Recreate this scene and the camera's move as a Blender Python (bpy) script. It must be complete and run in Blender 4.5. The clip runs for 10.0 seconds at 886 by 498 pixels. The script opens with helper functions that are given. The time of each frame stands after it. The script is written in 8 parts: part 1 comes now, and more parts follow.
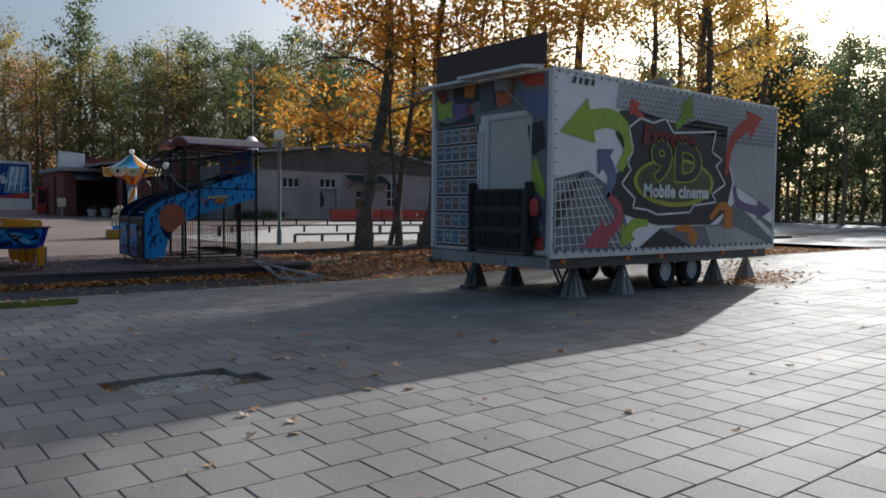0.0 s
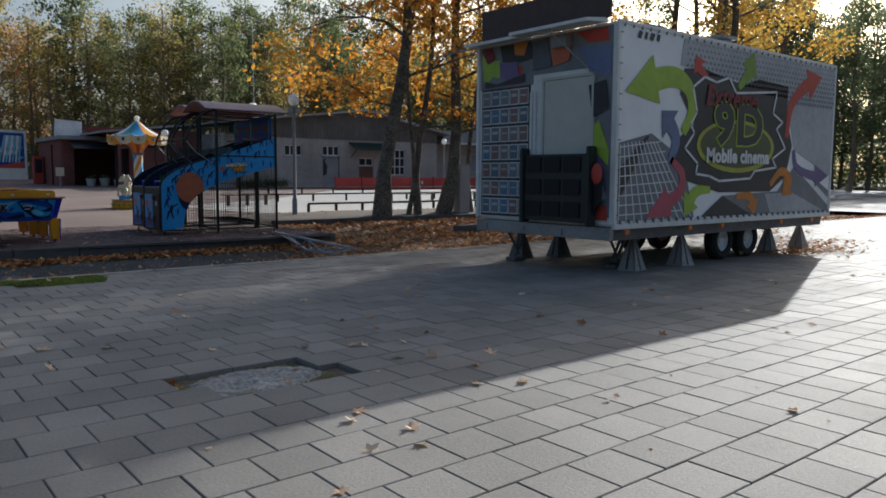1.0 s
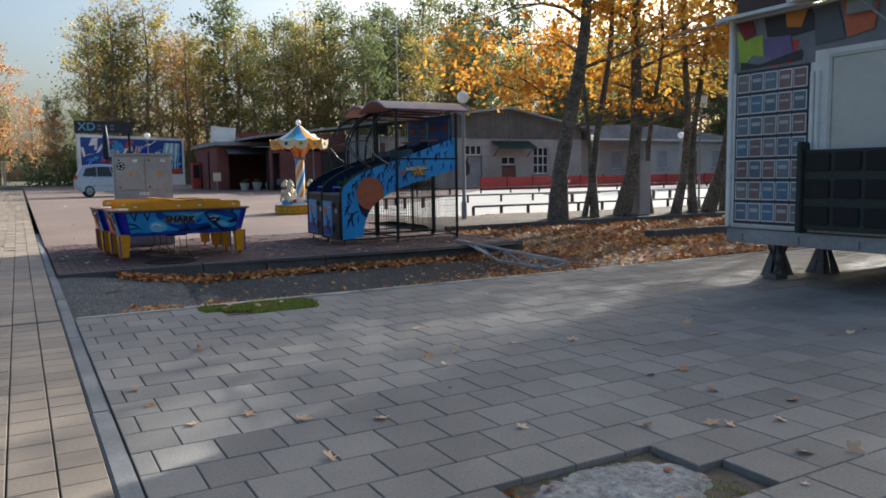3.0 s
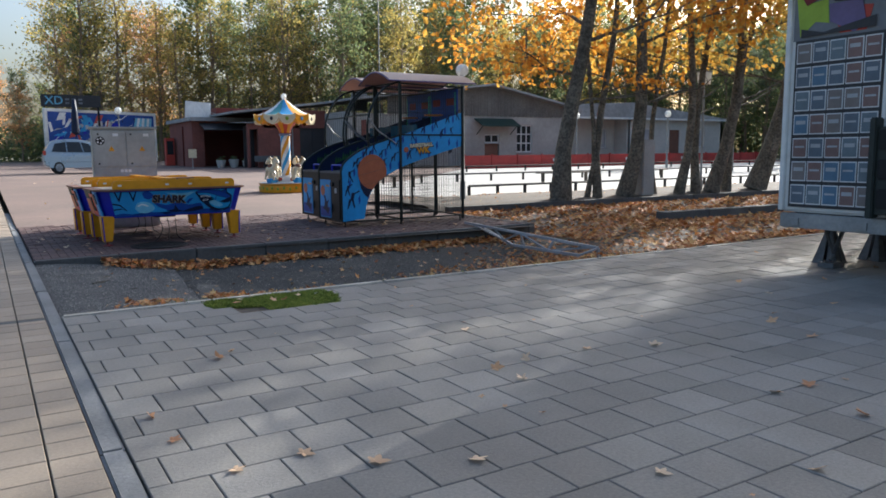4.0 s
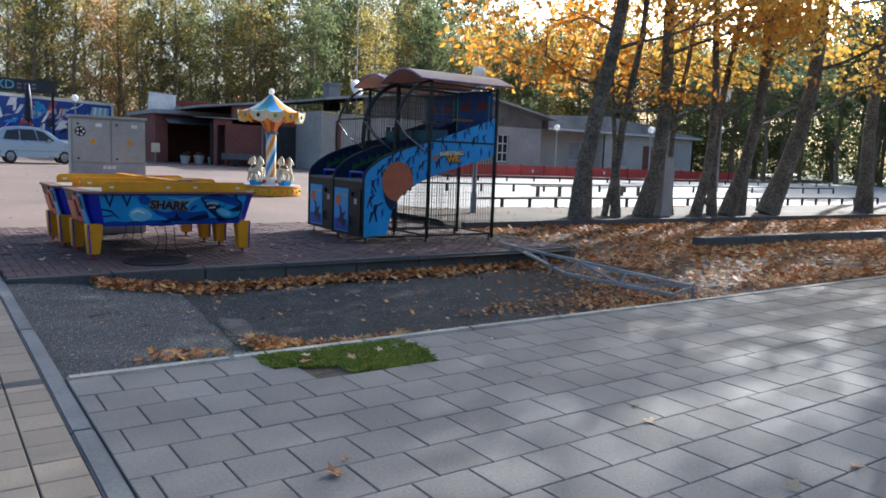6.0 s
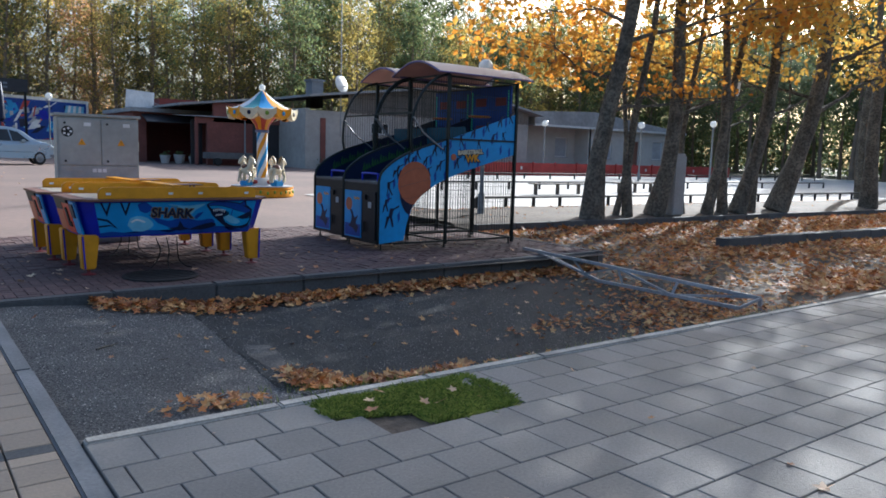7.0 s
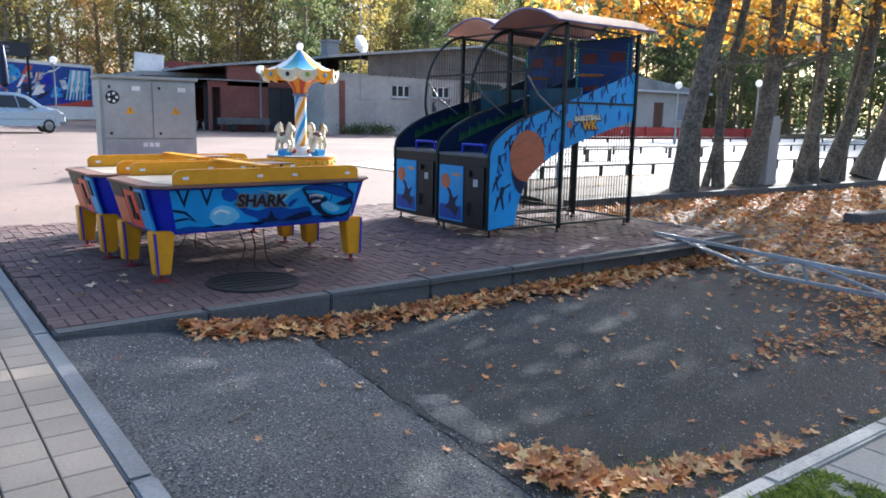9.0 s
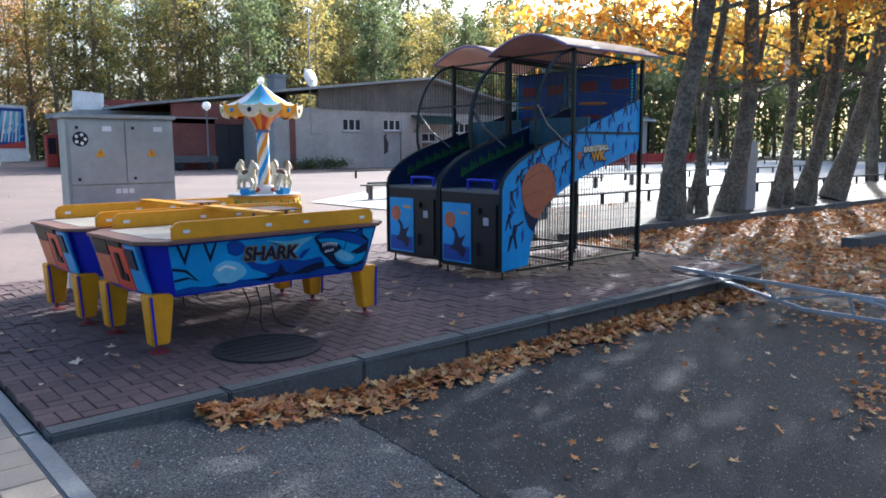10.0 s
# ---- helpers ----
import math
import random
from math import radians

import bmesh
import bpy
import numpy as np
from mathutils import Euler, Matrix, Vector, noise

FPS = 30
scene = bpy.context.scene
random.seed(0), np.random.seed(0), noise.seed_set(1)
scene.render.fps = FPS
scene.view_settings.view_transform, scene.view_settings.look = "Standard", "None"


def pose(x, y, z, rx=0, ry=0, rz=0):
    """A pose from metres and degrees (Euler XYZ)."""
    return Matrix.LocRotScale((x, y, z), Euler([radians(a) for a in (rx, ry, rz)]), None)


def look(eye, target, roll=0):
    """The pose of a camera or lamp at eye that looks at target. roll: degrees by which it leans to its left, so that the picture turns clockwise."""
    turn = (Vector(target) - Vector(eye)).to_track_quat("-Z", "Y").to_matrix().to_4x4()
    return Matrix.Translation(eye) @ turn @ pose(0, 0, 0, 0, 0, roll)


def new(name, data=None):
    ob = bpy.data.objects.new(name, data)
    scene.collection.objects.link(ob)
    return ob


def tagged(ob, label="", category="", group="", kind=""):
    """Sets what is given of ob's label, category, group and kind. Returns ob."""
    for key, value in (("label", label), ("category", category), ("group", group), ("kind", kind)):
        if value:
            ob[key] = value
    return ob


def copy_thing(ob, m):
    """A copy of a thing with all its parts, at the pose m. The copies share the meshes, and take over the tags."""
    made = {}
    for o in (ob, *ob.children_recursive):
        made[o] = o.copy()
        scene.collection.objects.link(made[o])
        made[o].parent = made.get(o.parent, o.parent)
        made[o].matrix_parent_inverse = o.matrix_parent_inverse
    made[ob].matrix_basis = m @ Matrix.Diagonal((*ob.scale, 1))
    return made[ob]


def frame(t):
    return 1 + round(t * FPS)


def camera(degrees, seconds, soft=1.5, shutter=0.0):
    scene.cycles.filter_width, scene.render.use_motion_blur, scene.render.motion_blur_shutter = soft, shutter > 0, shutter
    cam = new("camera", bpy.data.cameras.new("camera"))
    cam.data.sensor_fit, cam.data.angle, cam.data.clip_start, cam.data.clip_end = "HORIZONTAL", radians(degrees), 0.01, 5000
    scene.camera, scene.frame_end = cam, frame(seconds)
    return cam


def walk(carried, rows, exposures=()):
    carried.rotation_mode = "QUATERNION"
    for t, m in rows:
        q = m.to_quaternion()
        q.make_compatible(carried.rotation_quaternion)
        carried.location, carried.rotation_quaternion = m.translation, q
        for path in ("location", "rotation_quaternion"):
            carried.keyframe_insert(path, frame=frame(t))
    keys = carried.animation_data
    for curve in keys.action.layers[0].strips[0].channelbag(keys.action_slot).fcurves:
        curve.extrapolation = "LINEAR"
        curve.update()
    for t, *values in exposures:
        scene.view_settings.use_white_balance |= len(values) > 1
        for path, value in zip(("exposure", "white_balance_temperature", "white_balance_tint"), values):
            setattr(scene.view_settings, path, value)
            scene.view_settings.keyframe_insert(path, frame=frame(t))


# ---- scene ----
cam = camera(61.4, 10.0, soft=1.7)
PATH = [
    (0, (0.012, 0.111, 1.272), (1.264, 1.667, 1.163), 0.6),
    (0.5, (-0.074, 0.614, 1.279), (1.175, 2.17, 1.137), 1.0),
    (1, (-0.124, 1.135, 1.263), (1.134, 2.677, 1.068), 0.3),
    (1.5, (-0.145, 1.601, 1.293), (0.962, 3.245, 1.03), 0.1),
    (2, (-0.236, 2.076, 1.313), (0.814, 3.759, 1.05), -0.1),
    (2.5, (-0.27, 2.585, 1.312), (0.729, 4.309, 1.132), -0.8),
    (2.7, (-0.289, 2.797, 1.35), (0.677, 4.538, 1.165), -0.9),
    (3.8, (-0.37, 4.033, 1.312), (0.679, 5.718, 1.063), -0.7),
    (4, (-0.392, 4.228, 1.336), (0.645, 5.918, 1.079), -0.5),
    (4.5, (-0.49, 4.711, 1.359), (0.598, 6.374, 1.133), 1.1),
    (5, (-0.484, 5.25, 1.345), (0.61, 6.911, 1.131), -0.1),
    (5.5, (-0.549, 5.778, 1.364), (0.529, 7.446, 1.126), 2.2),
    (5.7, (-0.574, 5.972, 1.387), (0.553, 7.606, 1.142), 2.5),
    (6.8, (-0.597, 7.166, 1.382), (0.564, 8.778, 1.147), 1.7),
    (7, (-0.606, 7.35, 1.407), (0.583, 8.939, 1.159), 1.7),
    (7.5, (-0.591, 7.927, 1.398), (0.589, 9.523, 1.147), 0.9),
    (8, (-0.648, 8.496, 1.411), (0.494, 10.118, 1.162), 3.4),
    (8.5, (-0.671, 9.053, 1.405), (0.506, 10.642, 1.106), 2.3),
    (9, (-0.683, 9.626, 1.431), (0.494, 11.205, 1.086), 1.2),
    (9.5, (-0.772, 10.121, 1.461), (0.479, 11.651, 1.15), 1.7),
    (10, (-0.786, 10.664, 1.462), (0.512, 12.162, 1.199), -0.3),
]
EXPOSURES = [(0, 0.0, 5900, 8), (1.0, 0.05, 5950, 8), (1.6, 0.35, 6100, 8), (2.5, 0.7, 6200, 8), (4.0, 1.05, 6000, 8), (5.5, 1.2, 5800, 8), (7.0, 1.0, 5600, 8), (8.0, 1.45, 5700, 8), (8.5, 1.5, 5700, 8), (9.0, 1.9, 5700, 8), (9.5, 1.75, 5650, 8), (10, 1.6, 5500, 8)]
walk(cam, [(t, look(eye, target, roll)) for t, eye, target, roll in PATH], EXPOSURES)

# ---- light: a low autumn sun behind the trees, and the sky ----
SUN = Vector((2.1, 0.79, 1.0)).normalized()
elevation = math.asin(SUN.z)
bearing = math.atan2(SUN.x, SUN.y)
world = bpy.data.worlds.new("sky")
scene.world = world
world.use_nodes = True
wn = world.node_tree.nodes
sky = wn.new("ShaderNodeTexSky")
sky.sky_type = "NISHITA"
sky.sun_disc = False
sky.sun_elevation = elevation
sky.sun_rotation = bearing
sky.air_density, sky.dust_density, sky.ozone_density = 1.1, 6.0, 2.2
wn["Background"].inputs["Strength"].default_value = 0.13
world.node_tree.links.new(sky.outputs["Color"], wn["Background"].inputs["Color"])
sun = new("sun", bpy.data.lights.new("sun", "SUN"))
sun.data.energy = 4.8
sun.data.angle = radians(0.5)
sun.data.color = (1.0, 0.945, 0.86)
sun.matrix_world = look(SUN * 60, (0, 0, 0))

# ---- tools ----
def material(name, a, b=None, rough=0.75, metal=0.0, fine=14.0, big=0.8, bump=0.15, vary=0.0, island=0.0, blotch=0.3, spec=0.5, coat=0.0, edge=0.2):
    """Two colours mixed by a fine grain, darkened and lightened by large blotches; vary: from piece to piece."""
    b = b or tuple(0.72 * c for c in a)
    m = bpy.data.materials.new(name)
    m.use_nodes = True
    n, l = m.node_tree.nodes, m.node_tree.links
    p = n["Principled BSDF"]
    p.inputs["Metallic"].default_value = metal
    p.inputs["Specular IOR Level"].default_value = spec
    p.inputs["Coat Weight"].default_value = coat
    geo = n.new("ShaderNodeNewGeometry")
    grain = n.new("ShaderNodeTexNoise")
    grain.inputs["Scale"].default_value = fine
    grain.inputs["Detail"].default_value = 6
    grain.inputs["Roughness"].default_value = 0.65
    cloud = n.new("ShaderNodeTexNoise")
    cloud.inputs["Scale"].default_value = big
    cloud.inputs["Detail"].default_value = 4
    for tex in (grain, cloud):
        l.new(geo.outputs["Position"], tex.inputs["Vector"])
    spread = n.new("ShaderNodeMapRange")
    spread.inputs["From Min"].default_value, spread.inputs["From Max"].default_value = 0.5 - edge, 0.5 + edge
    l.new(grain.outputs["Fac"], spread.inputs["Value"])
    mix = n.new("ShaderNodeMix")
    mix.data_type = "RGBA"
    mix.inputs["A"].default_value, mix.inputs["B"].default_value = (*a, 1), (*b, 1)
    l.new(spread.outputs["Result"], mix.inputs["Factor"])
    shade = n.new("ShaderNodeMapRange")
    shade.inputs["From Min"].default_value, shade.inputs["From Max"].default_value = 0.3, 0.7
    shade.inputs["To Min"].default_value, shade.inputs["To Max"].default_value = 1 - blotch, 1 + 0.5 * blotch
    l.new(cloud.outputs["Fac"], shade.inputs["Value"])
    value = shade.outputs["Result"]
    for amount, source in ((vary, "object"), (island, "island")):
        if amount:
            out = n.new("ShaderNodeObjectInfo").outputs["Random"] if source == "object" else geo.outputs["Random Per Island"]
            own = n.new("ShaderNodeMapRange")
            own.inputs["To Min"].default_value, own.inputs["To Max"].default_value = 1 - amount, 1 + amount
            l.new(out, own.inputs["Value"])
            times = n.new("ShaderNodeMath")
            times.operation = "MULTIPLY"
            l.new(value, times.inputs[0])
            l.new(own.outputs["Result"], times.inputs[1])
            value = times.outputs["Value"]
    scaled = n.new("ShaderNodeVectorMath")
    scaled.operation = "SCALE"
    l.new(mix.outputs["Result"], scaled.inputs[0])
    l.new(value, scaled.inputs["Scale"])
    l.new(scaled.outputs["Vector"], p.inputs["Base Color"])
    gloss = n.new("ShaderNodeMapRange")
    gloss.inputs["To Min"].default_value, gloss.inputs["To Max"].default_value = max(0.03, rough - 0.12), min(1, rough + 0.12)
    l.new(cloud.outputs["Fac"], gloss.inputs["Value"])
    l.new(gloss.outputs["Result"], p.inputs["Roughness"])
    if bump:
        relief = n.new("ShaderNodeBump")
        relief.inputs["Strength"].default_value = bump
        relief.inputs["Distance"].default_value = 0.02
        l.new(grain.outputs["Fac"], relief.inputs["Height"])
        l.new(relief.outputs["Normal"], p.inputs["Normal"])
    return m


def leaf_material(name, colours, thin=0.45, rough=0.6, single=False):
    """Leaves of several colours, one to a leaf, that let some light through."""
    m = bpy.data.materials.new(name)
    m.use_nodes = True
    n, l = m.node_tree.nodes, m.node_tree.links
    p = n["Principled BSDF"]
    p.inputs["Roughness"].default_value = rough
    geo = n.new("ShaderNodeObjectInfo" if single else "ShaderNodeNewGeometry")
    ramp = n.new("ShaderNodeValToRGB")
    ramp.color_ramp.interpolation = "LINEAR"
    while len(ramp.color_ramp.elements) < len(colours):
        ramp.color_ramp.elements.new(0.5)
    for i, c in enumerate(colours):
        ramp.color_ramp.elements[i].position = i / max(1, len(colours) - 1)
        ramp.color_ramp.elements[i].color = (*c, 1)
    l.new(geo.outputs["Random" if single else "Random Per Island"], ramp.inputs["Fac"])
    l.new(ramp.outputs["Color"], p.inputs["Base Color"])
    if thin:
        clear = n.new("ShaderNodeBsdfTranslucent")
        l.new(ramp.outputs["Color"], clear.inputs["Color"])
        mix = n.new("ShaderNodeMixShader")
        mix.inputs["Fac"].default_value = thin
        l.new(p.outputs["BSDF"], mix.inputs[1])
        l.new(clear.outputs["BSDF"], mix.inputs[2])
        l.new(mix.outputs["Shader"], n["Material Output"].inputs["Surface"])
    return m


def part(name, bm, mat, parent=None, label="", smooth=False):
    """One mesh object out of a bmesh, under a thing or a part."""
    me = bpy.data.meshes.new(name)
    bm.to_mesh(me)
    bm.free()
    me.materials.append(mat)
    if smooth:
        me.shade_smooth()
        me.set_sharp_from_angle(angle=radians(40))
    ob = new(name, me)
    ob.parent = parent
    return tagged(ob, label)


def raw(name, verts, faces, mat, parent=None, label="", smooth=False):
    me = bpy.data.meshes.new(name)
    me.from_pydata([tuple(v) for v in verts], [], [tuple(f) for f in faces])
    me.materials.append(mat)
    if smooth:
        me.shade_smooth()
    ob = new(name, me)
    ob.parent = parent
    return tagged(ob, label)


def thing(name, label, category, m=None, group="", kind=""):
    ob = new(name)
    ob.empty_display_size = 0.1
    if m is not None:
        ob.matrix_world = m
    return tagged(ob, label, category, group, kind)


def box(bm, x0, x1, y0, y1, z0, z1, bevel=0.0, m=None):
    r = bmesh.ops.create_cube(bm, size=1)
    vs = r["verts"]
    bmesh.ops.scale(bm, vec=(x1 - x0, y1 - y0, z1 - z0), verts=vs)
    bmesh.ops.translate(bm, vec=((x0 + x1) / 2, (y0 + y1) / 2, (z0 + z1) / 2), verts=vs)
    if m is not None:
        bmesh.ops.transform(bm, matrix=m, verts=vs)
    if bevel:
        es = list({e for v in vs for e in v.link_edges})
        bmesh.ops.bevel(bm, geom=es, offset=bevel, segments=2, affect="EDGES")
    return bm


def prism(bm, pts, axis, lo, hi, bevel=0.0):
    """An outline of two coordinates drawn out along axis from lo to hi."""
    def at(p, w):
        return {"x": (w, p[0], p[1]), "y": (p[0], w, p[1]), "z": (p[0], p[1], w)}[axis]
    low = [bm.verts.new(at(p, lo)) for p in pts]
    high = [bm.verts.new(at(p, hi)) for p in pts]
    k = len(pts)
    fs = [bm.faces.new(low), bm.faces.new(high)]
    fs += [bm.faces.new((low[i], low[(i + 1) % k], high[(i + 1) % k], high[i])) for i in range(k)]
    bmesh.ops.recalc_face_normals(bm, faces=fs)
    if bevel:
        es = list({e for f in fs[:2] for e in f.edges})
        bmesh.ops.bevel(bm, geom=es, offset=bevel, segments=2, affect="EDGES")
    return bm


def tube(bm, pts, r, seg=8, close=True):
    """A pipe along points; r: one radius, or one for each point."""
    pts = [Vector(p) for p in pts]
    rs = [r] * len(pts) if isinstance(r, (int, float)) else list(r)
    rings, side = [], None
    for i, p in enumerate(pts):
        d = (pts[min(i + 1, len(pts) - 1)] - pts[max(i - 1, 0)]).normalized()
        if side is None:
            side = d.orthogonal().normalized()
        side = (side - d * side.dot(d)).normalized()
        up = d.cross(side)
        rings.append([bm.verts.new(p + rs[i] * (math.cos(2 * math.pi * k / seg) * side + math.sin(2 * math.pi * k / seg) * up)) for k in range(seg)])
    for a, b in zip(rings, rings[1:]):
        for k in range(seg):
            bm.faces.new((a[k], a[(k + 1) % seg], b[(k + 1) % seg], b[k]))
    if close:
        bm.faces.new(rings[0][::-1])
        bm.faces.new(rings[-1])
    return bm


def lathe(bm, profile, seg=24, c=(0, 0, 0)):
    """A profile of (radius, height) turned round the upright through c."""
    rings = []
    for r, z in profile:
        if r < 1e-4:
            rings.append([bm.verts.new((c[0], c[1], c[2] + z))])
        else:
            rings.append([bm.verts.new((c[0] + r * math.cos(2 * math.pi * k / seg), c[1] + r * math.sin(2 * math.pi * k / seg), c[2] + z)) for k in range(seg)])
    for a, b in zip(rings, rings[1:]):
        for k in range(seg):
            j = (k + 1) % seg
            if len(a) == 1 and len(b) > 1:
                bm.faces.new((a[0], b[j], b[k]))
            elif len(b) == 1 and len(a) > 1:
                bm.faces.new((a[k], a[j], b[0]))
            elif len(a) > 1:
                bm.faces.new((a[k], a[j], b[j], b[k]))
    bmesh.ops.recalc_face_normals(bm, faces=bm.faces[:])
    return bm


def ball(bm, c, r, seg=16, squash=(1, 1, 1), m=None):
    res = bmesh.ops.create_uvsphere(bm, u_segments=seg, v_segments=max(6, seg // 2), radius=r)
    bmesh.ops.scale(bm, vec=squash, verts=res["verts"])
    if m is not None:
        bmesh.ops.transform(bm, matrix=m, verts=res["verts"])
    bmesh.ops.translate(bm, vec=c, verts=res["verts"])
    return bm


def B():
    return bmesh.new()


def curve(pts, n=6):
    """A smooth line through points of any number of coordinates."""
    pts = [np.array(p, float) for p in pts]
    ext = [2 * pts[0] - pts[1], *pts, 2 * pts[-1] - pts[-2]]
    out = []
    for i in range(1, len(ext) - 2):
        a, b, c, d = ext[i - 1:i + 3]
        for k in range(n):
            t = k / n
            out.append(0.5 * (2 * b + (c - a) * t + (2 * a - 5 * b + 4 * c - d) * t * t + (3 * b - a - 3 * c + d) * t ** 3))
    out.append(pts[-1])
    return [tuple(float(v) for v in p) for p in out]


def arrow(line, width, head):
    """The outline of a bent arrow along a smooth line, widening towards its head."""
    p = [np.array(q) for q in curve(line, 6)]
    tip, neck = p[-1], None
    lengths = np.cumsum([0] + [np.linalg.norm(b - a) for a, b in zip(p, p[1:])])
    cut = max(2, int(np.searchsorted(lengths, lengths[-1] - head)))
    left, right = [], []
    for i in range(cut):
        d = p[min(i + 1, len(p) - 1)] - p[max(i - 1, 0)]
        d = d / (np.linalg.norm(d) + 1e-9)
        w = width * (0.45 + 0.55 * i / cut) / 2
        nrm = np.array((-d[1], d[0]))
        left.append(p[i] + nrm * w)
        right.append(p[i] - nrm * w)
    base = p[cut - 1]
    d = (tip - base) / np.linalg.norm(tip - base)
    nrm = np.array((-d[1], d[0]))
    out = left + [base + nrm * width * 1.05, tip, base - nrm * width * 1.05] + right[::-1]
    return [tuple(float(v) for v in q) for q in out]


def flat(name, pts, axis, at, mat, parent, label="", thick=0.004):
    """A printed or cut-out shape lying on an upright face."""
    bm = B()
    prism(bm, pts, axis, at, at + thick)
    bmesh.ops.triangulate(bm, faces=[f for f in bm.faces if len(f.verts) > 4])
    return part(name, bm, mat, parent, label)


def letters(name, words, size, m, mat, parent, label="", depth=0.002, spacing=1.0, bold=0.0, shear=0.0):
    """Words in the built-in font, as a mesh in the xy plane of m."""
    cu = bpy.data.curves.new(name, "FONT")
    cu.body, cu.size, cu.extrude, cu.space_character, cu.offset, cu.shear = words, size, depth, spacing, bold, shear
    cu.align_x, cu.align_y, cu.resolution_u = "CENTER", "CENTER", 3
    tmp = bpy.data.objects.new(name, cu)
    me = bpy.data.meshes.new_from_object(tmp)
    bpy.data.objects.remove(tmp)
    bpy.data.curves.remove(cu)
    me.materials.clear()
    me.materials.append(mat)
    ob = new(name, me)
    ob.parent = parent
    ob.matrix_basis = m
    return tagged(ob, label)


rng = np.random.default_rng(7)


def maple_leaf(r, curl):
    """One fallen maple leaf about r wide: outline of lobes round a middle, curled."""
    verts, k = [(0, 0, 0.012)], 20
    for i in range(k):
        a = 2 * math.pi * i / k
        rad = r * (1.0, 0.72, 0.46, 0.68)[i % 4] * (1.0, 0.9, 0.66, 0.62, 0.86)[i // 4]
        x, y = rad * math.cos(a), rad * math.sin(a)
        verts.append((x, y, curl * (0.7 * abs(y) + 0.5 * max(0, x) ** 2 / r + 0.12 * r * math.sin(3 * a))))
    return verts, [(0, 1 + i, 1 + (i + 1) % k) for i in range(k)]


def leaf_litter(name, places, sizes, mat, label, parent=None):
    """Many leaves in one mesh, each turned and tilted by chance."""
    shapes = [maple_leaf(1.0, c) for c in (0.15, 0.3, 0.45, 0.6)]
    V, F, base = [], [], 0
    for (x, y, z), s in zip(places, sizes):
        v, f = shapes[rng.integers(4)]
        v = np.array(v) * s * 0.64
        a, tx, ty = rng.uniform(0, 6.283), *rng.normal(0, 0.28, 2)
        c, sn = math.cos(a), math.sin(a)
        v = v @ np.array([[c, sn, 0], [-sn, c, 0], [0, 0, 1]])
        v[:, 2] += v[:, 0] * tx + v[:, 1] * ty
        v[:, 2] -= min(0, v[:, 2].min())
        V.append(v + (x, y, z))
        F += [tuple(base + k for k in q) for q in f]
        base += len(v)
    return tagged(raw(name, np.vstack(V), F, mat, parent), label, "leaves", kind="stuff")


def grid_sheet(name, xs, ys, height, mat, label="", kind="structure", category="ground"):
    """A sheet over the plan whose height is a function of x and y."""
    verts = [(x, y, height(x, y)) for y in ys for x in xs]
    k = len(xs)
    faces = [(j * k + i, j * k + i + 1, (j + 1) * k + i + 1, (j + 1) * k + i) for j in range(len(ys) - 1) for i in range(k - 1)]
    return tagged(raw(name, verts, faces, mat, smooth=True), label, category, kind=kind)


def slabs(cells, thick, bevel=0.004, tilt=0.0025):
    """Joined paving pieces: cells of (x0, x1, y0, y1, z); bevelled tops, each a little uneven."""
    V, F = [], []
    for x0, x1, y0, y1, z in cells:
        o = len(V)
        t = rng.normal(0, tilt, 3)
        g = bevel
        V += [(x0, y0, z - thick), (x1, y0, z - thick), (x1, y1, z - thick), (x0, y1, z - thick)]
        V += [(x0, y0, z - g), (x1, y0, z - g), (x1, y1, z - g), (x0, y1, z - g)]
        V += [(x0 + g, y0 + g, z + t[0]), (x1 - g, y0 + g, z + t[0] + t[1]), (x1 - g, y1 - g, z + t[0] + t[1] + t[2]), (x0 + g, y1 - g, z + t[0] + t[2])]
        for a, b in ((0, 4), (4, 8)):
            F += [(o + a + i, o + a + (i + 1) % 4, o + b + (i + 1) % 4, o + b + i) for i in range(4)]
        F.append((o + 8, o + 9, o + 10, o + 11))
    return V, F


def single_slab(sx, sy, thick, bevel):
    V, F = slabs([(-sx / 2, sx / 2, -sy / 2, sy / 2, 0)], thick, bevel, 0)
    me = bpy.data.meshes.new("slab")
    me.from_pydata(V, [], F)
    return me


def smooth_step(v):
    v = min(1.0, max(0.0, v))
    return v * v * (3 - 2 * v)


def ground_z(y):
    """The plaza rises gently away from the kerb."""
    return 0.03 + 0.012 * max(0.0, y - 20.0)

# ---- materials ----
M_paver = material("grey_concrete_paver", (0.268, 0.248, 0.22), (0.19, 0.177, 0.16), rough=0.72, fine=60, big=1.1, bump=0.25, vary=0.16, blotch=0.22, spec=0.28)
M_paver_far = material("grey_concrete_pavers", (0.268, 0.248, 0.22), (0.19, 0.177, 0.16), rough=0.72, fine=60, big=1.1, bump=0.25, island=0.16, blotch=0.22, spec=0.28)
M_strip = material("beige_concrete_paver", (0.35, 0.28, 0.205), (0.265, 0.21, 0.158), rough=0.75, fine=60, big=1.2, bump=0.2, vary=0.11, blotch=0.2)
M_strip_far = material("beige_concrete_pavers", (0.35, 0.28, 0.205), (0.265, 0.21, 0.158), rough=0.75, fine=60, big=1.2, bump=0.2, island=0.11, blotch=0.2)
M_joint = material("sandy_joint_soil", (0.07, 0.06, 0.05), (0.035, 0.03, 0.026), rough=0.95, fine=90, bump=0.4)
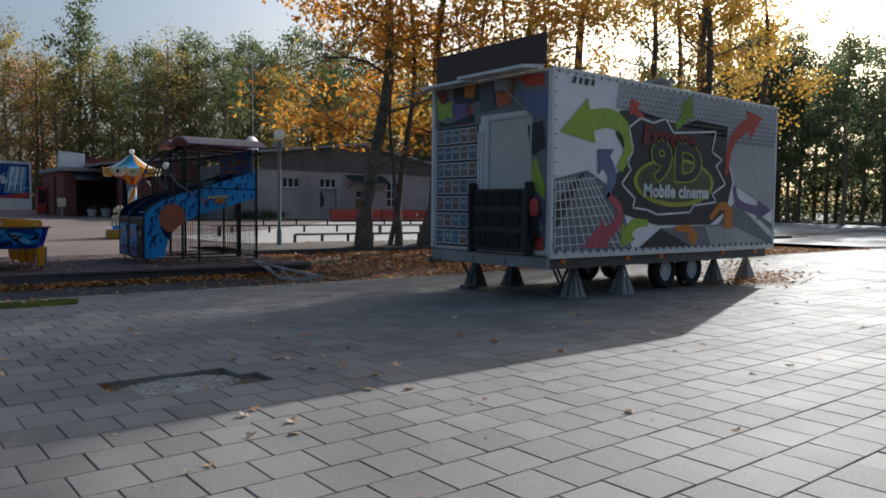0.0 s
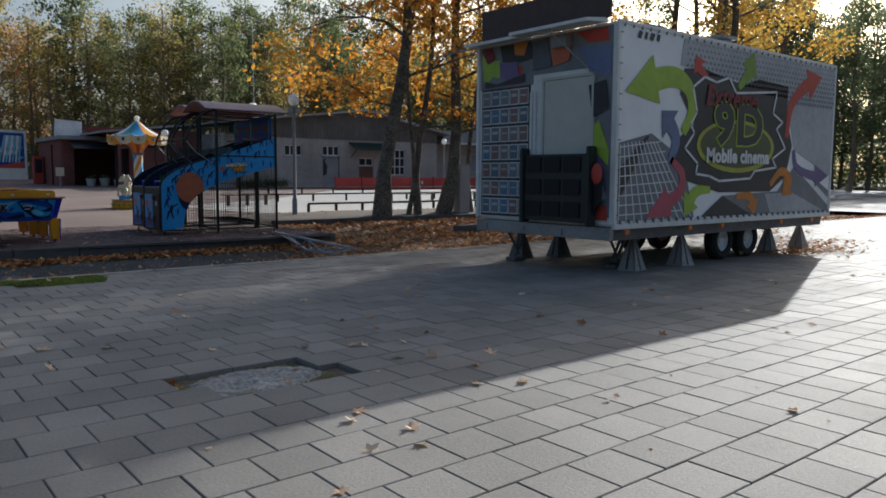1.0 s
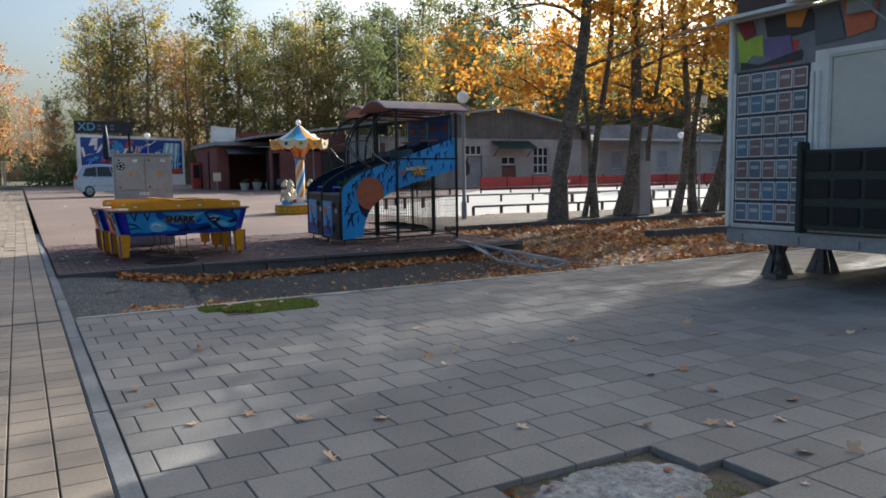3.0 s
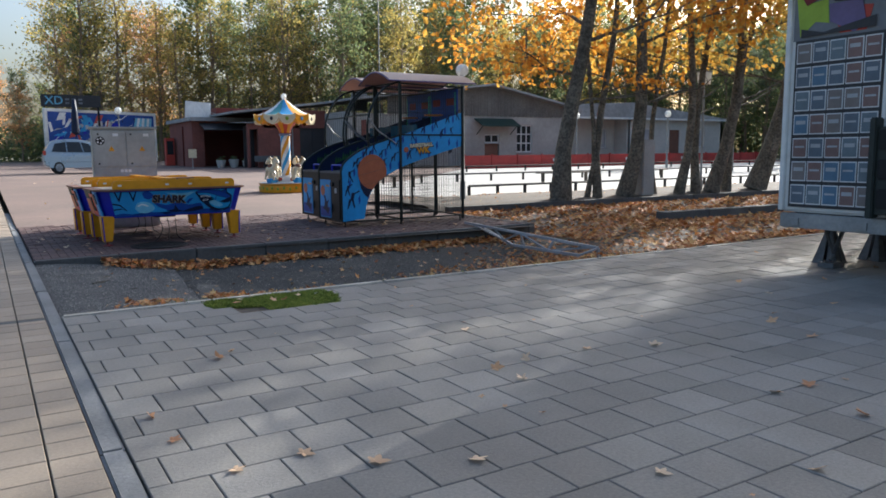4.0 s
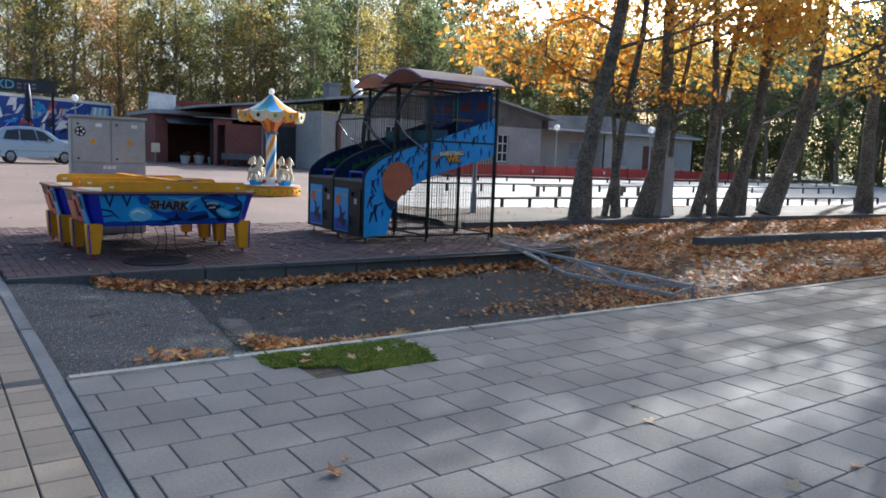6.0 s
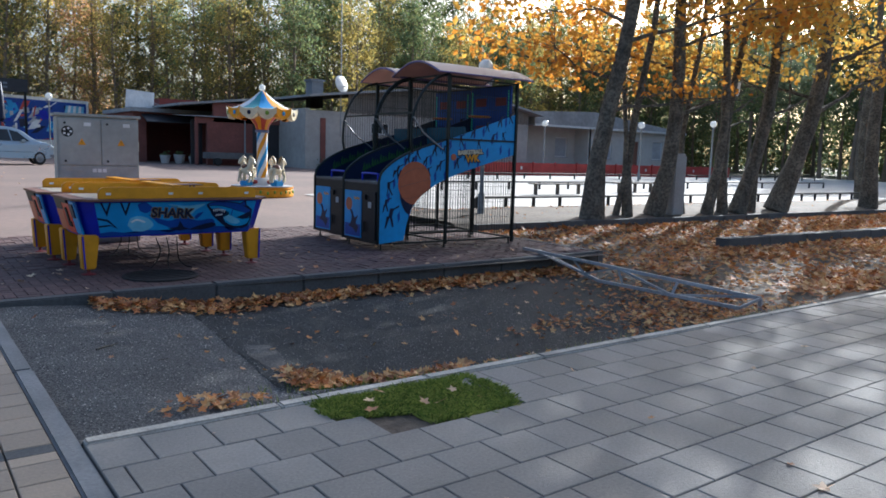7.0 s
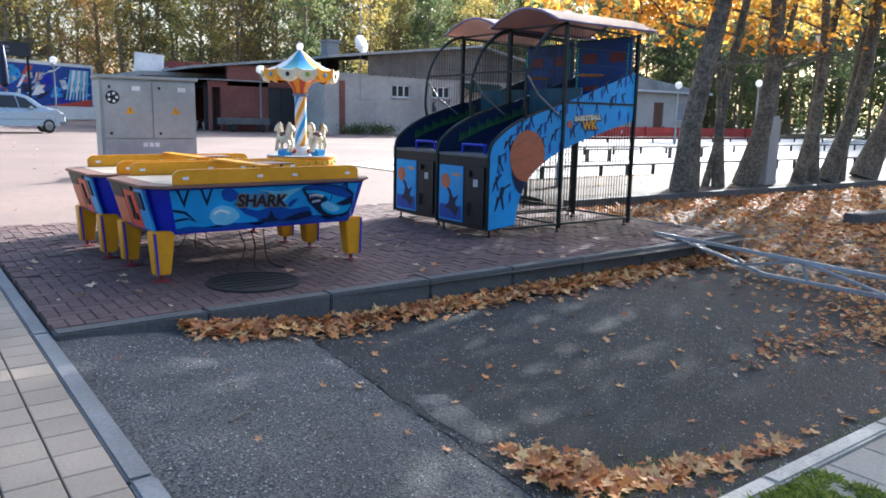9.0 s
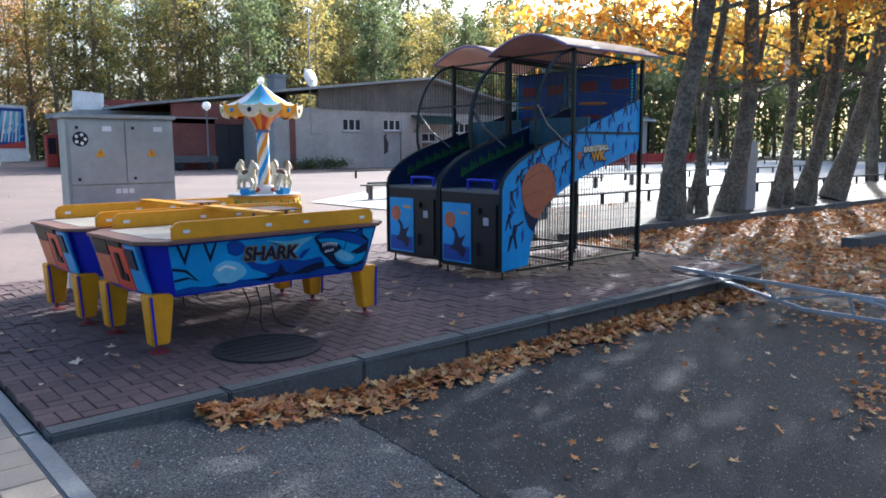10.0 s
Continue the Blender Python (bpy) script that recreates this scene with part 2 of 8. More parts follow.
M_kerb = material("weathered_concrete_kerb", (0.11, 0.11, 0.108), (0.062, 0.062, 0.062), rough=0.85, fine=40, big=2.0, bump=0.3, vary=0.1)
M_border = material("grey_concrete_border", (0.24, 0.24, 0.235), (0.17, 0.17, 0.168), rough=0.85, fine=40, big=2.0, bump=0.3, vary=0.08)
M_kerb_pale = material("pale_worn_kerb", (0.56, 0.52, 0.45), (0.34, 0.31, 0.26), rough=0.85, fine=50, big=3.0, bump=0.4, vary=0.12)
M_asphalt = material("dark_repair_asphalt", (0.033, 0.035, 0.035), (0.01, 0.011, 0.011), rough=0.85, fine=75, big=1.9, bump=1.0, blotch=0.5, edge=0.07)
M_asphalt_old = material("pale_worn_asphalt", (0.15, 0.143, 0.135), (0.026, 0.026, 0.026), rough=0.85, fine=75, big=1.7, bump=1.0, blotch=0.4, edge=0.07)
M_brick = material("red_brown_paving_brick", (0.118, 0.062, 0.055), (0.07, 0.041, 0.038), rough=0.82, fine=50, big=0.7, bump=0.3, vary=0.25, blotch=0.3)
M_brick_far = material("red_brown_paving_bricks", (0.118, 0.062, 0.055), (0.07, 0.041, 0.038), rough=0.82, fine=50, big=0.7, bump=0.3, island=0.25, blotch=0.3)
M_plaza = material("faded_pink_plaza_paving", (0.2, 0.137, 0.112), (0.145, 0.102, 0.084), rough=0.85, fine=9, big=0.35, bump=0.2, blotch=0.25)
M_soil = material("trodden_soil_and_sand", (0.13, 0.1, 0.07), (0.06, 0.045, 0.032), rough=0.95, fine=18, big=0.6, bump=0.6, blotch=0.4)
M_rink = material("pale_concrete_rink", (0.43, 0.415, 0.385), (0.35, 0.34, 0.315), rough=0.8, fine=6, big=0.2, bump=0.1, blotch=0.12)
M_ground = material("dry_grass_ground", (0.09, 0.085, 0.04), (0.05, 0.045, 0.022), rough=0.95, fine=4, big=0.15, bump=0.4)
M_litter = leaf_material("fallen_leaves", ((0.3, 0.11, 0.045), (0.44, 0.14, 0.03), (0.58, 0.25, 0.06), (0.18, 0.065, 0.03), (0.6, 0.35, 0.14), (0.36, 0.12, 0.045), (0.66, 0.43, 0.17), (0.52, 0.18, 0.03)), thin=0.2, rough=0.7)
M_dry = leaf_material("dry_pale_leaves", ((0.62, 0.42, 0.26), (0.72, 0.54, 0.36), (0.45, 0.2, 0.09), (0.58, 0.38, 0.23), (0.3, 0.16, 0.09), (0.62, 0.29, 0.1), (0.64, 0.48, 0.33)), thin=0.2, rough=0.75, single=True)
M_grass = leaf_material("grass_blades", ((0.07, 0.11, 0.02), (0.15, 0.22, 0.035), (0.32, 0.34, 0.08), (0.12, 0.19, 0.03)), thin=0.45)
# bark colour raised to include the glare that veils the trunks
M_bark = material("dark_maple_bark", (0.19, 0.165, 0.125), (0.07, 0.062, 0.048), rough=0.95, fine=16, big=2.6, bump=1.0, blotch=0.5, edge=0.1)
M_bark_far = material("grey_brown_bark", (0.3, 0.215, 0.145), (0.16, 0.12, 0.085), rough=0.95, fine=10, big=1.0, bump=0.5)
M_maple = leaf_material("golden_maple_leaves", ((0.58, 0.28, 0.04), (0.66, 0.38, 0.06), (0.6, 0.42, 0.09), (0.42, 0.35, 0.1), (0.62, 0.31, 0.05)), thin=0.7)
M_maple_orange = leaf_material("orange_maple_leaves", ((0.54, 0.2, 0.03), (0.64, 0.28, 0.035), (0.58, 0.34, 0.06), (0.5, 0.22, 0.035)), thin=0.7)
# wood leaves and needles: haze and glare put into the colour, paler than real foliage
M_leaf_green = leaf_material("green_wood_leaves", ((0.1, 0.145, 0.075), (0.15, 0.19, 0.08), (0.24, 0.24, 0.09)), thin=0.7)
M_leaf_yellow = leaf_material("yellow_green_wood_leaves", ((0.38, 0.31, 0.1), (0.52, 0.38, 0.1), (0.28, 0.28, 0.1)), thin=0.7)
M_leaf_brown = leaf_material("russet_wood_leaves", ((0.48, 0.26, 0.12), (0.56, 0.3, 0.12), (0.38, 0.24, 0.13)), thin=0.7)
M_needles = leaf_material("haze_lightened_needles", ((0.13, 0.165, 0.11), (0.18, 0.215, 0.14)), thin=0.7)
M_white = material("white_painted_metal", (0.72, 0.72, 0.7), (0.58, 0.58, 0.56), rough=0.45, fine=5, bump=0.03, blotch=0.12)
M_tarp = material("white_printed_tarpaulin", (0.8, 0.8, 0.8), (0.72, 0.72, 0.73), rough=0.5, fine=3, big=0.9, bump=0.05, blotch=0.08)
M_black = material("black_painted_steel", (0.011, 0.012, 0.014), (0.007, 0.007, 0.009), rough=0.5, fine=10, bump=0.05, spec=0.3)
M_darkgreen = material("dark_green_black_steel", (0.009, 0.016, 0.015), (0.006, 0.01, 0.009), rough=0.45, fine=10, bump=0.05, spec=0.3)
M_steel = material("galvanised_steel", (0.34, 0.35, 0.36), (0.24, 0.25, 0.26), rough=0.5, metal=0.6, fine=20, bump=0.1)
M_chassis = material("grey_steel_chassis", (0.16, 0.165, 0.17), (0.09, 0.09, 0.095), rough=0.6, metal=0.3, fine=14, bump=0.15)
M_rubber = material("tyre_rubber", (0.022, 0.022, 0.022), (0.014, 0.014, 0.014), rough=0.85, fine=30, bump=0.3)
M_prop = material("pale_grey_prop", (0.42, 0.41, 0.39), (0.3, 0.29, 0.28), rough=0.8, fine=25, bump=0.2)
M_amber = material("amber_reflector", (0.75, 0.16, 0.02), rough=0.3, fine=30, bump=0.0)
M_ramp = material("dark_green_black_ramp", (0.02, 0.028, 0.024), (0.012, 0.016, 0.014), rough=0.55, fine=16, bump=0.2)
M_door = material("cream_steel_door", (0.5, 0.5, 0.45), (0.44, 0.44, 0.4), rough=0.5, fine=5, bump=0.03, blotch=0.1)


def paint(name, c, rough=0.45):
    return material(name, c, tuple(0.8 * v for v in c), rough=rough, fine=9, big=1.5, bump=0.03, blotch=0.18, spec=0.3)


P_green = paint("lime_green_print", (0.36, 0.5, 0.06))
P_green2 = paint("deep_lime_print", (0.2, 0.33, 0.04))
P_red = paint("red_print", (0.5, 0.07, 0.05))
P_scarlet = paint("scarlet_print", (0.62, 0.07, 0.035))
P_pink = paint("crimson_pink_print", (0.5, 0.1, 0.14))
P_orange = paint("orange_print", (0.62, 0.22, 0.04))
P_blue = paint("slate_blue_print", (0.16, 0.2, 0.34))
P_purple = paint("violet_grey_print", (0.17, 0.13, 0.26))
P_dark = paint("charcoal_print", (0.045, 0.045, 0.05))
P_gray = paint("mid_grey_print", (0.2, 0.21, 0.23))
P_pale = paint("pale_grey_print", (0.42, 0.43, 0.45))
P_white = paint("white_print", (0.75, 0.75, 0.75))
P_gold = paint("olive_gold_print", (0.4, 0.42, 0.06))
P_sky = paint("cyan_print", (0.035, 0.3, 0.64), 0.45)
P_deep = paint("deep_blue_print", (0.01, 0.06, 0.3), 0.45)
P_navy = paint("navy_shape_print", (0.004, 0.012, 0.045), 0.5)
P_aqua = paint("pale_aqua_print", (0.2, 0.5, 0.68), 0.35)
P_yellow = paint("warm_yellow_laminate", (0.74, 0.32, 0.012), 0.4)
P_cobalt = paint("cobalt_blue_laminate", (0.012, 0.022, 0.4), 0.35)
P_ball = paint("basketball_orange_print", (0.46, 0.13, 0.06), 0.45)
P_foot = paint("dark_crimson_paint", (0.2, 0.03, 0.035), 0.5)
M_canopy = leaf_material("faded_pink_translucent_plastic", ((0.5, 0.33, 0.28), (0.54, 0.37, 0.31)), thin=0.35, rough=0.4)
P_cyan = paint("bright_cyan_print", (0.03, 0.32, 0.62), 0.4)
P_lettering = paint("dull_brown_gold_print", (0.26, 0.17, 0.07))
P_gray2 = paint("dark_grey_print", (0.11, 0.12, 0.14))
P_teal = paint("teal_canopy_paint", (0.05, 0.3, 0.33))
P_pinkish = paint("orange_red_print", (0.56, 0.15, 0.07))
P_olive = paint("dark_olive_print", (0.1, 0.11, 0.055))
P_wood = paint("worn_brown_edge", (0.2, 0.1, 0.07), 0.6)
P_cream = paint("cream_plastic", (0.68, 0.6, 0.42), 0.4)
P_table = paint("pale_playfield", (0.42, 0.38, 0.32), 0.3)
P_cabinet = paint("light_grey_cabinet", (0.36, 0.37, 0.36), 0.5)
M_wall = material("stained_grey_plaster", (0.42, 0.4, 0.37), (0.34, 0.325, 0.3), rough=0.9, fine=3, big=0.4, bump=0.15, blotch=0.25)
M_wall_white = material("pale_cream_render", (0.55, 0.53, 0.48), (0.47, 0.45, 0.41), rough=0.9, fine=3, big=0.4, bump=0.1, blotch=0.15)
M_redbrick = material("red_brick_wall", (0.24, 0.085, 0.065), (0.16, 0.06, 0.05), rough=0.9, fine=6, big=0.6, bump=0.2)
M_roof = material("grey_sheet_roof", (0.36, 0.36, 0.355), (0.25, 0.25, 0.25), rough=0.7, fine=3, big=0.5, bump=0.1)
M_board = material("grey_weathered_boards", (0.2, 0.185, 0.165), (0.12, 0.11, 0.1), rough=0.9, fine=8, bump=0.3, island=0.2)
M_glass = material("dark_window_glass", (0.03, 0.035, 0.04), (0.02, 0.024, 0.028), rough=0.15, fine=2, bump=0.0, spec=0.4)
M_redmetal = material("red_barrier_sheet", (0.42, 0.04, 0.035), (0.3, 0.03, 0.03), rough=0.5, fine=3, bump=0.05)
M_wood = material("weathered_bench_wood", (0.14, 0.12, 0.1), (0.08, 0.07, 0.06), rough=0.85, fine=20, bump=0.3)
M_car = material("silver_blue_car_paint", (0.36, 0.42, 0.46), (0.34, 0.4, 0.44), rough=0.3, metal=0.5, fine=5, bump=0.0, blotch=0.05, coat=0.6)
M_led = material("green_lamp_strip", (0.1, 0.6, 0.3), fine=5, bump=0.0)
M_led.node_tree.nodes["Principled BSDF"].inputs["Emission Color"].default_value = (0.1, 0.9, 0.4, 1)
M_led.node_tree.nodes["Principled BSDF"].inputs["Emission Strength"].default_value = 0.04
M_chips = leaf_material("loose_grit", ((0.08, 0.08, 0.08), (0.3, 0.29, 0.27), (0.5, 0.47, 0.42), (0.05, 0.05, 0.05)), thin=0.0, rough=0.9)
M_globe = leaf_material("opal_lamp_globe", ((0.85, 0.85, 0.83), (0.86, 0.86, 0.84)), thin=0.45, rough=0.25)
M_pole = material("grey_lamp_pole", (0.3, 0.31, 0.31), (0.2, 0.21, 0.21), rough=0.55, fine=14, bump=0.08)

# ---- ground ----
PITCH, ROW = 0.3048, 0.3105      # grey pavers, laid in running bond
KERB_SLOPE = 0.029      # the upper kerb runs slightly askew


def kerb_y(x):
    return 14.74 + KERB_SLOPE * x


def asphalt_z(x, y):
    dip = 0.2 * smooth_step((x - 0.1) / 2.2) * smooth_step((y - 11.1) / 0.7)
    return -0.012 - dip + 0.012 * noise.noise((x * 0.7, y * 0.7, 0)) + 0.004 * noise.noise((x * 3, y * 3, 2))


def soil_z(x, y):
    z = -0.03 - 0.13 * smooth_step((y - 11.2) / 1.2) + 0.12 * smooth_step((y - 16.2) / 1.7)
    if x < 9.2 and y < 15.1:
        k = smooth_step((x - 7.6) / 1.6)
        z = z * k + (asphalt_z(x, y) - 0.02 + 0.03 * smooth_step((x - 7.3) / 1.0)) * (1 - k)
    return z + 0.03 * noise.noise((x * 0.5, y * 0.5, 5)) + 0.01 * noise.noise((x * 2, y * 2, 1))


def wide(lo, hi, n):
    return [lo + (hi - lo) * i / n for i in range(n + 1)]


grid_sheet("ground", [-500, -120, -60, -30, -12, -4.34, -4.24, 0, 10, 30, 45, 60, 90, 140, 500], [-400, -60, -20, -4.04, -3.94, 20, 40, 45, 70, 90, 140, 500],
           lambda x, y: -0.6 if -4 < y < 45 and -4.3 < x <= 60 else (ground_z(min(y, 90)) - 0.06 if y >= 20 else -0.036), M_ground, "dry grass and bare ground under the trees")
sub = grid_sheet("pavement_bed", wide(-4.2, 30, 8), wide(-4, 11.1, 6), lambda x, y: -0.07, M_joint, "dark sandy joints under the pavers")


def seam_x(y):
    """Where the old pale asphalt ends and the darker repair begins."""
    return 1.36 + 0.115 * (y - 11.4) + 0.05 * noise.noise((0, y * 1.3, 3)) + 0.04 * noise.noise((0, y * 6, 8))


def asphalt_part(name, side, mat, label):
    n, ys = (26, wide(11.1, 15.1, 60)) if side == 0 else (80, wide(11.1, 15.1, 60))
    verts = []
    for y in ys:
        a, b = (0.07, seam_x(y)) if side == 0 else (seam_x(y) - 0.004, 8.4)
        verts += [(a + (b - a) * i / n, y, asphalt_z(a + (b - a) * i / n, y) - (0.006 if side == 0 else 0.0)) for i in range(n + 1)]
    faces = [(j * (n + 1) + i, j * (n + 1) + i + 1, (j + 1) * (n + 1) + i + 1, (j + 1) * (n + 1) + i) for j in range(60) for i in range(n)]
    return tagged(raw(name, verts, faces, mat, smooth=True), label, "asphalt", kind="structure")


asphalt_part("asphalt_old", 0, M_asphalt_old, "pale worn old asphalt beside the footway")
V = [(1.55, 12.3), (1.64, 12.28), (1.74, 12.42), (1.83, 12.7), (1.86, 13.0), (1.66, 13.05), (1.56, 12.7)]
V = [(x, y, asphalt_z(x, y) + 0.003) for x, y in V]
tagged(raw("asphalt_patch", V + [(sum(v[0] for v in V) / 7, sum(v[1] for v in V) / 7, asphalt_z(1.7, 12.65) + 0.005)], [(i, (i + 1) % 7, 7) for i in range(7)], M_asphalt_old), "small pale smooth asphalt patch", "asphalt", kind="structure")
asphalt_part("asphalt_repair", 1, M_asphalt, "darker asphalt repair with dips and leaves")
M_crack = material("dark_asphalt_crack", (0.012, 0.012, 0.012), (0.006, 0.006, 0.006), rough=0.95, fine=40, bump=0.2)


def crack(points, width, seed):
    """A thin wandering crack lying just over the asphalt."""
    line, V, F = curve(points, 12), [], []
    for i, (x, y) in enumerate(line):
        x += 0.035 * noise.noise((x * 7, y * 7, seed)) + 0.012 * noise.noise((x * 31, y * 31, seed))
        y += 0.035 * noise.noise((x * 7, y * 7, seed + 9)) + 0.012 * noise.noise((x * 31, y * 31, seed + 9))
        w = width * (0.35 + 0.65 * abs(noise.noise((x * 5, y * 5, seed + 3)))) * min(1, 4 * i / len(line), 4 * (len(line) - 1 - i) / len(line) + 0.1)
        V += [(x - w, y - 0.6 * w, asphalt_z(x - w, y - 0.6 * w) + 0.003), (x + w, y + 0.6 * w, asphalt_z(x + w, y + 0.6 * w) + 0.003)]
    F = [(2 * i, 2 * i + 1, 2 * i + 3, 2 * i + 2) for i in range(len(line) - 1)]
    return tagged(raw("asphalt_crack", V, F, M_crack), "thin dark crack in the asphalt", "crack", kind="structure")


crack([(1.52, 12.05), (1.62, 12.4), (1.5, 12.8), (1.58, 13.3), (1.75, 13.9), (1.7, 14.4)], 0.012, 1)
crack([(1.62, 12.4), (1.95, 12.5), (2.3, 12.9), (2.7, 13.0), (3.2, 13.5)], 0.008, 2)
crack([(1.5, 12.8), (1.85, 13.1), (2.1, 13.6), (2.6, 14.0)], 0.007, 3)
crack([(0.3, 13.4), (0.8, 13.15), (1.2, 13.3), (1.55, 13.2)], 0.006, 4)
crack([(1.95, 11.5), (2.4, 11.9), (3.0, 12.0), (3.6, 12.5)], 0.006, 5)
grid_sheet("soil", wide(7.3, 34, 114), wide(11.1, 18.5, 36), soil_z, M_soil, "bare trodden soil strewn with leaves")
grid_sheet("tree_bed", wide(8.05, 38, 60), wide(17.82, 22.2, 22), lambda x, y: 0.06 + 0.1 * smooth_step((y - 18.2) / 0.7) - 0.06 * smooth_step((y - 20.8) / 1.4) + 0.03 * noise.noise((x * 0.6, y * 0.6, 9)) - 0.3 * smooth_step((18.46 - 0.0207 * (x - 8.4) - y) / 0.1), M_soil, "raised soil bed along the row of trees")
grid_sheet("plaza", wide(0.075, 62, 30), wide(19.9, 80, 30), lambda x, y: ground_z(y) - 0.004, M_plaza, "wide faded pink paved plaza in the sun")
rink_ys = [22.0, 24.7, 27.6, 31.5, 34.0, 36.5, 39.0, 42.3]
rink_left = [float(np.interp(y, (22.0, 24.7, 27.6, 31.5, 42.3), (10.6, 9.5, 9.33, 14.7, 24.5))) for y in rink_ys]
V = [(a + (70 - a) * i / 20, y, ground_z(y) + 0.02) for y, a in zip(rink_ys, rink_left) for i in range(21)]
F = [(21 * j + i, 21 * j + i + 1, 21 * j + i + 22, 21 * j + i + 21) for j in range(len(rink_ys) - 1) for i in range(20)]
tagged(raw("rink", V, F, M_rink), "pale sunlit concrete rink", "rink", kind="structure")
grid_sheet("road", wide(30, 120, 10), wide(-40, 21.5, 8), lambda x, y: -0.012, M_rink, "pale sunlit road beyond the trailer")

# pavers: those near the walk are pieces of their own, the rest one sheet of slabs
pavement = grid_sheet("pavement", wide(0.078, 30, 4), wide(-4, 11.04, 4), lambda x, y: -0.055, M_joint, "grey square concrete pavers in running bond")
near_cells, far_cells = [], []
for k in range(-48, 2):
    y0 = 10.40 + ROW * k
    y1 = y0 + ROW if k < 1 else 11.04
    shift = 1.853 + (PITCH / 2 if k % 2 == 0 else 0)
    for j in range(-8, 94):
        x0 = shift + PITCH * j
        a, b = max(x0, 0.08), x0 + PITCH
        if b < 0.13:
            continue
        cx, cy = (a + b) / 2, y0 + ROW / 2
        pit = 1.3 < cx < 2.36 and 5.16 < cy < 5.75 and cx - 1.3 > 0.55 * (5.75 - cy)
        tuft = (1.2 if cy > 10.72 else 1.5) < cx < 2.3 and cy > 10.40
        if pit or tuft:
            continue
        cell = (a + 0.003, b - 0.003, y0 + 0.003, y1 - 0.003, 0.0)
        (near_cells if cx < 3.4 and cy > 2.4 and b - a > 0.3 and k < 1 else far_cells).append(cell)
V, F = slabs(far_cells, 0.055, tilt=0.0008)
tagged(raw("paver_field", V, F, M_paver_far, pavement), "grey concrete pavers in running bond", kind="stuff")

strip = grid_sheet("footway", wide(-4.3, -0.03, 4), wide(-4, 80, 24), lambda x, y: ground_z(y) - 0.052 if y > 20 else -0.022, M_joint, "beige concrete footway beside the grey pavers")
strip_near, strip_far = [], []
for k in range(-68, 270):
    y0 = 11.16 + 0.222 * k
    for j in range(20):
        b = -0.036 - 0.205 * j
        cell = (b - 0.2, b - 0.003, y0 + 0.003, y0 + 0.219, ground_z(y0) - 0.03)
        if 10.9 < y0 < 11.05:
            cell = (b - 0.2, b - 0.003, y0 + 0.003, y0 + 0.11, 0.0)
        (strip_near if j < 4 and 5.5 < y0 < 18 else strip_far).append(cell)
V, F = slabs(strip_far, 0.03)
tagged(raw("footway_field", V, F, M_strip_far, strip), "beige concrete footway slabs", kind="stuff")
bm = B()
for j in range(20):
    b = -0.036 - 0.205 * j
    box(bm, b - 0.2, b - 0.003, 11.055, 11.155, -0.03, -0.001)
part("dark_course", bm, M_kerb, strip, "dark grey course across the footway")


def kerb_run(name, start, end, width, top, foot, length, mat, label):
    """A kerb of single blocks along a line; the piece of the setting carries them."""
    a, b = Vector((*start, 0)), Vector((*end, 0))
    run = thing(name, label, "kerb", kind="structure")
    d = (b - a).normalized()
    side = Vector((-d.y, d.x, 0))
    n = max(1, round((b - a).length / length))
    step = (b - a).length / n
    bm = B()
    box(bm, 0.004, step - 0.004, 0, width, foot, top, bevel=min(0.012, width / 8))
    me = bpy.data.meshes.new("kerb_block")
    bm.to_mesh(me)
    bm.free()
    me.materials.append(mat)
    for i in range(n):
        ob = new("kerb_block", me)
        ob.parent = run
        ob.matrix_basis = Matrix.Translation(a + d * step * i + Vector((0, 0, 0.004 * math.sin(7 * i)))) @ Matrix.Rotation(math.atan2(d.y, d.x) + 0.0012 * math.sin(5 * i), 4, "Z")
    return run


kerb_run("border_kerb", (0.075, -4.1), (0.075, 24.44), 0.106, 0.003, -0.1, 2.378, M_border, "grey concrete border between footway and pavers")
kerb_run("edge_kerb", (0.085, 11.045), (27.1, 11.045), 0.085, 0.012, -0.3, 1.0, M_kerb_pale, "pale worn kerb along the edge of the pavers")
kerb_run("upper_kerb", (0.08, 14.745), (8.05, 14.975), 0.14, 0.03, -0.4, 0.98, M_kerb, "dark weathered kerb below the brick paving")
kerb_run("end_kerb", (8.19, 14.98), (8.19, 18.3), 0.14, 0.03, -0.4, 1.0, M_kerb, "weathered kerb at the end of the brick paving")
kerb_run("bed_kerb", (8.4, 18.32), (36.0, 17.75), 0.16, 0.12, -0.3, 1.0, M_kerb, "weathered concrete kerb in front of the trees")
kerb_run("low_kerb", (11.9, 15.2), (25.0, 14.7), 0.3, 0.03, -0.3, 1.35, M_kerb, "old concrete kerb blocks half buried in leaves")

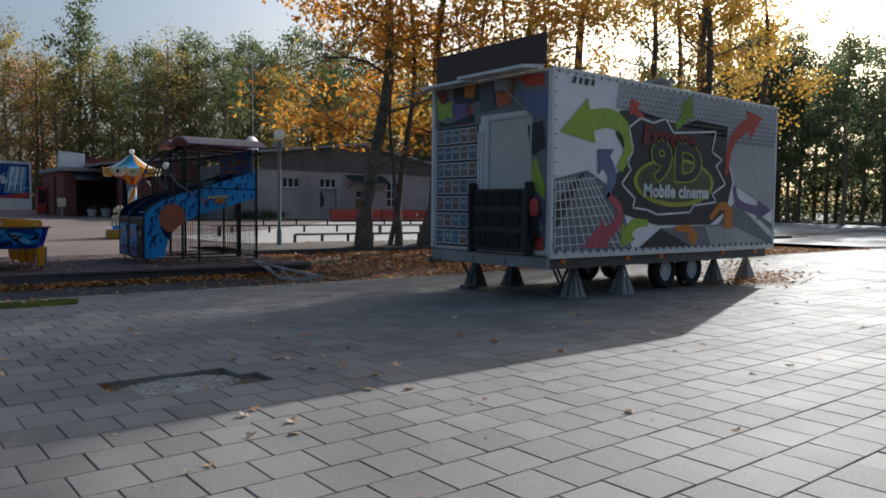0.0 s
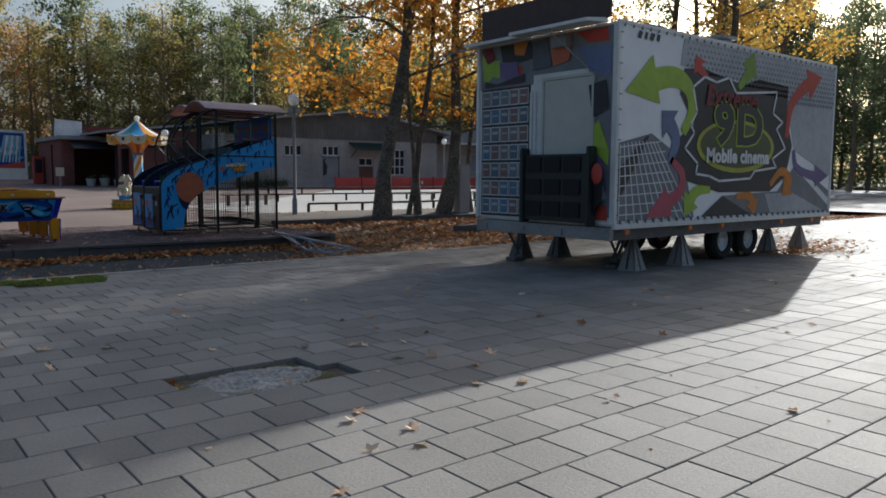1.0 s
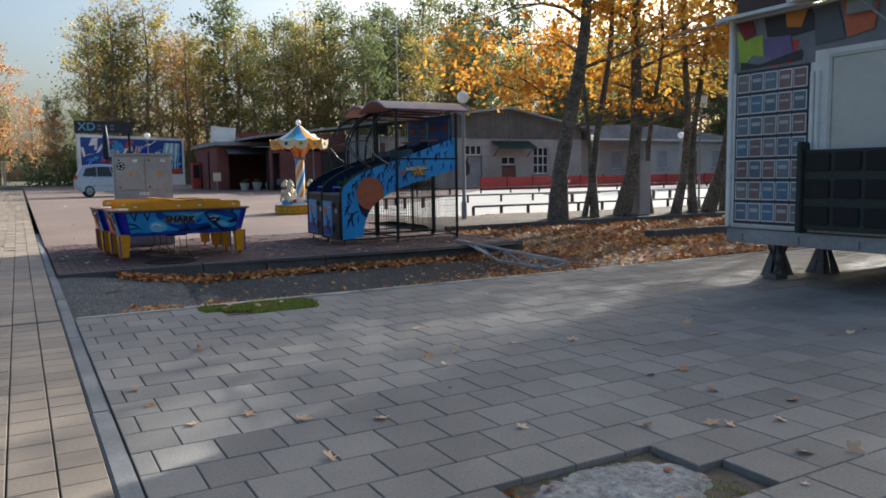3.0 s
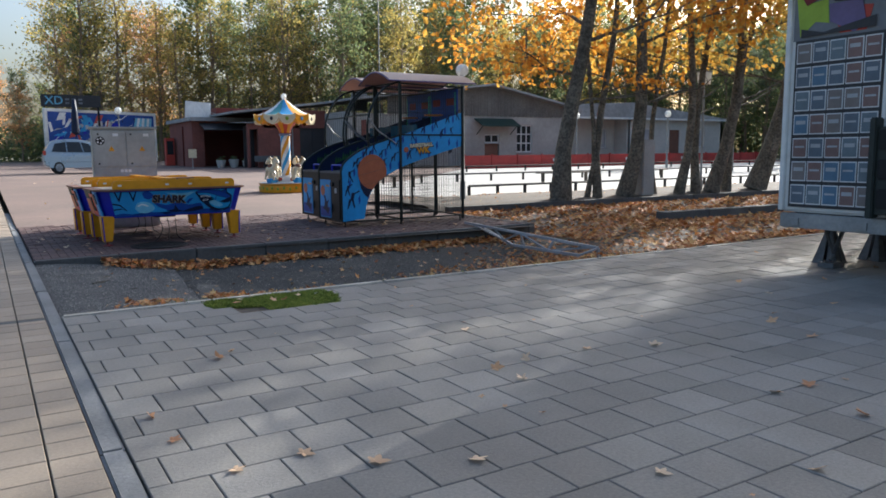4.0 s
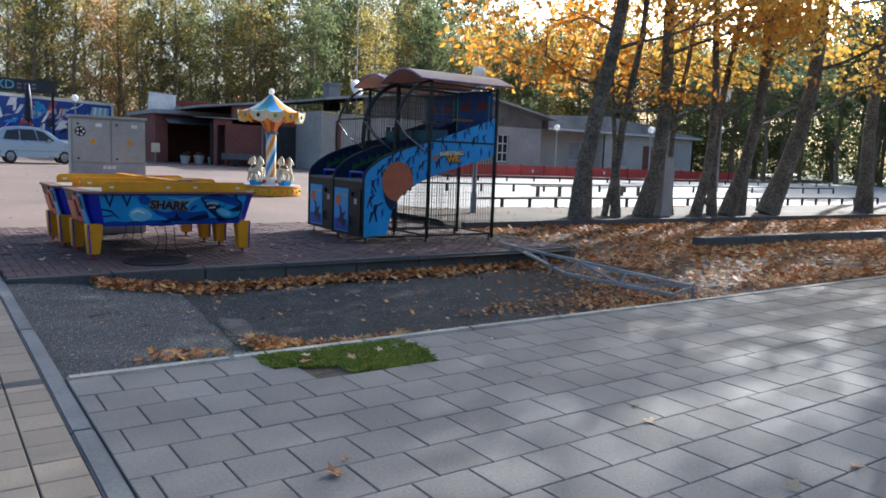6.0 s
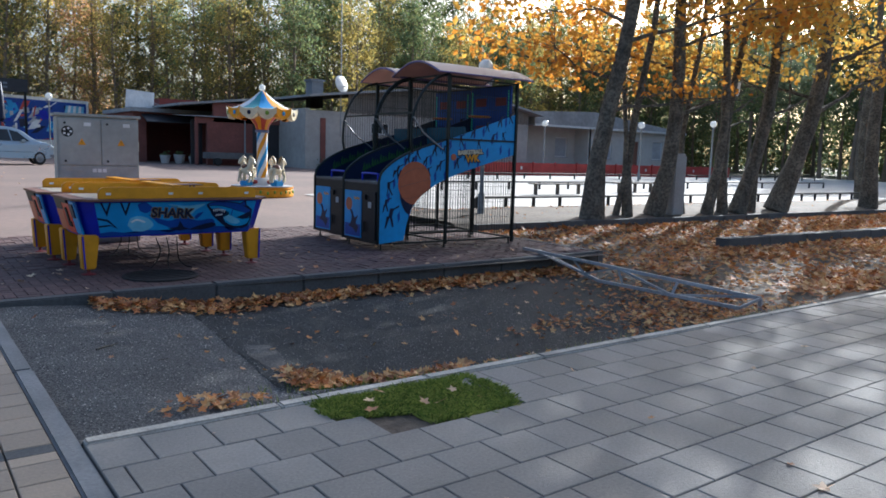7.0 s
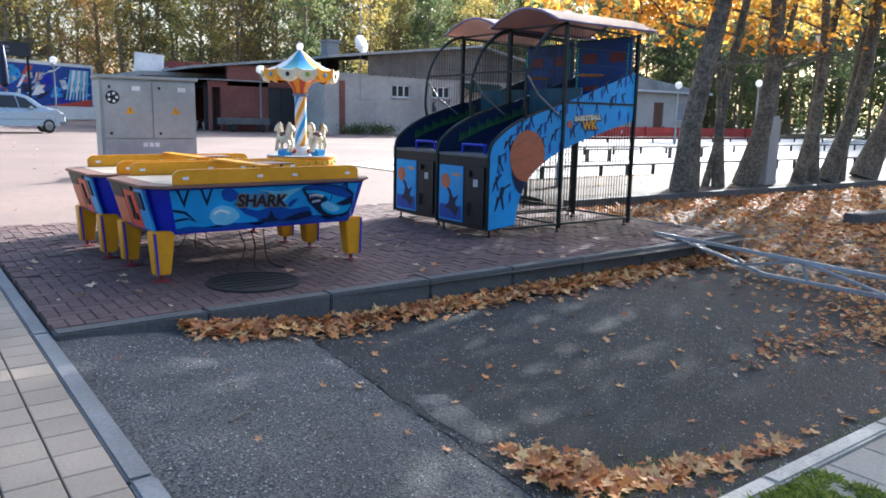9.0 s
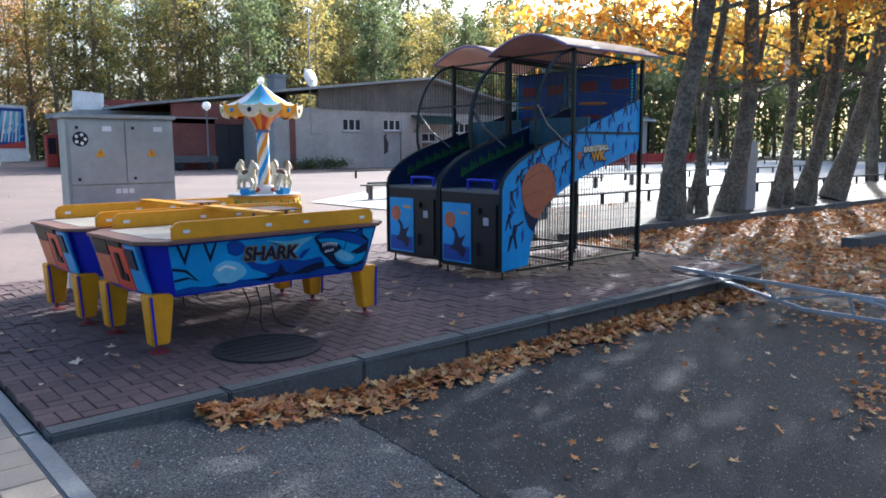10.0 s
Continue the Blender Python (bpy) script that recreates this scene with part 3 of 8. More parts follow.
# red-brown bricks in herringbone on the raised paving
terrace = grid_sheet("terrace", [0.08 + 0.797 * i for i in range(11)], wide(14.8, 20.2, 6), lambda x, y: 0.0, M_joint, "red-brown brick paving with sandy joints")
brick_near, brick_far = [], []
W = 0.1
for i in range(-140, 160):
    for j in range(-80, 80):
        ox, oy = i + 2 * j, i - 2 * j
        for hx, hy, sx, sy in ((0, 0, 2, 1), (0, 1, 1, 2)):
            x0, y0 = 0.09 + (ox + hx) * W, 14.7 + (oy + hy) * W
            x1, y1 = x0 + sx * W, y0 + sy * W
            whole = x0 >= 0.08 and x1 <= 8.07 and y1 <= 20.0 and y0 >= kerb_y(x0) + 0.14
            x0, x1, y0, y1 = max(x0, 0.08), min(x1, 8.07), max(y0, kerb_y(x0) + 0.14), min(y1, 20.0)
            if x1 - x0 < 0.015 or y1 - y0 < 0.015:
                continue
            cell = (x0 + 0.003, x1 - 0.003, y0 + 0.003, y1 - 0.003, 0.03)
            (brick_near if whole and x1 < 3.5 and y1 < 16.55 else brick_far).append((cell, sx))
V, F = slabs([c for c, _ in brick_far], 0.03)
tagged(raw("brick_field", V, F, M_brick_far, terrace), "red-brown paving bricks laid in herringbone", kind="stuff")

# ---- trees ----
def grow(seed, height, girth, lean, crown_from, spread, limbs, droop=0.0, forks=2, steep=1.0):
    """The wood of a tree as a list of (points, radii), and the points that carry leaves."""
    r = np.random.default_rng(seed)
    wood, tips = [], []
    n = 9
    trunk = []
    for i in range(n + 1):
        t = i / n
        s = (1 - (1 - t) ** 2.2) / 2.2      # leaning at the foot, upright above
        trunk.append(np.array((lean[0] * s * height + 0.12 * math.sin(2.3 * t * 3 + seed), lean[1] * s * height + 0.1 * math.cos(3.1 * t * 3 + seed) - 0.1 * math.cos(seed), t * height * 0.86)))
    trunk = [p - trunk[0] * (1 if i == 0 else 0) for i, p in enumerate(trunk)]
    wood.append((trunk, [girth * (1.35 if i == 0 else 1.0) * (1 - 0.86 * (i / n)) + 0.012 for i in range(n + 1)]))
    for k in range(limbs):
        t = crown_from + (0.97 - crown_from) * (k + r.uniform(0, 0.8)) / limbs
        f = t * n
        i = min(n - 1, int(f))
        p = trunk[i] + (trunk[i + 1] - trunk[i]) * (f - i)
        a = 2.4 * k + r.uniform(-0.5, 0.5)
        reach = spread * (1.15 - 0.75 * abs(t - (crown_from + 0.3)) / 0.7) * r.uniform(0.65, 1.1)
        pts, q = [p], p.copy()
        rise = r.uniform(0.35, 0.75) * (1 - droop) * steep
        d = np.array((math.cos(a), math.sin(a), rise))
        for s in range(5):
            d = d + r.normal(0, 0.13, 3) + np.array((0, 0, -0.12 * droop + 0.06 * (steep - 1)))
            q = q + d / np.linalg.norm(d) * reach / 5
            pts.append(q.copy())
            if s >= 1:
                tips.append(q.copy())
        g = girth * 0.34 * (1 - 0.6 * t)
        wood.append((pts, [max(0.008, g * (1 - 0.17 * s)) for s in range(6)]))
        for _ in range(forks):
            s = r.integers(1, 5)
            q = pts[s].copy()
            d = np.array((math.cos(a + r.uniform(-1.3, 1.3)), math.sin(a + r.uniform(-1.3, 1.3)), r.uniform(-0.1, 0.8)))
            sub = [q.copy()]
            for _ in range(3):
                d = d + r.normal(0, 0.18, 3)
                q = q + d / np.linalg.norm(d) * reach * 0.17
                sub.append(q.copy())
                tips.append(q.copy())
            wood.append((sub, [max(0.006, g * 0.45 * (1 - 0.25 * s2)) for s2 in range(4)]))
    tips.append(trunk[-1])
    return wood, tips


def leaf_cloud(seed, tips, count, size, puff, floor=0.0, flatness=0.7, keep=1.0):
    """Small folded leaves round the ends of the limbs."""
    r = np.random.default_rng(seed)
    tips = np.array(tips)
    if keep < 1:
        tips = tips[r.uniform(0, 1, len(tips)) < keep]
    weight = r.uniform(0.2, 1.0, len(tips)) ** 2
    c = tips[r.choice(len(tips), count, p=weight / weight.sum())] + r.normal(0, 1, (count, 3)) * np.array((puff, puff, puff * flatness))
    c = c[c[:, 2] > floor]
    k = len(c)
    u = r.normal(0, 1, (k, 3))
    u /= np.linalg.norm(u, axis=1)[:, None]
    v = np.cross(u, r.normal(0, 1, (k, 3)))
    v /= np.linalg.norm(v, axis=1)[:, None]
    w = np.cross(u, v)
    s = size * r.uniform(0.6, 1.25, k)[:, None]
    verts = np.stack([c - u * s, c + v * s * 0.62 + w * s * 0.2, c + u * s, c - v * s * 0.62 + w * s * 0.2], axis=1).reshape(-1, 3)
    faces = np.arange(4 * k).reshape(-1, 4)
    return verts, faces


def tree(name, label, m, seed, height, girth, lean, crown_from, spread, limbs, leaves, size, puff, leaf_mat, bark, floor=0.0, droop=0.0, forks=2, group="", seg=7, twig_seg=4, keep=1.0, steep=1.0):
    wood, tips = grow(seed, height, girth, lean, crown_from, spread, limbs, droop, forks, steep)
    root = thing(name, label, "tree", m, group)
    bm = B()
    for i, (pts, rs) in enumerate(wood):
        tube(bm, pts, rs, seg if i == 0 else twig_seg)
    part("trunk", bm, bark, root, smooth=True)
    if leaves:
        V, Fc = leaf_cloud(seed + 1, tips, leaves, size, puff, floor, 0.7, keep)
        raw("crown", V, Fc, leaf_mat, root)
    return root


# the maples behind the leaf-strewn soil: x, y, height, girth, lean at the foot, limbs, leaves
MAPLES = ((11.9, 18.6, 12.5, 0.21, 0.13, 13, 6200), (13.07, 18.93, 9.5, 0.055, 0.03, 5, 1500), (13.3, 18.77, 11.5, 0.095, 0.07, 8, 2600), (14.27, 18.77, 12.5, 0.19, 0.1, 12, 5200),
          (15.4, 18.8, 10.5, 0.07, 0.04, 6, 1700), (16.25, 18.65, 12.0, 0.115, 0.05, 9, 3000), (16.95, 18.65, 12.0, 0.105, 0.07, 8, 2600), (17.6, 18.65, 13.0, 0.17, 0.16, 10, 3600), (18.4, 18.75, 12.0, 0.11, 0.15, 8, 2400), (19.8, 18.8, 13.5, 0.25, 0.22, 13, 5200),
          # these three, mostly hidden by the trailer, are added to dapple the paving
          (25.3, 18.7, 13.5, 0.22, 0.06, 10, 2600), (29.3, 19.0, 14.0, 0.24, 0.04, 9, 2600), (34.6, 18.8, 14.5, 0.23, 0.03, 9, 2600))
for i, (x, y, h, g, lean, limbs, leaves) in enumerate(MAPLES):
    orange = i in (0, 1, 3)
    tree("maple_tree", "tall maple with dark bark and orange autumn leaves" if orange else "tall maple with dark bark and golden autumn leaves", pose(x, y, 0.12), 11 + 3 * i, h, g, (0.8 * lean, -0.59 * lean), 0.21 if i < 10 else 0.36,
         3.8 if g > 0.18 else 2.7, limbs, leaves if i < 2 or i > 9 else int(0.72 * leaves), 0.088, 0.46, M_maple_orange if orange else M_maple, M_bark, floor=2.8 if i < 2 else 3.6, droop=0.25, forks=3, group="row of maples", seg=10, keep=0.62 if i == 0 else 0.5 if i < 10 else 0.26)

# taller maples further off, bare below, added so that their high crowns dapple the paving
for i, (x, y, h) in enumerate(((33.4, 22.6, 18.0), (41.5, 24.6, 19.0), (24.4, 15.4, 14.0), (27.2, 17.2, 14.5))):
    tree("tall_maple_tree", "very tall maple with a bare trunk and high golden crown, added for dappled shade", pose(x, y, 0.06), 61 + 3 * i, h, 0.2, (0.01 * (i % 3 - 1), 0.0), 0.55, 4.4 if i < 2 else 3.8, 14,
         1300 if i < 2 else 2800, 0.14 if i < 2 else 0.088, 0.4 if i < 2 else 0.34, M_maple, M_bark, floor=9.0 if i < 2 else 6.2, droop=0.2, keep=0.28 if i < 2 else 0.3, group="tall maples beyond the soil", seg=8)

# the wood behind: a few grown trees, copied with other sizes and turns
WOOD = [tree("wood_tree", "tall leafy wood tree, dark green turning yellow", pose(8, 96, 0.7), 101, 20, 0.22, (0.01, 0), 0.2, 3.6, 26, 4000, 0.16, 0.44, M_leaf_green, M_bark_far, 3.0, group="wood behind the plaza", seg=6, forks=4, keep=0.5, steep=2.0),
        tree("wood_tree", "slender wood tree with yellow-green leaves", pose(17, 91, 0.7), 107, 18, 0.18, (0.02, 0), 0.16, 3.4, 22, 3000, 0.15, 0.44, M_leaf_yellow, M_bark_far, 1.5, group="wood behind the plaza", seg=6, forks=4, keep=0.42, steep=2.2),
        tree("wood_tree", "tall wood tree with russet leaves", pose(-2, 104, 0.7), 113, 18, 0.18, (-0.02, 0), 0.18, 4.0, 22, 3000, 0.15, 0.442, M_leaf_brown, M_bark_far, 1.5, group="wood behind the plaza", seg=6, forks=4, keep=0.48, steep=1.9),
        tree("wood_tree", "dark upright wood tree with dense green leaves", pose(30, 94, 0.7), 127, 21, 0.2, (0.0, 0), 0.14, 2.6, 30, 4200, 0.16, 0.42, M_leaf_green, M_bark_far, 2.0, group="wood behind the plaza", seg=6, forks=3, keep=0.6, steep=1.8)]
BARE = tree("bare_tree", "tall branching tree with brown ascending limbs and few leaves", pose(6, 83, 0.7), 141, 18, 0.2, (0.02, 0), 0.1, 4.4, 28, 1900, 0.13, 0.5, M_leaf_yellow, M_bark_far, 3.0, group="wood behind the plaza", seg=6, forks=5, keep=0.5, steep=2.4)
PINE = tree("pine_tree", "tall pine with a bare trunk and dark crown", pose(70, 40, 0), 131, 21, 0.2, (0.01, 0), 0.5, 3.2, 16, 3400, 0.16, 0.5, M_needles, M_bark_far, 6.0, droop=0.5, group="pines beyond the road", seg=6)
wood_rng = np.random.default_rng(5)


def plant(source, x, y, s, z=0.0):
    copy_thing(source, pose(x, y, z, 0, 0, float(wood_rng.uniform(0, 360))) @ Matrix.Diagonal((s, s, s * float(wood_rng.uniform(0.92, 1.1)), 1)))


for row, (y0, step) in enumerate(((84, 5.2), (93, 5.6), (104, 6.5))):
    x = 3.0 + 1.3 * row
    while x < 112:
        y = y0 + wood_rng.uniform(-3, 3) - 0.12 * max(0, x - 40)
        off = x - 0.055 * (y - 84)
        kind = wood_rng.choice(4, p=(0.42, 0.13, 0.04, 0.41) if off > 24 else (0.24, 0.44, 0.17, 0.15) if off > 12 else (0.08, 0.3, 0.57, 0.05))
        plant(WOOD[kind], x + wood_rng.uniform(-1, 1), y, wood_rng.uniform(0.85, 1.08) * (0.5 if off < 5 else 0.88 if off < 11 else 1.04 if off < 17 else 1.2 if x < 60 else 1.12), 0.7)
        x += step * wood_rng.uniform(0.7, 1.3)
for i in range(34):
    plant(BARE, 7 + 2.3 * i + wood_rng.uniform(-1.2, 1.2), 80.5 + wood_rng.uniform(-1.5, 1.5), wood_rng.uniform(0.85, 1.12), 0.7)
for i in range(26):
    plant(WOOD[wood_rng.choice(4)], -70 + 2.9 * i + wood_rng.uniform(-2, 2), 165 + wood_rng.uniform(-14, 14) + 0.2 * abs(i - 20), wood_rng.uniform(0.7, 1.0), 0.7)
for i in range(120):
    plant(PINE if i % 3 else WOOD[(0, 3)[i % 2]], 66 + 36 * (i % 6) / 5 + wood_rng.uniform(-3, 3) + 0.05 * i, -18 + 0.8 * i + wood_rng.uniform(-1.5, 1.5), wood_rng.uniform(0.8, 1.1))
for i in range(9):
    plant(WOOD[(0, 1, 3)[i % 3]], 30 + 4.0 * i + wood_rng.uniform(-1, 1), 24.5 + 0.2 * i + 3.4 * (i % 2) + wood_rng.uniform(-1, 1) if i > 8 else 68 + wood_rng.uniform(-3, 3), wood_rng.uniform(0.75, 0.95), 0.5)

# undergrowth closes the wood below its crowns
r2 = np.random.default_rng(3)
t = r2.uniform(0, 1, 1500)
pts = np.stack([np.interp(t, (0, 0.5, 0.62, 0.8, 1.0), (2, 75, 88, 92, 96)), np.interp(t, (0, 0.5, 0.62, 0.8, 1.0), (92, 84, 66, 30, -20)), r2.uniform(0.4, 4.2, 1500) * np.interp(t, (0, 0.55, 0.7, 1), (1, 1, 1.9, 1.9))], axis=1) + r2.normal(0, 2.5, (1500, 3)) * (1, 1, 0)
V, Fc = leaf_cloud(77, pts, 60000, 0.23, 0.9, 0.2)
tagged(raw("undergrowth", V, Fc, M_leaf_green), "dense dark undergrowth below the wood", "bushes", kind="stuff")
t = r2.uniform(0, 1, 1200)
pts = np.stack([np.interp(t, (0, 0.4, 1.0), (60, 100, 112)), np.interp(t, (0, 0.4, 1.0), (112, 84, -30)), r2.uniform(0.3, 8.5, 1200)], axis=1) + r2.normal(0, 3.0, (1200, 3)) * (1, 1, 0)
V, Fc = leaf_cloud(78, pts, 26000, 0.34, 1.1, 0.2)
tagged(raw("far_thicket", V, Fc, M_needles), "dark thicket behind the pines", "bushes", kind="stuff")

# ---- the show trailer ----
TX0, TX1, TY0, TY1, TZ0, TZ1 = 7.34, 13.25, 6.87, 9.36, 0.64, 3.16
trailer = thing("show_trailer", "white mobile cinema trailer with printed tarpaulin sides on props", "trailer", pose(-0.02, 0.075, 0))
bm = B()
box(bm, TX0 + 0.02, TX1, TY0 + 0.01, TY1 - 0.01, TZ0, TZ1 - 0.02, 0.01)
part("body", bm, M_white, trailer)
bm = B()
box(bm, TX0 + 0.06, TX1 - 0.04, TY0 - 0.004, TY0 + 0.012, TZ0 + 0.05, TZ1 - 0.05)
tarp = part("tarpaulin", bm, M_tarp, trailer, "white tarpaulin printed with arrows and towers")
for name, x0, x1, z0, z1, y0 in (("bottom_rail", TX0, TX1, TZ0 - 0.03, TZ0 + 0.045, TY0 - 0.03), ("top_rail", TX0, TX1, TZ1 - 0.05, TZ1, TY0 - 0.02), ("corner_post", TX0 - 0.01, TX0 + 0.055, TZ0 + 0.045, TZ1 - 0.05, TY0 - 0.02), ("corner_post", TX1 - 0.05, TX1 + 0.005, TZ0 + 0.045, TZ1 - 0.05, TY0 - 0.02)):
    bm = B()
    box(bm, x0, x1, y0, TY0 + 0.02, z0, z1, 0.006)
    part(name, bm, M_white, trailer)
bm = B()
for i in range(34):
    x = TX0 + 0.12 + i * (TX1 - TX0 - 0.2) / 33
    box(bm, x - 0.008, x + 0.008, TY0 - 0.036, TY0 - 0.006, TZ0 + 0.03, TZ0 + 0.085)
    box(bm, x - 0.006, x + 0.006, TY0 - 0.026, TY0 - 0.006, TZ1 - 0.075, TZ1 - 0.03)
for i in range(13):
    z = TZ0 + 0.15 + i * 0.185
    box(bm, TX0 + 0.035, TX0 + 0.085, TY0 - 0.026, TY0 - 0.006, z - 0.007, z + 0.007)
tagged(part("tarp_hooks", bm, M_steel, trailer, "small grey tarpaulin hooks"), kind="stuff")
PRINT = TY0 - 0.008


def printed(name, pts, mat, layer=0, label=""):
    return flat(name, pts, "y", PRINT - 0.0035 * (layer + 1), mat, tarp, label, 0.003)


# halftone corner, towers and road, then the badge and its arrows
printed("halftone_ground", [(8.73, 3.09), (13.18, 3.09), (13.18, 1.3), (11.9, 1.7), (11.5, 2.6), (8.66, 2.73)], P_pale)
bm = B()
for i in range(44):
    for j in range(9):
        x, z = 8.82 + 0.1 * i + 0.05 * (j % 2), 3.05 - 0.075 * j
        if z > 2.74 - 0.1 * (x - 8.7) or x > 11.6:
            s = 0.018 + 0.004 * j
            prism(bm, [(x - s, z), (x, z - s * 0.8), (x + s, z), (x, z + s * 0.8)], "y", PRINT - 0.007, PRINT - 0.005)
tagged(part("halftone_dots", bm, P_gray, tarp), kind="stuff")
printed("printed_tower", [(7.41, 1.68), (8.07, 1.82), (8.8, 1.5), (8.95, 1.1), (9.1, 0.71), (7.41, 0.71)], P_gray)
bm = B()
for i in range(11):
    t = i / 10
    a, b = Vector((7.43 + 0.75 * t, 0, 1.66 + 0.15 * t - 0.1 * t * t)), Vector((7.43 + 1.6 * t, 0, 0.72))
    n = (b - a).normalized().cross(Vector((0, 1, 0))) * 0.009
    prism(bm, [(p.x, p.z) for p in (a - n, b - n, b + n, a + n)], "y", PRINT - 0.0075, PRINT - 0.006)
for i in range(8):
    z0, z1 = 1.62 - 0.12 * i, 1.72 - 0.13 * i
    prism(bm, [(7.43, z0), (8.3 + 0.07 * i, z1), (8.3 + 0.07 * i, z1 + 0.014), (7.43, z0 + 0.014)], "y", PRINT - 0.0078, PRINT - 0.0064)
tagged(part("tower_panes", bm, P_white, tarp), kind="stuff")
printed("tower_shade", [(7.41, 1.36), (7.95, 1.78), (8.02, 1.79), (7.6, 1.2), (7.41, 0.95)], P_dark, 1)
printed("printed_road", [(9.3, 0.71), (9.8, 1.0), (11.4, 1.05), (12.0, 1.5), (13.18, 1.05), (13.18, 0.71)], P_gray)
printed("road_band", [(11.0, 1.02), (11.9, 1.02), (13.0, 0.715), (11.2, 0.715)], P_pale, 1)
printed("road_line", [(11.95, 1.42), (12.1, 1.44), (13.17, 0.92), (13.17, 0.8)], P_white, 1)
printed("printed_pyramid", [(9.27, 0.715), (9.8, 1.0), (10.6, 0.715)], P_dark, 1)
for name, line, w, h, mat in (("green_arrow", [(8.76, 1.85), (8.95, 2.15), (8.84, 2.46), (8.4, 2.56), (7.5, 2.31)], 0.3, 0.52, P_green), ("blue_arrow", [(8.47, 1.45), (8.6, 1.78), (8.27, 2.12)], 0.24, 0.25, P_blue),
                              ("pink_arrow", [(8.5, 1.5), (8.77, 1.3), (8.68, 1.03), (7.98, 0.74)], 0.2, 0.42, P_pink), ("lime_arrow", [(9.47, 1.09), (9.1, 1.05), (8.85, 0.73)], 0.2, 0.24, P_green),
                              ("low_orange_arrow", [(10.18, 0.99), (10.58, 0.97), (10.7, 0.7)], 0.17, 0.2, P_orange), ("orange_arrow", [(11.15, 1.15), (11.48, 1.36), (11.76, 1.22), (11.55, 0.97)], 0.2, 0.22, P_orange),
                              ("violet_arrow", [(11.86, 1.7), (12.0, 1.43), (12.55, 1.3), (13.13, 1.3)], 0.17, 0.4, P_purple), ("red_arrow", [(11.6, 1.89), (11.7, 2.37), (12.06, 2.68), (12.7, 2.92)], 0.24, 0.4, P_red),
                              ("upper_lime_arrow", [(10.12, 2.55), (10.4, 2.8), (10.52, 3.1)], 0.22, 0.3, P_green2), ("upper_red_arrow", [(9.3, 2.62), (9.1, 2.74), (9.0, 2.9)], 0.16, 0.16, P_red)):
    printed(name, arrow(line, w, h), mat, 2)
printed("badge_ground", [(8.43, 1.55), (8.69, 1.79), (9.02, 1.98), (8.67, 2.36), (8.75, 2.7), (9.22, 2.74), (9.62, 2.68), (10.26, 2.6), (10.7, 2.72), (11.6, 2.68), (11.57, 2.23), (11.8, 1.77), (11.63, 1.28), (11.15, 1.05), (9.7, 1.05), (8.9, 1.21)], P_dark, 1)
STAR = [(8.95, 2.47), (9.23, 2.63), (9.53, 2.58), (9.85, 2.67), (10.05, 2.47), (11.24, 2.57), (11.14, 2.24), (11.45, 2.12), (11.27, 2.01), (11.57, 1.72), (11.18, 1.55), (11.31, 1.42),
        (10.66, 1.36), (10.55, 1.25), (9.69, 1.21), (9.43, 1.28), (9.09, 1.31), (9.13, 1.45), (8.81, 1.65), (9.02, 1.86), (8.93, 1.97), (9.07, 2.15)]
for p, q in zip(STAR, STAR[1:] + STAR[:1]):
    bm = B()
    a, b = Vector((p[0], 0, p[1])), Vector((q[0], 0, q[1]))
    d = (b - a).normalized()
    n = d.cross(Vector((0, 1, 0))) * 0.016
    a, b = a - d * 0.012, b + d * 0.012
    prism(bm, [(v.x, v.z) for v in (a - n, b - n, b + n, a + n)], "y", PRINT - 0.0145, PRINT - 0.0115)
    part("outline_stroke", bm, P_white, tarp, "white stroke of the jagged badge outline")


def oval(cx, cz, rx, rz, n=36):
    return [(cx + rx * math.cos(2 * math.pi * k / n), cz + rz * math.sin(2 * math.pi * k / n)) for k in range(n)]


printed("badge_oval", oval(10.15, 1.71, 1.06, 0.38), P_gold, 3)
printed("badge_oval_middle", oval(10.15, 1.72, 0.97, 0.32), P_olive, 4)


def on_side(x, z, layer):
    return pose(x, PRINT - 0.0035 * layer - 0.002, z, 90, 0, 0)


for mat, layer, bold in ((P_green, 5, 0.05), (P_dark, 6, 0.026)):
    letters("badge_letters", "9D", 0.78, on_side(10.17, 1.99, layer) @ Matrix.Diagonal((1.3, 1, 1, 1)), mat, tarp, spacing=1.12, bold=bold)
letters("badge_words", "Mobile cinema", 0.27, on_side(10.18, 1.56, 7) @ Matrix.Diagonal((1.05, 1, 1, 1)), P_white, tarp, "white lettering", spacing=1.04, bold=0.012)
letters("badge_script", "Extreme", 0.4, on_side(9.95, 2.38, 5), P_foot, tarp, "crimson lettering", bold=0.012, shear=0.2)
for x, w in ((7.72, 0.1), (7.86, 0.07), (7.96, 0.12), (8.11, 0.08)):
    bm = B()
    prism(bm, [(x, 2.98 + 0.03 * (x - 7.7)), (x + w * 0.6, 2.97), (x + w, 3.06), (x + w * 0.3, 3.07)], "y", PRINT - 0.007, PRINT - 0.004)
    part("splash", bm, P_dark, tarp)

# the end wall: cells of film posters, door, folded ramp, prints
bm = B()
box(bm, TX0 - 0.012, TX0 + 0.03, TY0 + 0.01, TY1 - 0.005, TZ0 + 0.03, TZ1 - 0.03)
end = part("end_wall", bm, M_white, trailer)
for y0, y1 in ((TY1 - 0.05, TY1 + 0.01), (8.17, 8.22), (8.235, 8.285)):
    bm = B()
    box(bm, TX0 - 0.05, TX0 + 0.0, y0, y1, TZ0 + 0.02, TZ1 - 0.02 if y0 > 9 else 2.4, 0.008)
    part("upright_frame", bm, M_white, trailer)


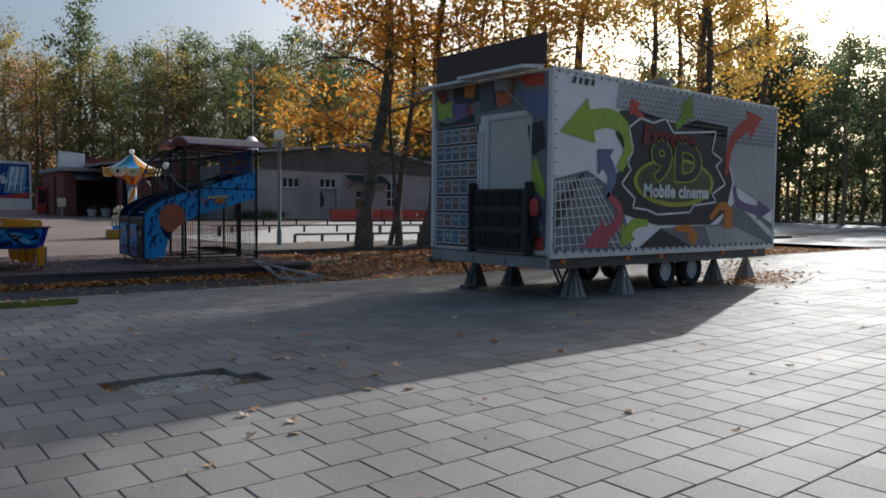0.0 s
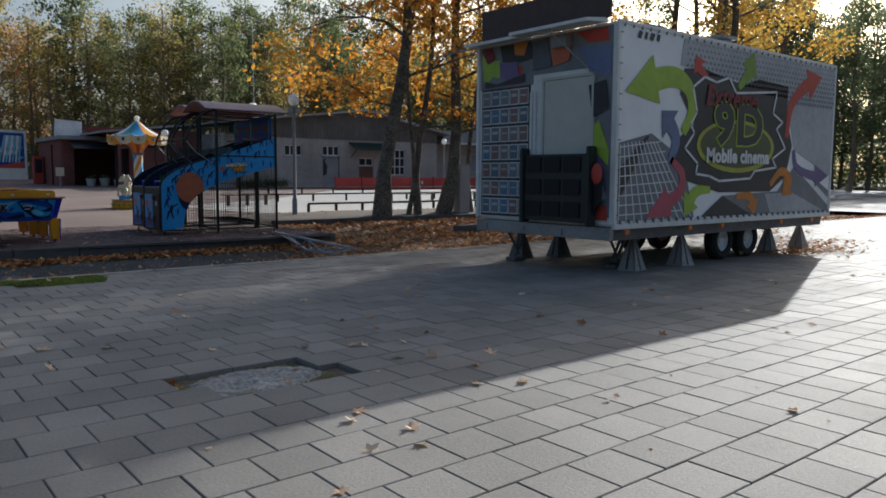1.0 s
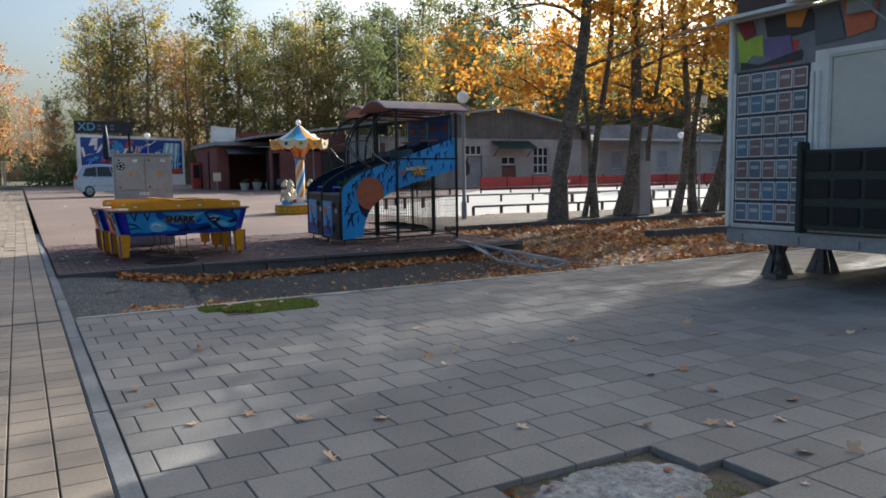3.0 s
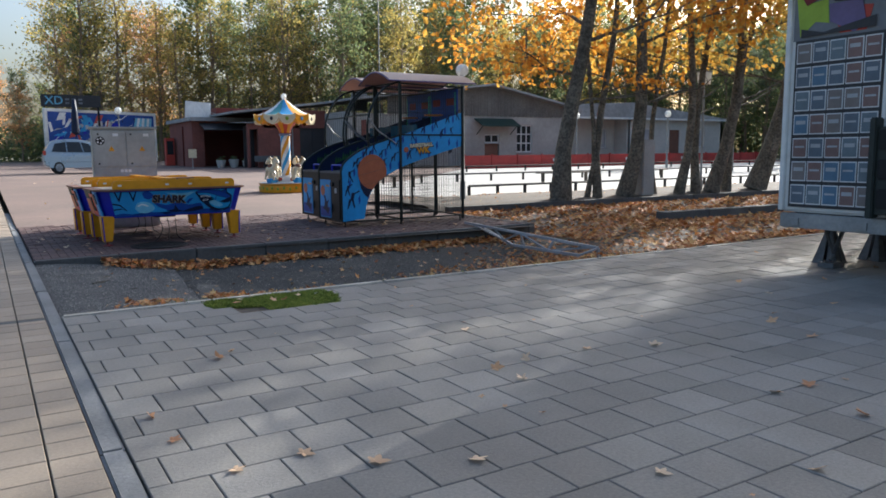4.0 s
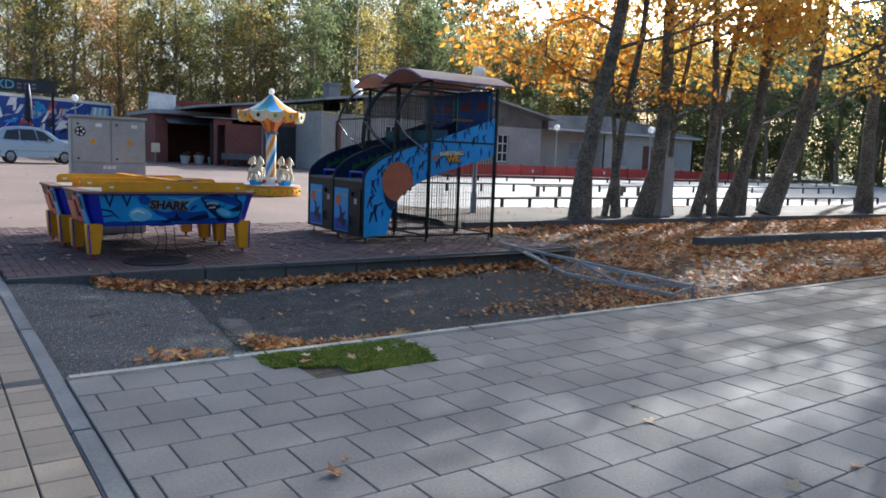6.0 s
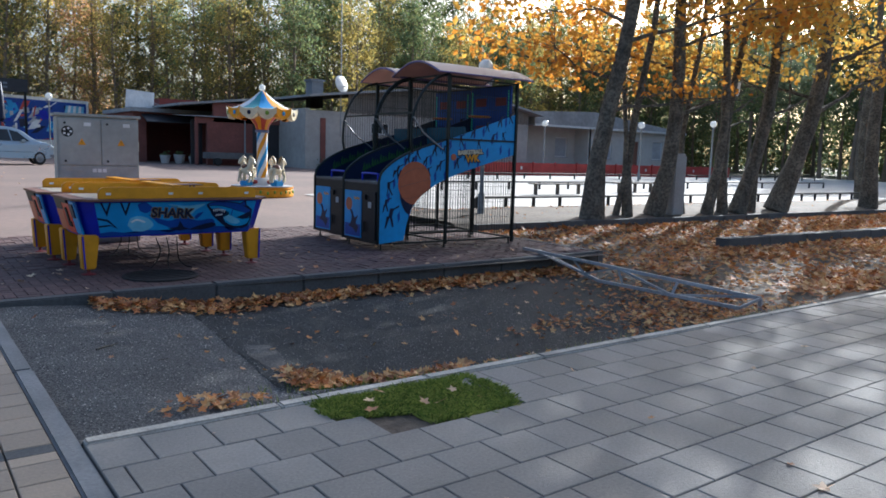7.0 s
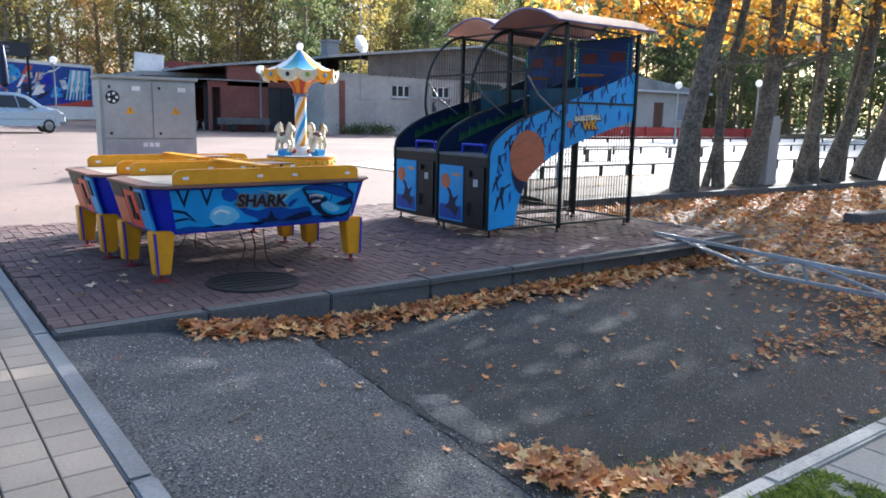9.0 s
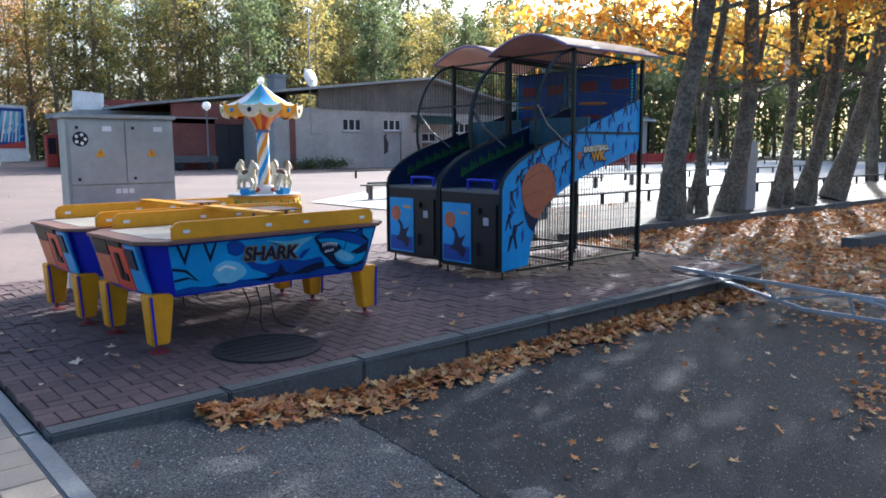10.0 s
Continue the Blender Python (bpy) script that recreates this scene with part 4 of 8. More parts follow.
def end_print(name, pts, mat, layer=0):
    return flat(name, pts, "x", TX0 - 0.016 - 0.0035 * layer, mat, end, thick=0.003)


end_print("upper_print", [(9.3, 2.5), (9.3, 3.1), (6.92, 3.1), (6.92, 0.75), (7.28, 0.75), (7.28, 2.62), (8.25, 2.62), (8.25, 2.5)], P_gray, 0)
end_layer = 0
for name, pts, mat in (("green_patch", [(9.28, 3.0), (9.12, 2.88), (8.92, 2.9), (8.9, 2.65), (9.05, 2.68), (9.22, 2.54)], P_green), ("red_patch", [(8.84, 2.8), (8.44, 2.77), (8.5, 2.53), (8.78, 2.53)], P_red),
                       ("dark_patch", [(8.9, 3.08), (8.3, 3.08), (8.2, 2.85), (8.5, 2.82), (8.85, 2.86)], P_dark), ("blue_patch", [(7.46, 2.9), (6.94, 2.84), (6.94, 2.5), (7.26, 2.54)], P_blue),
                       ("upper_red_patch", [(7.5, 3.08), (7.0, 3.08), (6.98, 2.92), (7.3, 2.93)], P_red), ("lime_patch", [(7.27, 1.82), (7.11, 1.97), (6.94, 1.59), (6.95, 1.4), (7.27, 1.67)], P_green),
                       ("orange_patch", [(8.62, 3.08), (8.35, 3.08), (8.42, 2.9), (8.6, 2.93)], P_orange), ("low_red_patch", [(7.1, 0.9), (6.95, 0.9), (6.94, 0.72), (7.12, 0.72)], P_red), ("teal_patch", [(8.9, 2.84), (8.55, 2.84), (8.5, 2.6), (8.62, 2.52), (8.88, 2.66)], P_purple), ("brown_patch", [(9.28, 3.08), (9.05, 3.08), (9.0, 2.92), (9.15, 2.86)], P_foot), ("pale_patch", [(8.26, 3.06), (8.0, 3.08), (7.9, 2.7), (8.24, 2.68)], P_gray2), ("rose_patch", [(7.95, 3.08), (7.55, 3.08), (7.6, 2.75), (7.88, 2.7)], P_pinkish), ("dark_stroke", [(9.2, 2.62), (8.95, 2.56), (8.4, 2.66), (8.4, 2.55), (9.2, 2.53)], P_dark), ("low_dark_patch", [(7.27, 1.55), (7.05, 1.5), (6.95, 1.1), (7.2, 0.95)], P_purple), ("white_stroke", [(7.26, 1.35), (7.1, 1.42), (6.96, 1.0), (7.05, 0.95)], P_pale), ("mid_dark_patch", [(7.27, 2.4), (7.0, 2.45), (6.95, 2.1), (7.2, 2.0)], P_dark)):
    end_print(name, pts, mat, 1 + 0.4 * end_layer)
    end_layer += 1
bm = B()
box(bm, TX0 - 0.03, TX0 - 0.012, 8.3, 9.26, 0.7, 2.5)
cells = part("poster_board", bm, P_dark, trailer, "dark board with rows of small framed film posters")
poster_paints = [paint("poster_print", c) for c in ((0.13, 0.16, 0.2), (0.22, 0.14, 0.13), (0.16, 0.2, 0.23), (0.22, 0.19, 0.18), (0.11, 0.19, 0.28))]
for row in range(7):
    for col in range(5):
        y1, z0 = 9.235 - 0.186 * col, 0.735 + 0.253 * row
        bm = B()
        box(bm, TX0 - 0.036, TX0 - 0.03, y1 - 0.17, y1, z0, z0 + 0.215)
        cell = part("poster", bm, P_white, cells)
        bm = B()
        box(bm, TX0 - 0.039, TX0 - 0.036, y1 - 0.16, y1 - 0.01, z0 + 0.012, z0 + 0.203)
        part("picture", bm, poster_paints[(3 * row + 2 * col + (row * col) % 3) % 5] if row < 6 or col < 3 else poster_paints[1], cell)
        bm = B()
        box(bm, TX0 - 0.0415, TX0 - 0.039, y1 - 0.14, y1 - 0.03, z0 + 0.11, z0 + 0.13 + 0.02 * ((row + col) % 2))
        part("caption_bar", bm, P_pale, cell)
bm = B()
box(bm, TX0 - 0.03, TX0 - 0.01, 7.22, 8.03, 0.72, 2.52, 0.006)
door = part("door", bm, M_door, trailer, "plain cream steel door, shut")
for y0, y1, z0, z1 in ((8.03, 8.07, 0.7, 2.52), (7.18, 7.22, 0.7, 2.52), (7.18, 8.07, 2.52, 2.56)):
    bm = B()
    box(bm, TX0 - 0.045, TX0 - 0.012, y0, y1, z0, z1, 0.005)
    part("door_frame", bm, M_door, door)
bm = B()
box(bm, TX0 - 0.16, TX0 - 0.07, 7.17, 8.27, 0.68, 1.55, 0.01)
ramp = part("folded_ramp", bm, M_ramp, trailer, "dark folded ribbed ramp")
for i in range(3):
    z = 0.74 + 0.29 * i
    for j in range(3):
        y = 7.26 + 0.335 * j
        bm = B()
        box(bm, TX0 - 0.176, TX0 - 0.158, y, y + 0.29, z, z + 0.2, 0.012)
        part("ramp_panel", bm, M_black, ramp)
for y in (7.13, 8.28):
    bm = B()
    box(bm, TX0 - 0.2, TX0 - 0.06, y - 0.04, y + 0.03, 0.64, 1.64, 0.012)
    part("ramp_side", bm, M_ramp, ramp)
bm = B()
prism(bm, [(7.12, 1.5), (6.97, 1.25), (6.97, 0.95), (7.12, 0.75)], "x", TX0 - 0.14, TX0 - 0.1)
part("ramp_bracket", bm, M_black, ramp)
bm = B()
ball(bm, (TX0 - 0.15, 7.02, 1.3), 0.12, 14, (0.3, 0.7, 1.1))
part("reflector", bm, P_red, ramp, "red rear reflector")
# awning over the door, its strut, the floodlight and the dark board on the roof
bm = B()
prism(bm, [(TX0, 3.14), (TX0, 3.2), (TX0 - 0.4, 3.15), (TX0 - 0.4, 3.11)], "y", 7.02, 8.35, 0.006)
prism(bm, [(TX0, 3.12), (TX0, 3.18), (TX0 - 0.3, 3.13), (TX0 - 0.3, 3.09)], "y", 8.3, 9.36, 0.006)
part("awning", bm, M_white, trailer, "slim white awning flap over the door")
bm = B()
tube(bm, [(TX0 - 0.02, 7.15, 2.5), (TX0 - 0.38, 7.7, 3.12)], 0.012, 6)
part("awning_strut", bm, M_steel, trailer)
bm = B()
tube(bm, [(TX0 - 0.06, 9.36, 3.12), (TX0 - 0.06, 10.3, 3.1)], 0.014, 6)
part("awning_pole", bm, M_steel, trailer)
bm = B()
box(bm, TX0 - 0.12, TX0 - 0.02, 7.58, 7.86, 2.92, 3.06, 0.01)
part("floodlight", bm, M_pole, trailer, "small grey floodlight")
bm = B()
box(bm, TX0 - 0.06, TX0 - 0.01, 6.95, 9.25, 3.19, 3.6, 0.006)
board = part("roof_board", bm, material("dark_brown_board", (0.08, 0.045, 0.036), rough=0.6, fine=8, bump=0.1), trailer, "dark brown sign board on the roof edge")
for y in (7.2, 8.1, 9.0):
    bm = B()
    box(bm, TX0 - 0.01, TX0 + 0.05, y - 0.02, y + 0.02, TZ1 - 0.02, 3.58)
    part("board_strut", bm, M_steel, board)
bm = B()
box(bm, 10.05, 10.35, 7.1, 7.35, TZ1 - 0.02, 3.28, 0.02)
box(bm, 10.0, 10.4, 7.05, 7.4, 3.28, 3.33, 0.015)
part("roof_vent", bm, M_pole, trailer, "small grey vent box on the roof")
# chassis, wheels and props
bm = B()
box(bm, TX0 - 0.05, TX0 + 0.05, TY0 + 0.02, TY1 - 0.02, 0.47, 0.63, 0.01)
for y in (9.15, 8.4, 7.7):
    box(bm, TX0 - 0.07, TX0 - 0.045, y - 0.05, y + 0.05, 0.5, 0.58)
part("rear_beam", bm, M_steel, trailer, "grey steel rear beam below the floor")
for y in (TY0 + 0.12, TY1 - 0.12, TY0 + 0.7, TY1 - 0.7):
    bm = B()
    box(bm, TX0 + 0.05, TX1 - 0.1, y - 0.04, y + 0.04, 0.46, 0.63)
    part("chassis_beam", bm, M_chassis, trailer)
for i in range(7):
    bm = B()
    x = TX0 + 0.6 + 0.85 * i
    box(bm, x - 0.03, x + 0.03, TY0 + 0.1, TY1 - 0.1, 0.5, 0.6)
    part("cross_beam", bm, M_chassis, trailer)
for x, y in ((8.05, 9.0), (8.5, 7.5), (9.1, 8.0)):
    bm = B()
    tube(bm, [(x, y, 0.5), (x - 0.28, y, 0.08)], 0.025, 6)
    tube(bm, [(x - 0.45, y, 0.5), (x - 0.2, y, 0.1)], 0.02, 6)
    box(bm, x - 0.38, x - 0.16, y - 0.09, y + 0.09, 0.005, 0.06)
    part("support_leg", bm, M_chassis, trailer, "folding steel support leg")
for x in (10.45, 11.2):
    for y, s in ((TY0 + 0.4, -1), (TY1 - 0.5, 1)):
        bm = B()
        lathe(bm, [(0.17, -0.09), (0.25, -0.1), (0.295, -0.06), (0.3, 0.0), (0.295, 0.06), (0.25, 0.1), (0.17, 0.09), (0.17, -0.09)], 28)
        tyre = part("tyre", bm, M_rubber, trailer, smooth=True)
        tyre.matrix_basis = pose(x, y, 0.3, 90, 0, 0)
        bm = B()
        lathe(bm, [(0.0, 0.05), (0.05, 0.055), (0.06, 0.03), (0.14, 0.02), (0.165, 0.06), (0.172, 0.06)], 24)
        for k in range(10):
            a = 0.6283 * k
            box(bm, -0.016, 0.016, 0.085, 0.15, 0.018, 0.042, 0.006, Matrix.Rotation(a, 4, "Z"))
        part("rim", bm, P_white, tyre, "pale steel wheel rim", smooth=True)
bm = B()
for k in range(16):
    a0, a1 = math.pi * k / 15, math.pi * (k + 1) / 15
    if k < 15:
        pts = [(10.76 + 0.82 * math.cos(a) * (1.0), 0.42 + 0.2 * math.sin(a)) for a in (a0, a1)]
        prism(bm, [pts[0], pts[1], (pts[1][0], pts[1][1] + 0.02), (pts[0][0], pts[0][1] + 0.02)], "y", TY0 + 0.24, TY0 + 0.56)
part("mudguard", bm, M_black, trailer)
for i, x in enumerate((7.6, 9.0, 9.82, 11.55, 12.6)):
    bm = B()
    box(bm, x - 0.05, x + 0.05, TY0 - 0.03, TY0 - 0.01, 0.54, 0.6, 0.006)
    part("side_reflector", bm, M_amber, trailer, "orange side reflector")
PROPS = ((8.25, 7.33), (9.3, 7.27), (12.05, 7.4), (12.98, 7.32), (8.1, 9.3), (8.75, 9.1))


def prop(x, y, turn, steel):
    """A pyramid prop of two crossed pale plates and a foot plate."""
    p = thing("axle_prop", "pale grey steel pyramid prop under the trailer" if steel is M_prop else "dark grey steel pyramid prop under the trailer", "prop", pose(x, y, 0.0, 0, 0, turn), "props under the trailer")
    for k in range(4):
        bm = B()
        a, b = (Vector((0.14 * sx, 0.14 * sy, 0.012)) for sx, sy in ((((-1, -1), (1, -1)), ((1, -1), (1, 1)), ((1, 1), (-1, 1)), ((-1, 1), (-1, -1)))[k]))
        top = 0.014
        ta, tb = Vector((math.copysign(top, a.x), math.copysign(top, a.y), 0.5)), Vector((math.copysign(top, b.x), math.copysign(top, b.y), 0.5))
        mid, tmid = (a + b) / 2, (ta + tb) / 2
        gap = (b - a).normalized() * 0.02
        inward = Vector((-(a.x + b.x), -(a.y + b.y), 0)).normalized() * 0.02
        for u, v, w, q in ((a, mid - gap, tmid - gap * 0.6, ta), (mid + gap, b, tb, tmid + gap * 0.6)):
            o = [bm.verts.new(c) for c in (u, v, w, q)] + [bm.verts.new(c + inward) for c in (u, v, w, q)]
            bm.faces.new(o[:4]), bm.faces.new(o[4:][::-1])
            for i in range(4):
                bm.faces.new((o[i], o[(i + 1) % 4], o[4 + (i + 1) % 4], o[4 + i]))
        bmesh.ops.recalc_face_normals(bm, faces=bm.faces[:])
        part("plate", bm, steel, p)
    bm = B()
    box(bm, -0.15, 0.15, -0.15, 0.15, 0.0, 0.014, 0.004)
    part("foot_plate", bm, steel, p)
    bm = B()
    box(bm, -0.03, 0.03, -0.03, 0.03, 0.49, 0.55, 0.006)
    part("head", bm, M_chassis, p)


for i, (x, y) in enumerate(PROPS):
    prop(x, y, (4, -5, 7, 2, 10, -8)[i], M_prop if i < 4 else M_chassis)

# ---- basketball machines ----
BX, BD = 4.96, 2.53     # front, depth
SIDE_TOP = curve([(0.0, 0.98), (0.06, 1.12), (0.3, 1.3), (0.65, 1.45), (1.05, 1.57), (1.7, 1.78), (2.53, 2.06)], 5)
SIDE_LOW = curve([(2.5, 1.42), (1.7, 1.2), (1.22, 1.05), (0.86, 0.88), (0.64, 0.7), (0.5, 0.45), (0.43, 0.14)], 5)
FIGURES = ((0.3, 1.02, 0.16, 0.2), (0.52, 1.2, 0.17, 0.1), (0.74, 1.22, 0.16, 0.4), (0.82, 1.06, 0.16, -0.2), (1.08, 1.4, 0.15, 0.2), (1.5, 1.3, 0.17, 0.3), (1.75, 1.5, 0.16, -0.1), (2.02, 1.6, 0.16, 0.3), (2.25, 1.62, 0.17, -0.3), (0.06, 0.55, 0.22, 0.1), (0.1, 0.32, 0.34, 0.2), (0.12, 0.78, 0.24, -0.2), (0.42, 1.22, 0.2, 0.3), (0.62, 1.3, 0.18, -0.3), (0.9, 1.36, 0.2, 0.2), (0.98, 1.14, 0.19, 0.5), (1.4, 1.52, 0.2, -0.2), (1.62, 1.66, 0.18, 0.4), (1.9, 1.75, 0.19, 0.0), (2.15, 1.84, 0.2, 0.3), (2.38, 1.9, 0.2, -0.3), (0.22, 1.05, 0.2, 0.6), (1.32, 1.18, 0.2, 0.1))


def figure(x, z, h, lean):
    """A dark splash of a shape: plain bent strokes of about h in height."""
    s = h
    return [[(x, z), (x + 0.06 * s, z + 0.02 * s), (x + (0.2 + lean * 0.3) * s, z + 0.5 * s), (x + 0.1 * s, z + 0.52 * s)],
            [(x + 0.38 * s, z + 0.05 * s), (x + 0.45 * s, z + 0.08 * s), (x + (0.3 + lean * 0.3) * s, z + 0.52 * s), (x + (0.18 + lean * 0.3) * s, z + 0.5 * s)],
            [(x + (0.12 + lean * 0.3) * s, z + 0.48 * s), (x + (0.3 + lean * 0.3) * s, z + 0.48 * s), (x + (0.36 + lean * 0.5) * s, z + 0.85 * s), (x + (0.16 + lean * 0.5) * s, z + 0.85 * s)],
            [(x + (0.3 + lean * 0.5) * s, z + 0.76 * s), (x + (0.34 + lean * 0.5) * s, z + 0.84 * s), (x + (0.6 + lean * 0.5) * s, z + 0.98 * s), (x + (0.62 + lean * 0.5) * s, z + 0.9 * s)]]


def wires(bm, x0, x1, y, top, low, gap=0.05, across=(), r=0.0028):
    """A grid of thin upright rods between two heights given as functions of x, with a few across."""
    n = int((x1 - x0) / gap)
    for i in range(1, n):
        x = x0 + (x1 - x0) * i / n
        if top(x) - low(x) > 0.03:
            tube(bm, [(x, y, low(x)), (x, y, top(x))], r, 4, False)
    for z in across:
        xs = [x0 + (x1 - x0) * i / 60 for i in range(61)]
        xs = [x for x in xs if low(x) <= z <= top(x)]
        if len(xs) > 1:
            tube(bm, [(xs[0], y, z), (xs[-1], y, z)], r, 4, False)


def on_line(line):
    xs, zs = zip(*sorted(line))
    return lambda x: float(np.interp(x, xs, zs))


def basketball_machine(y0, shown_side, back=0.0):
    """One machine, 1.03 wide, front towards -x; shown_side: with the printed flank on its -y side."""
    w = 1.03
    g = thing("basketball_machine", "tall blue and black basketball arcade machine with a wire cage", "arcade machine", pose(BX + back, y0, 0.03), "basketball machines")
    top, low = on_line(SIDE_TOP), on_line(SIDE_LOW)
    for y, mark in ((0.0, True), (w - 0.02, False)):
        bm = B()
        prism(bm, [(0, 0.1)] + SIDE_TOP + SIDE_LOW, "y", y, y + 0.02)
        bmesh.ops.triangulate(bm, faces=[f for f in bm.faces if len(f.verts) > 4])
        flank = part("side_panel", bm, P_sky if mark else P_navy, g, "blue printed side panel with dark figures and a ball")
        if mark:
            bm = B()
            for x, z, h, lean in FIGURES:
                for q in figure(x, z, h, lean):
                    prism(bm, q, "y", -0.0035, -0.0005)
            bmesh.ops.recalc_face_normals(bm, faces=bm.faces[:])
            tagged(part("dark_print", bm, P_navy, flank), kind="stuff")
            bm = B()
            for k in range(26):
                x = 0.15 + 0.09 * k
                zt, zl = top(x) - 0.02, max(low(x), 0.3) + 0.03
                z = zl + (zt - zl) * (0.5 + 0.45 * math.sin(2.7 * k))
                prism(bm, [(x, z - 0.08), (x + 0.03, z - 0.02), (x + 0.02, z + 0.09), (x - 0.015, z + 0.03)], "y", -0.0028, -0.0004)
            tagged(part("splash_print", bm, P_deep, flank), kind="stuff")
            cx, cz, rr = 0.6, 0.97, 0.31
            disc = [(cx + rr * 0.92 * math.cos(a), cz + rr * math.sin(a)) for a in [2 * math.pi * k / 32 for k in range(32)]]
            disc = [(x, max(z, low(x) + 0.01) if x > 0.3 else z) for x, z in disc]
            shade = [(x + 0.02 + 0.02 * math.sin(9 * z), max(z - 0.17, low(x + 0.02) + 0.008) if x > 0.3 else z - 0.17) for x, z in disc]
            flat("dark_swirl", shade, "y", -0.0055, P_navy, flank, "black swirl below the ball", 0.002)
            painted_ball = flat("painted_ball", disc, "y", -0.008, P_ball, flank, "large painted basketball", 0.004)
            bm = B()
            for bend in (-0.14, 0.0, 0.14):
                pts = [(cx + 0.27 * s, 0, cz + bend + 0.5 * bend * (1 - s * s) + 0.06 * s) for s in (-0.95, -0.5, 0, 0.5, 0.95)]
                tube(bm, [(p[0], -0.009, p[2]) for p in pts], 0.004, 4)
            part("seams", bm, P_wood, painted_ball)
            for words, size, x, z, m1, off in (("BASKETBALL", 0.085, 1.62, 1.44, P_cream, 0.0), ("WK", 0.15, 1.66, 1.345, P_yellow, 0.002)):
                letters("lettering", words, size, pose(x, -0.006 - off, z, 90, -4, 0), m1, flank, "yellow lettering", bold=0.006)
                letters("lettering_shadow", words, size, pose(x + 0.006, -0.0045 - off, z - 0.006, 90, -4, 0), P_navy, flank, bold=0.016)
            bm = B()
            lathe(bm, [(0.0, 0.0), (0.05, 0.0), (0.05, 0.004), (0.0, 0.004)], 20)
            small = part("small_ball", bm, P_ball, flank)
            small.matrix_basis = pose(1.3, -0.004, 1.36, 90, 0, 0)
        # dark rounded edging over the flank
        bm = B()
        tube(bm, [(0.0, y + 0.01, 0.1), (0.0, y + 0.01, 0.95)] + [(x, y + 0.01, z + 0.012) for x, z in SIDE_TOP if x < 1.2], 0.02, 6)
        part("edge_tube", bm, M_darkgreen, g, smooth=True)
    # front cabinet with its picture door
    bm = B()
    box(bm, 0.0, 0.26, 0.03, w - 0.03, 0.09, 0.95, 0.01)
    front = part("front_cabinet", bm, M_black, g)
    bm = B()
    box(bm, -0.012, 0.0, 0.47, 0.96, 0.14, 0.83, 0.004)
    poster = part("picture_door", bm, P_sky, front, "blue picture door with a ball and a dark figure")
    bm = B()
    box(bm, -0.0135, -0.012, 0.49, 0.94, 0.16, 0.34)
    part("lower_print", bm, P_deep, poster)
    bm = B()
    lathe(bm, [(0.0, 0.0), (0.095, 0.0), (0.095, 0.003), (0.0, 0.003)], 22)
    b2 = part("printed_ball", bm, P_ball, poster)
    b2.matrix_basis = pose(-0.014, 0.82, 0.63, 0, -90, 0)
    bm = B()
    prism(bm, curve([(0.6, 0.2), (0.7, 0.27), (0.82, 0.3), (0.76, 0.36), (0.74, 0.46), (0.8, 0.55), (0.72, 0.53), (0.66, 0.43), (0.56, 0.47), (0.62, 0.36), (0.54, 0.3)], 3), "x", -0.0155, -0.012)
    bmesh.ops.triangulate(bm, faces=[f for f in bm.faces if len(f.verts) > 4])
    bmesh.ops.recalc_face_normals(bm, faces=bm.faces[:])
    part("dark_print", bm, P_navy, poster)
    bm = B()
    prism(bm, curve([(0.5, 0.4), (0.6, 0.52), (0.72, 0.6), (0.9, 0.52), (0.93, 0.66), (0.9, 0.8), (0.7, 0.78), (0.52, 0.66)], 3), "x", -0.0138, -0.012)
    bmesh.ops.triangulate(bm, faces=[f for f in bm.faces if len(f.verts) > 4])
    bmesh.ops.recalc_face_normals(bm, faces=bm.faces[:])
    part("light_print", bm, P_cyan, poster)
    bm = B()
    for i in range(4):
        box(bm, -0.0155, -0.012, 0.52 + 0.04 * i, 0.55 + 0.04 * i, 0.7 + 0.01 * (i % 2), 0.73 + 0.012 * (i % 2))
    part("caption_bar", bm, P_yellow, poster)
    bm = B()
    box(bm, -0.02, 0.0, 0.06, 0.42, 0.14, 0.84, 0.006)
    coin = part("coin_door", bm, M_black, front)
    bm = B()
    box(bm, -0.026, -0.02, 0.17, 0.26, 0.6, 0.69, 0.003)
    part("coin_label", bm, P_pale, coin, "small pale label")
    bm = B()
    tube(bm, [(-0.04, 0.34, 0.25), (-0.04, 0.34, 0.4)], 0.014, 6)
    part("door_handle", bm, M_black, coin)
    bm = B()
    box(bm, -0.05, -0.02, 0.3, 0.4, 0.72, 0.79, 0.004)
    part("coin_slot", bm, M_black, coin)
    bm = B()
    box(bm, 0.0, 0.45, 0.03, w - 0.03, 0.95, 0.985, 0.006)
    part("shelf", bm, M_chassis, g)
    bm = B()
    tube(bm, curve([(0.1, 0.2, 0.98), (0.1, 0.2, 1.07), (0.1, 0.23, 1.09), (0.1, 0.6, 1.09), (0.1, 0.63, 1.07), (0.1, 0.63, 0.98)], 4), 0.018, 6)
    part("ball_bar", bm, P_cobalt, g, "cobalt blue ball bar", smooth=True)
    # the sloping net deck, dark and grass green
    deck = curve([(0.2, 0.98), (0.5, 1.02), (1.2, 1.3), (2.4, 1.75)], 5)
    bm = B()
    prism(bm, deck + [(x, z - 0.02) for x, z in deck[::-1]], "y", 0.02, w - 0.02)
    bmesh.ops.triangulate(bm, faces=[f for f in bm.faces if len(f.verts) > 4])
    part("net_deck", bm, P_navy, g)
    bm = B()
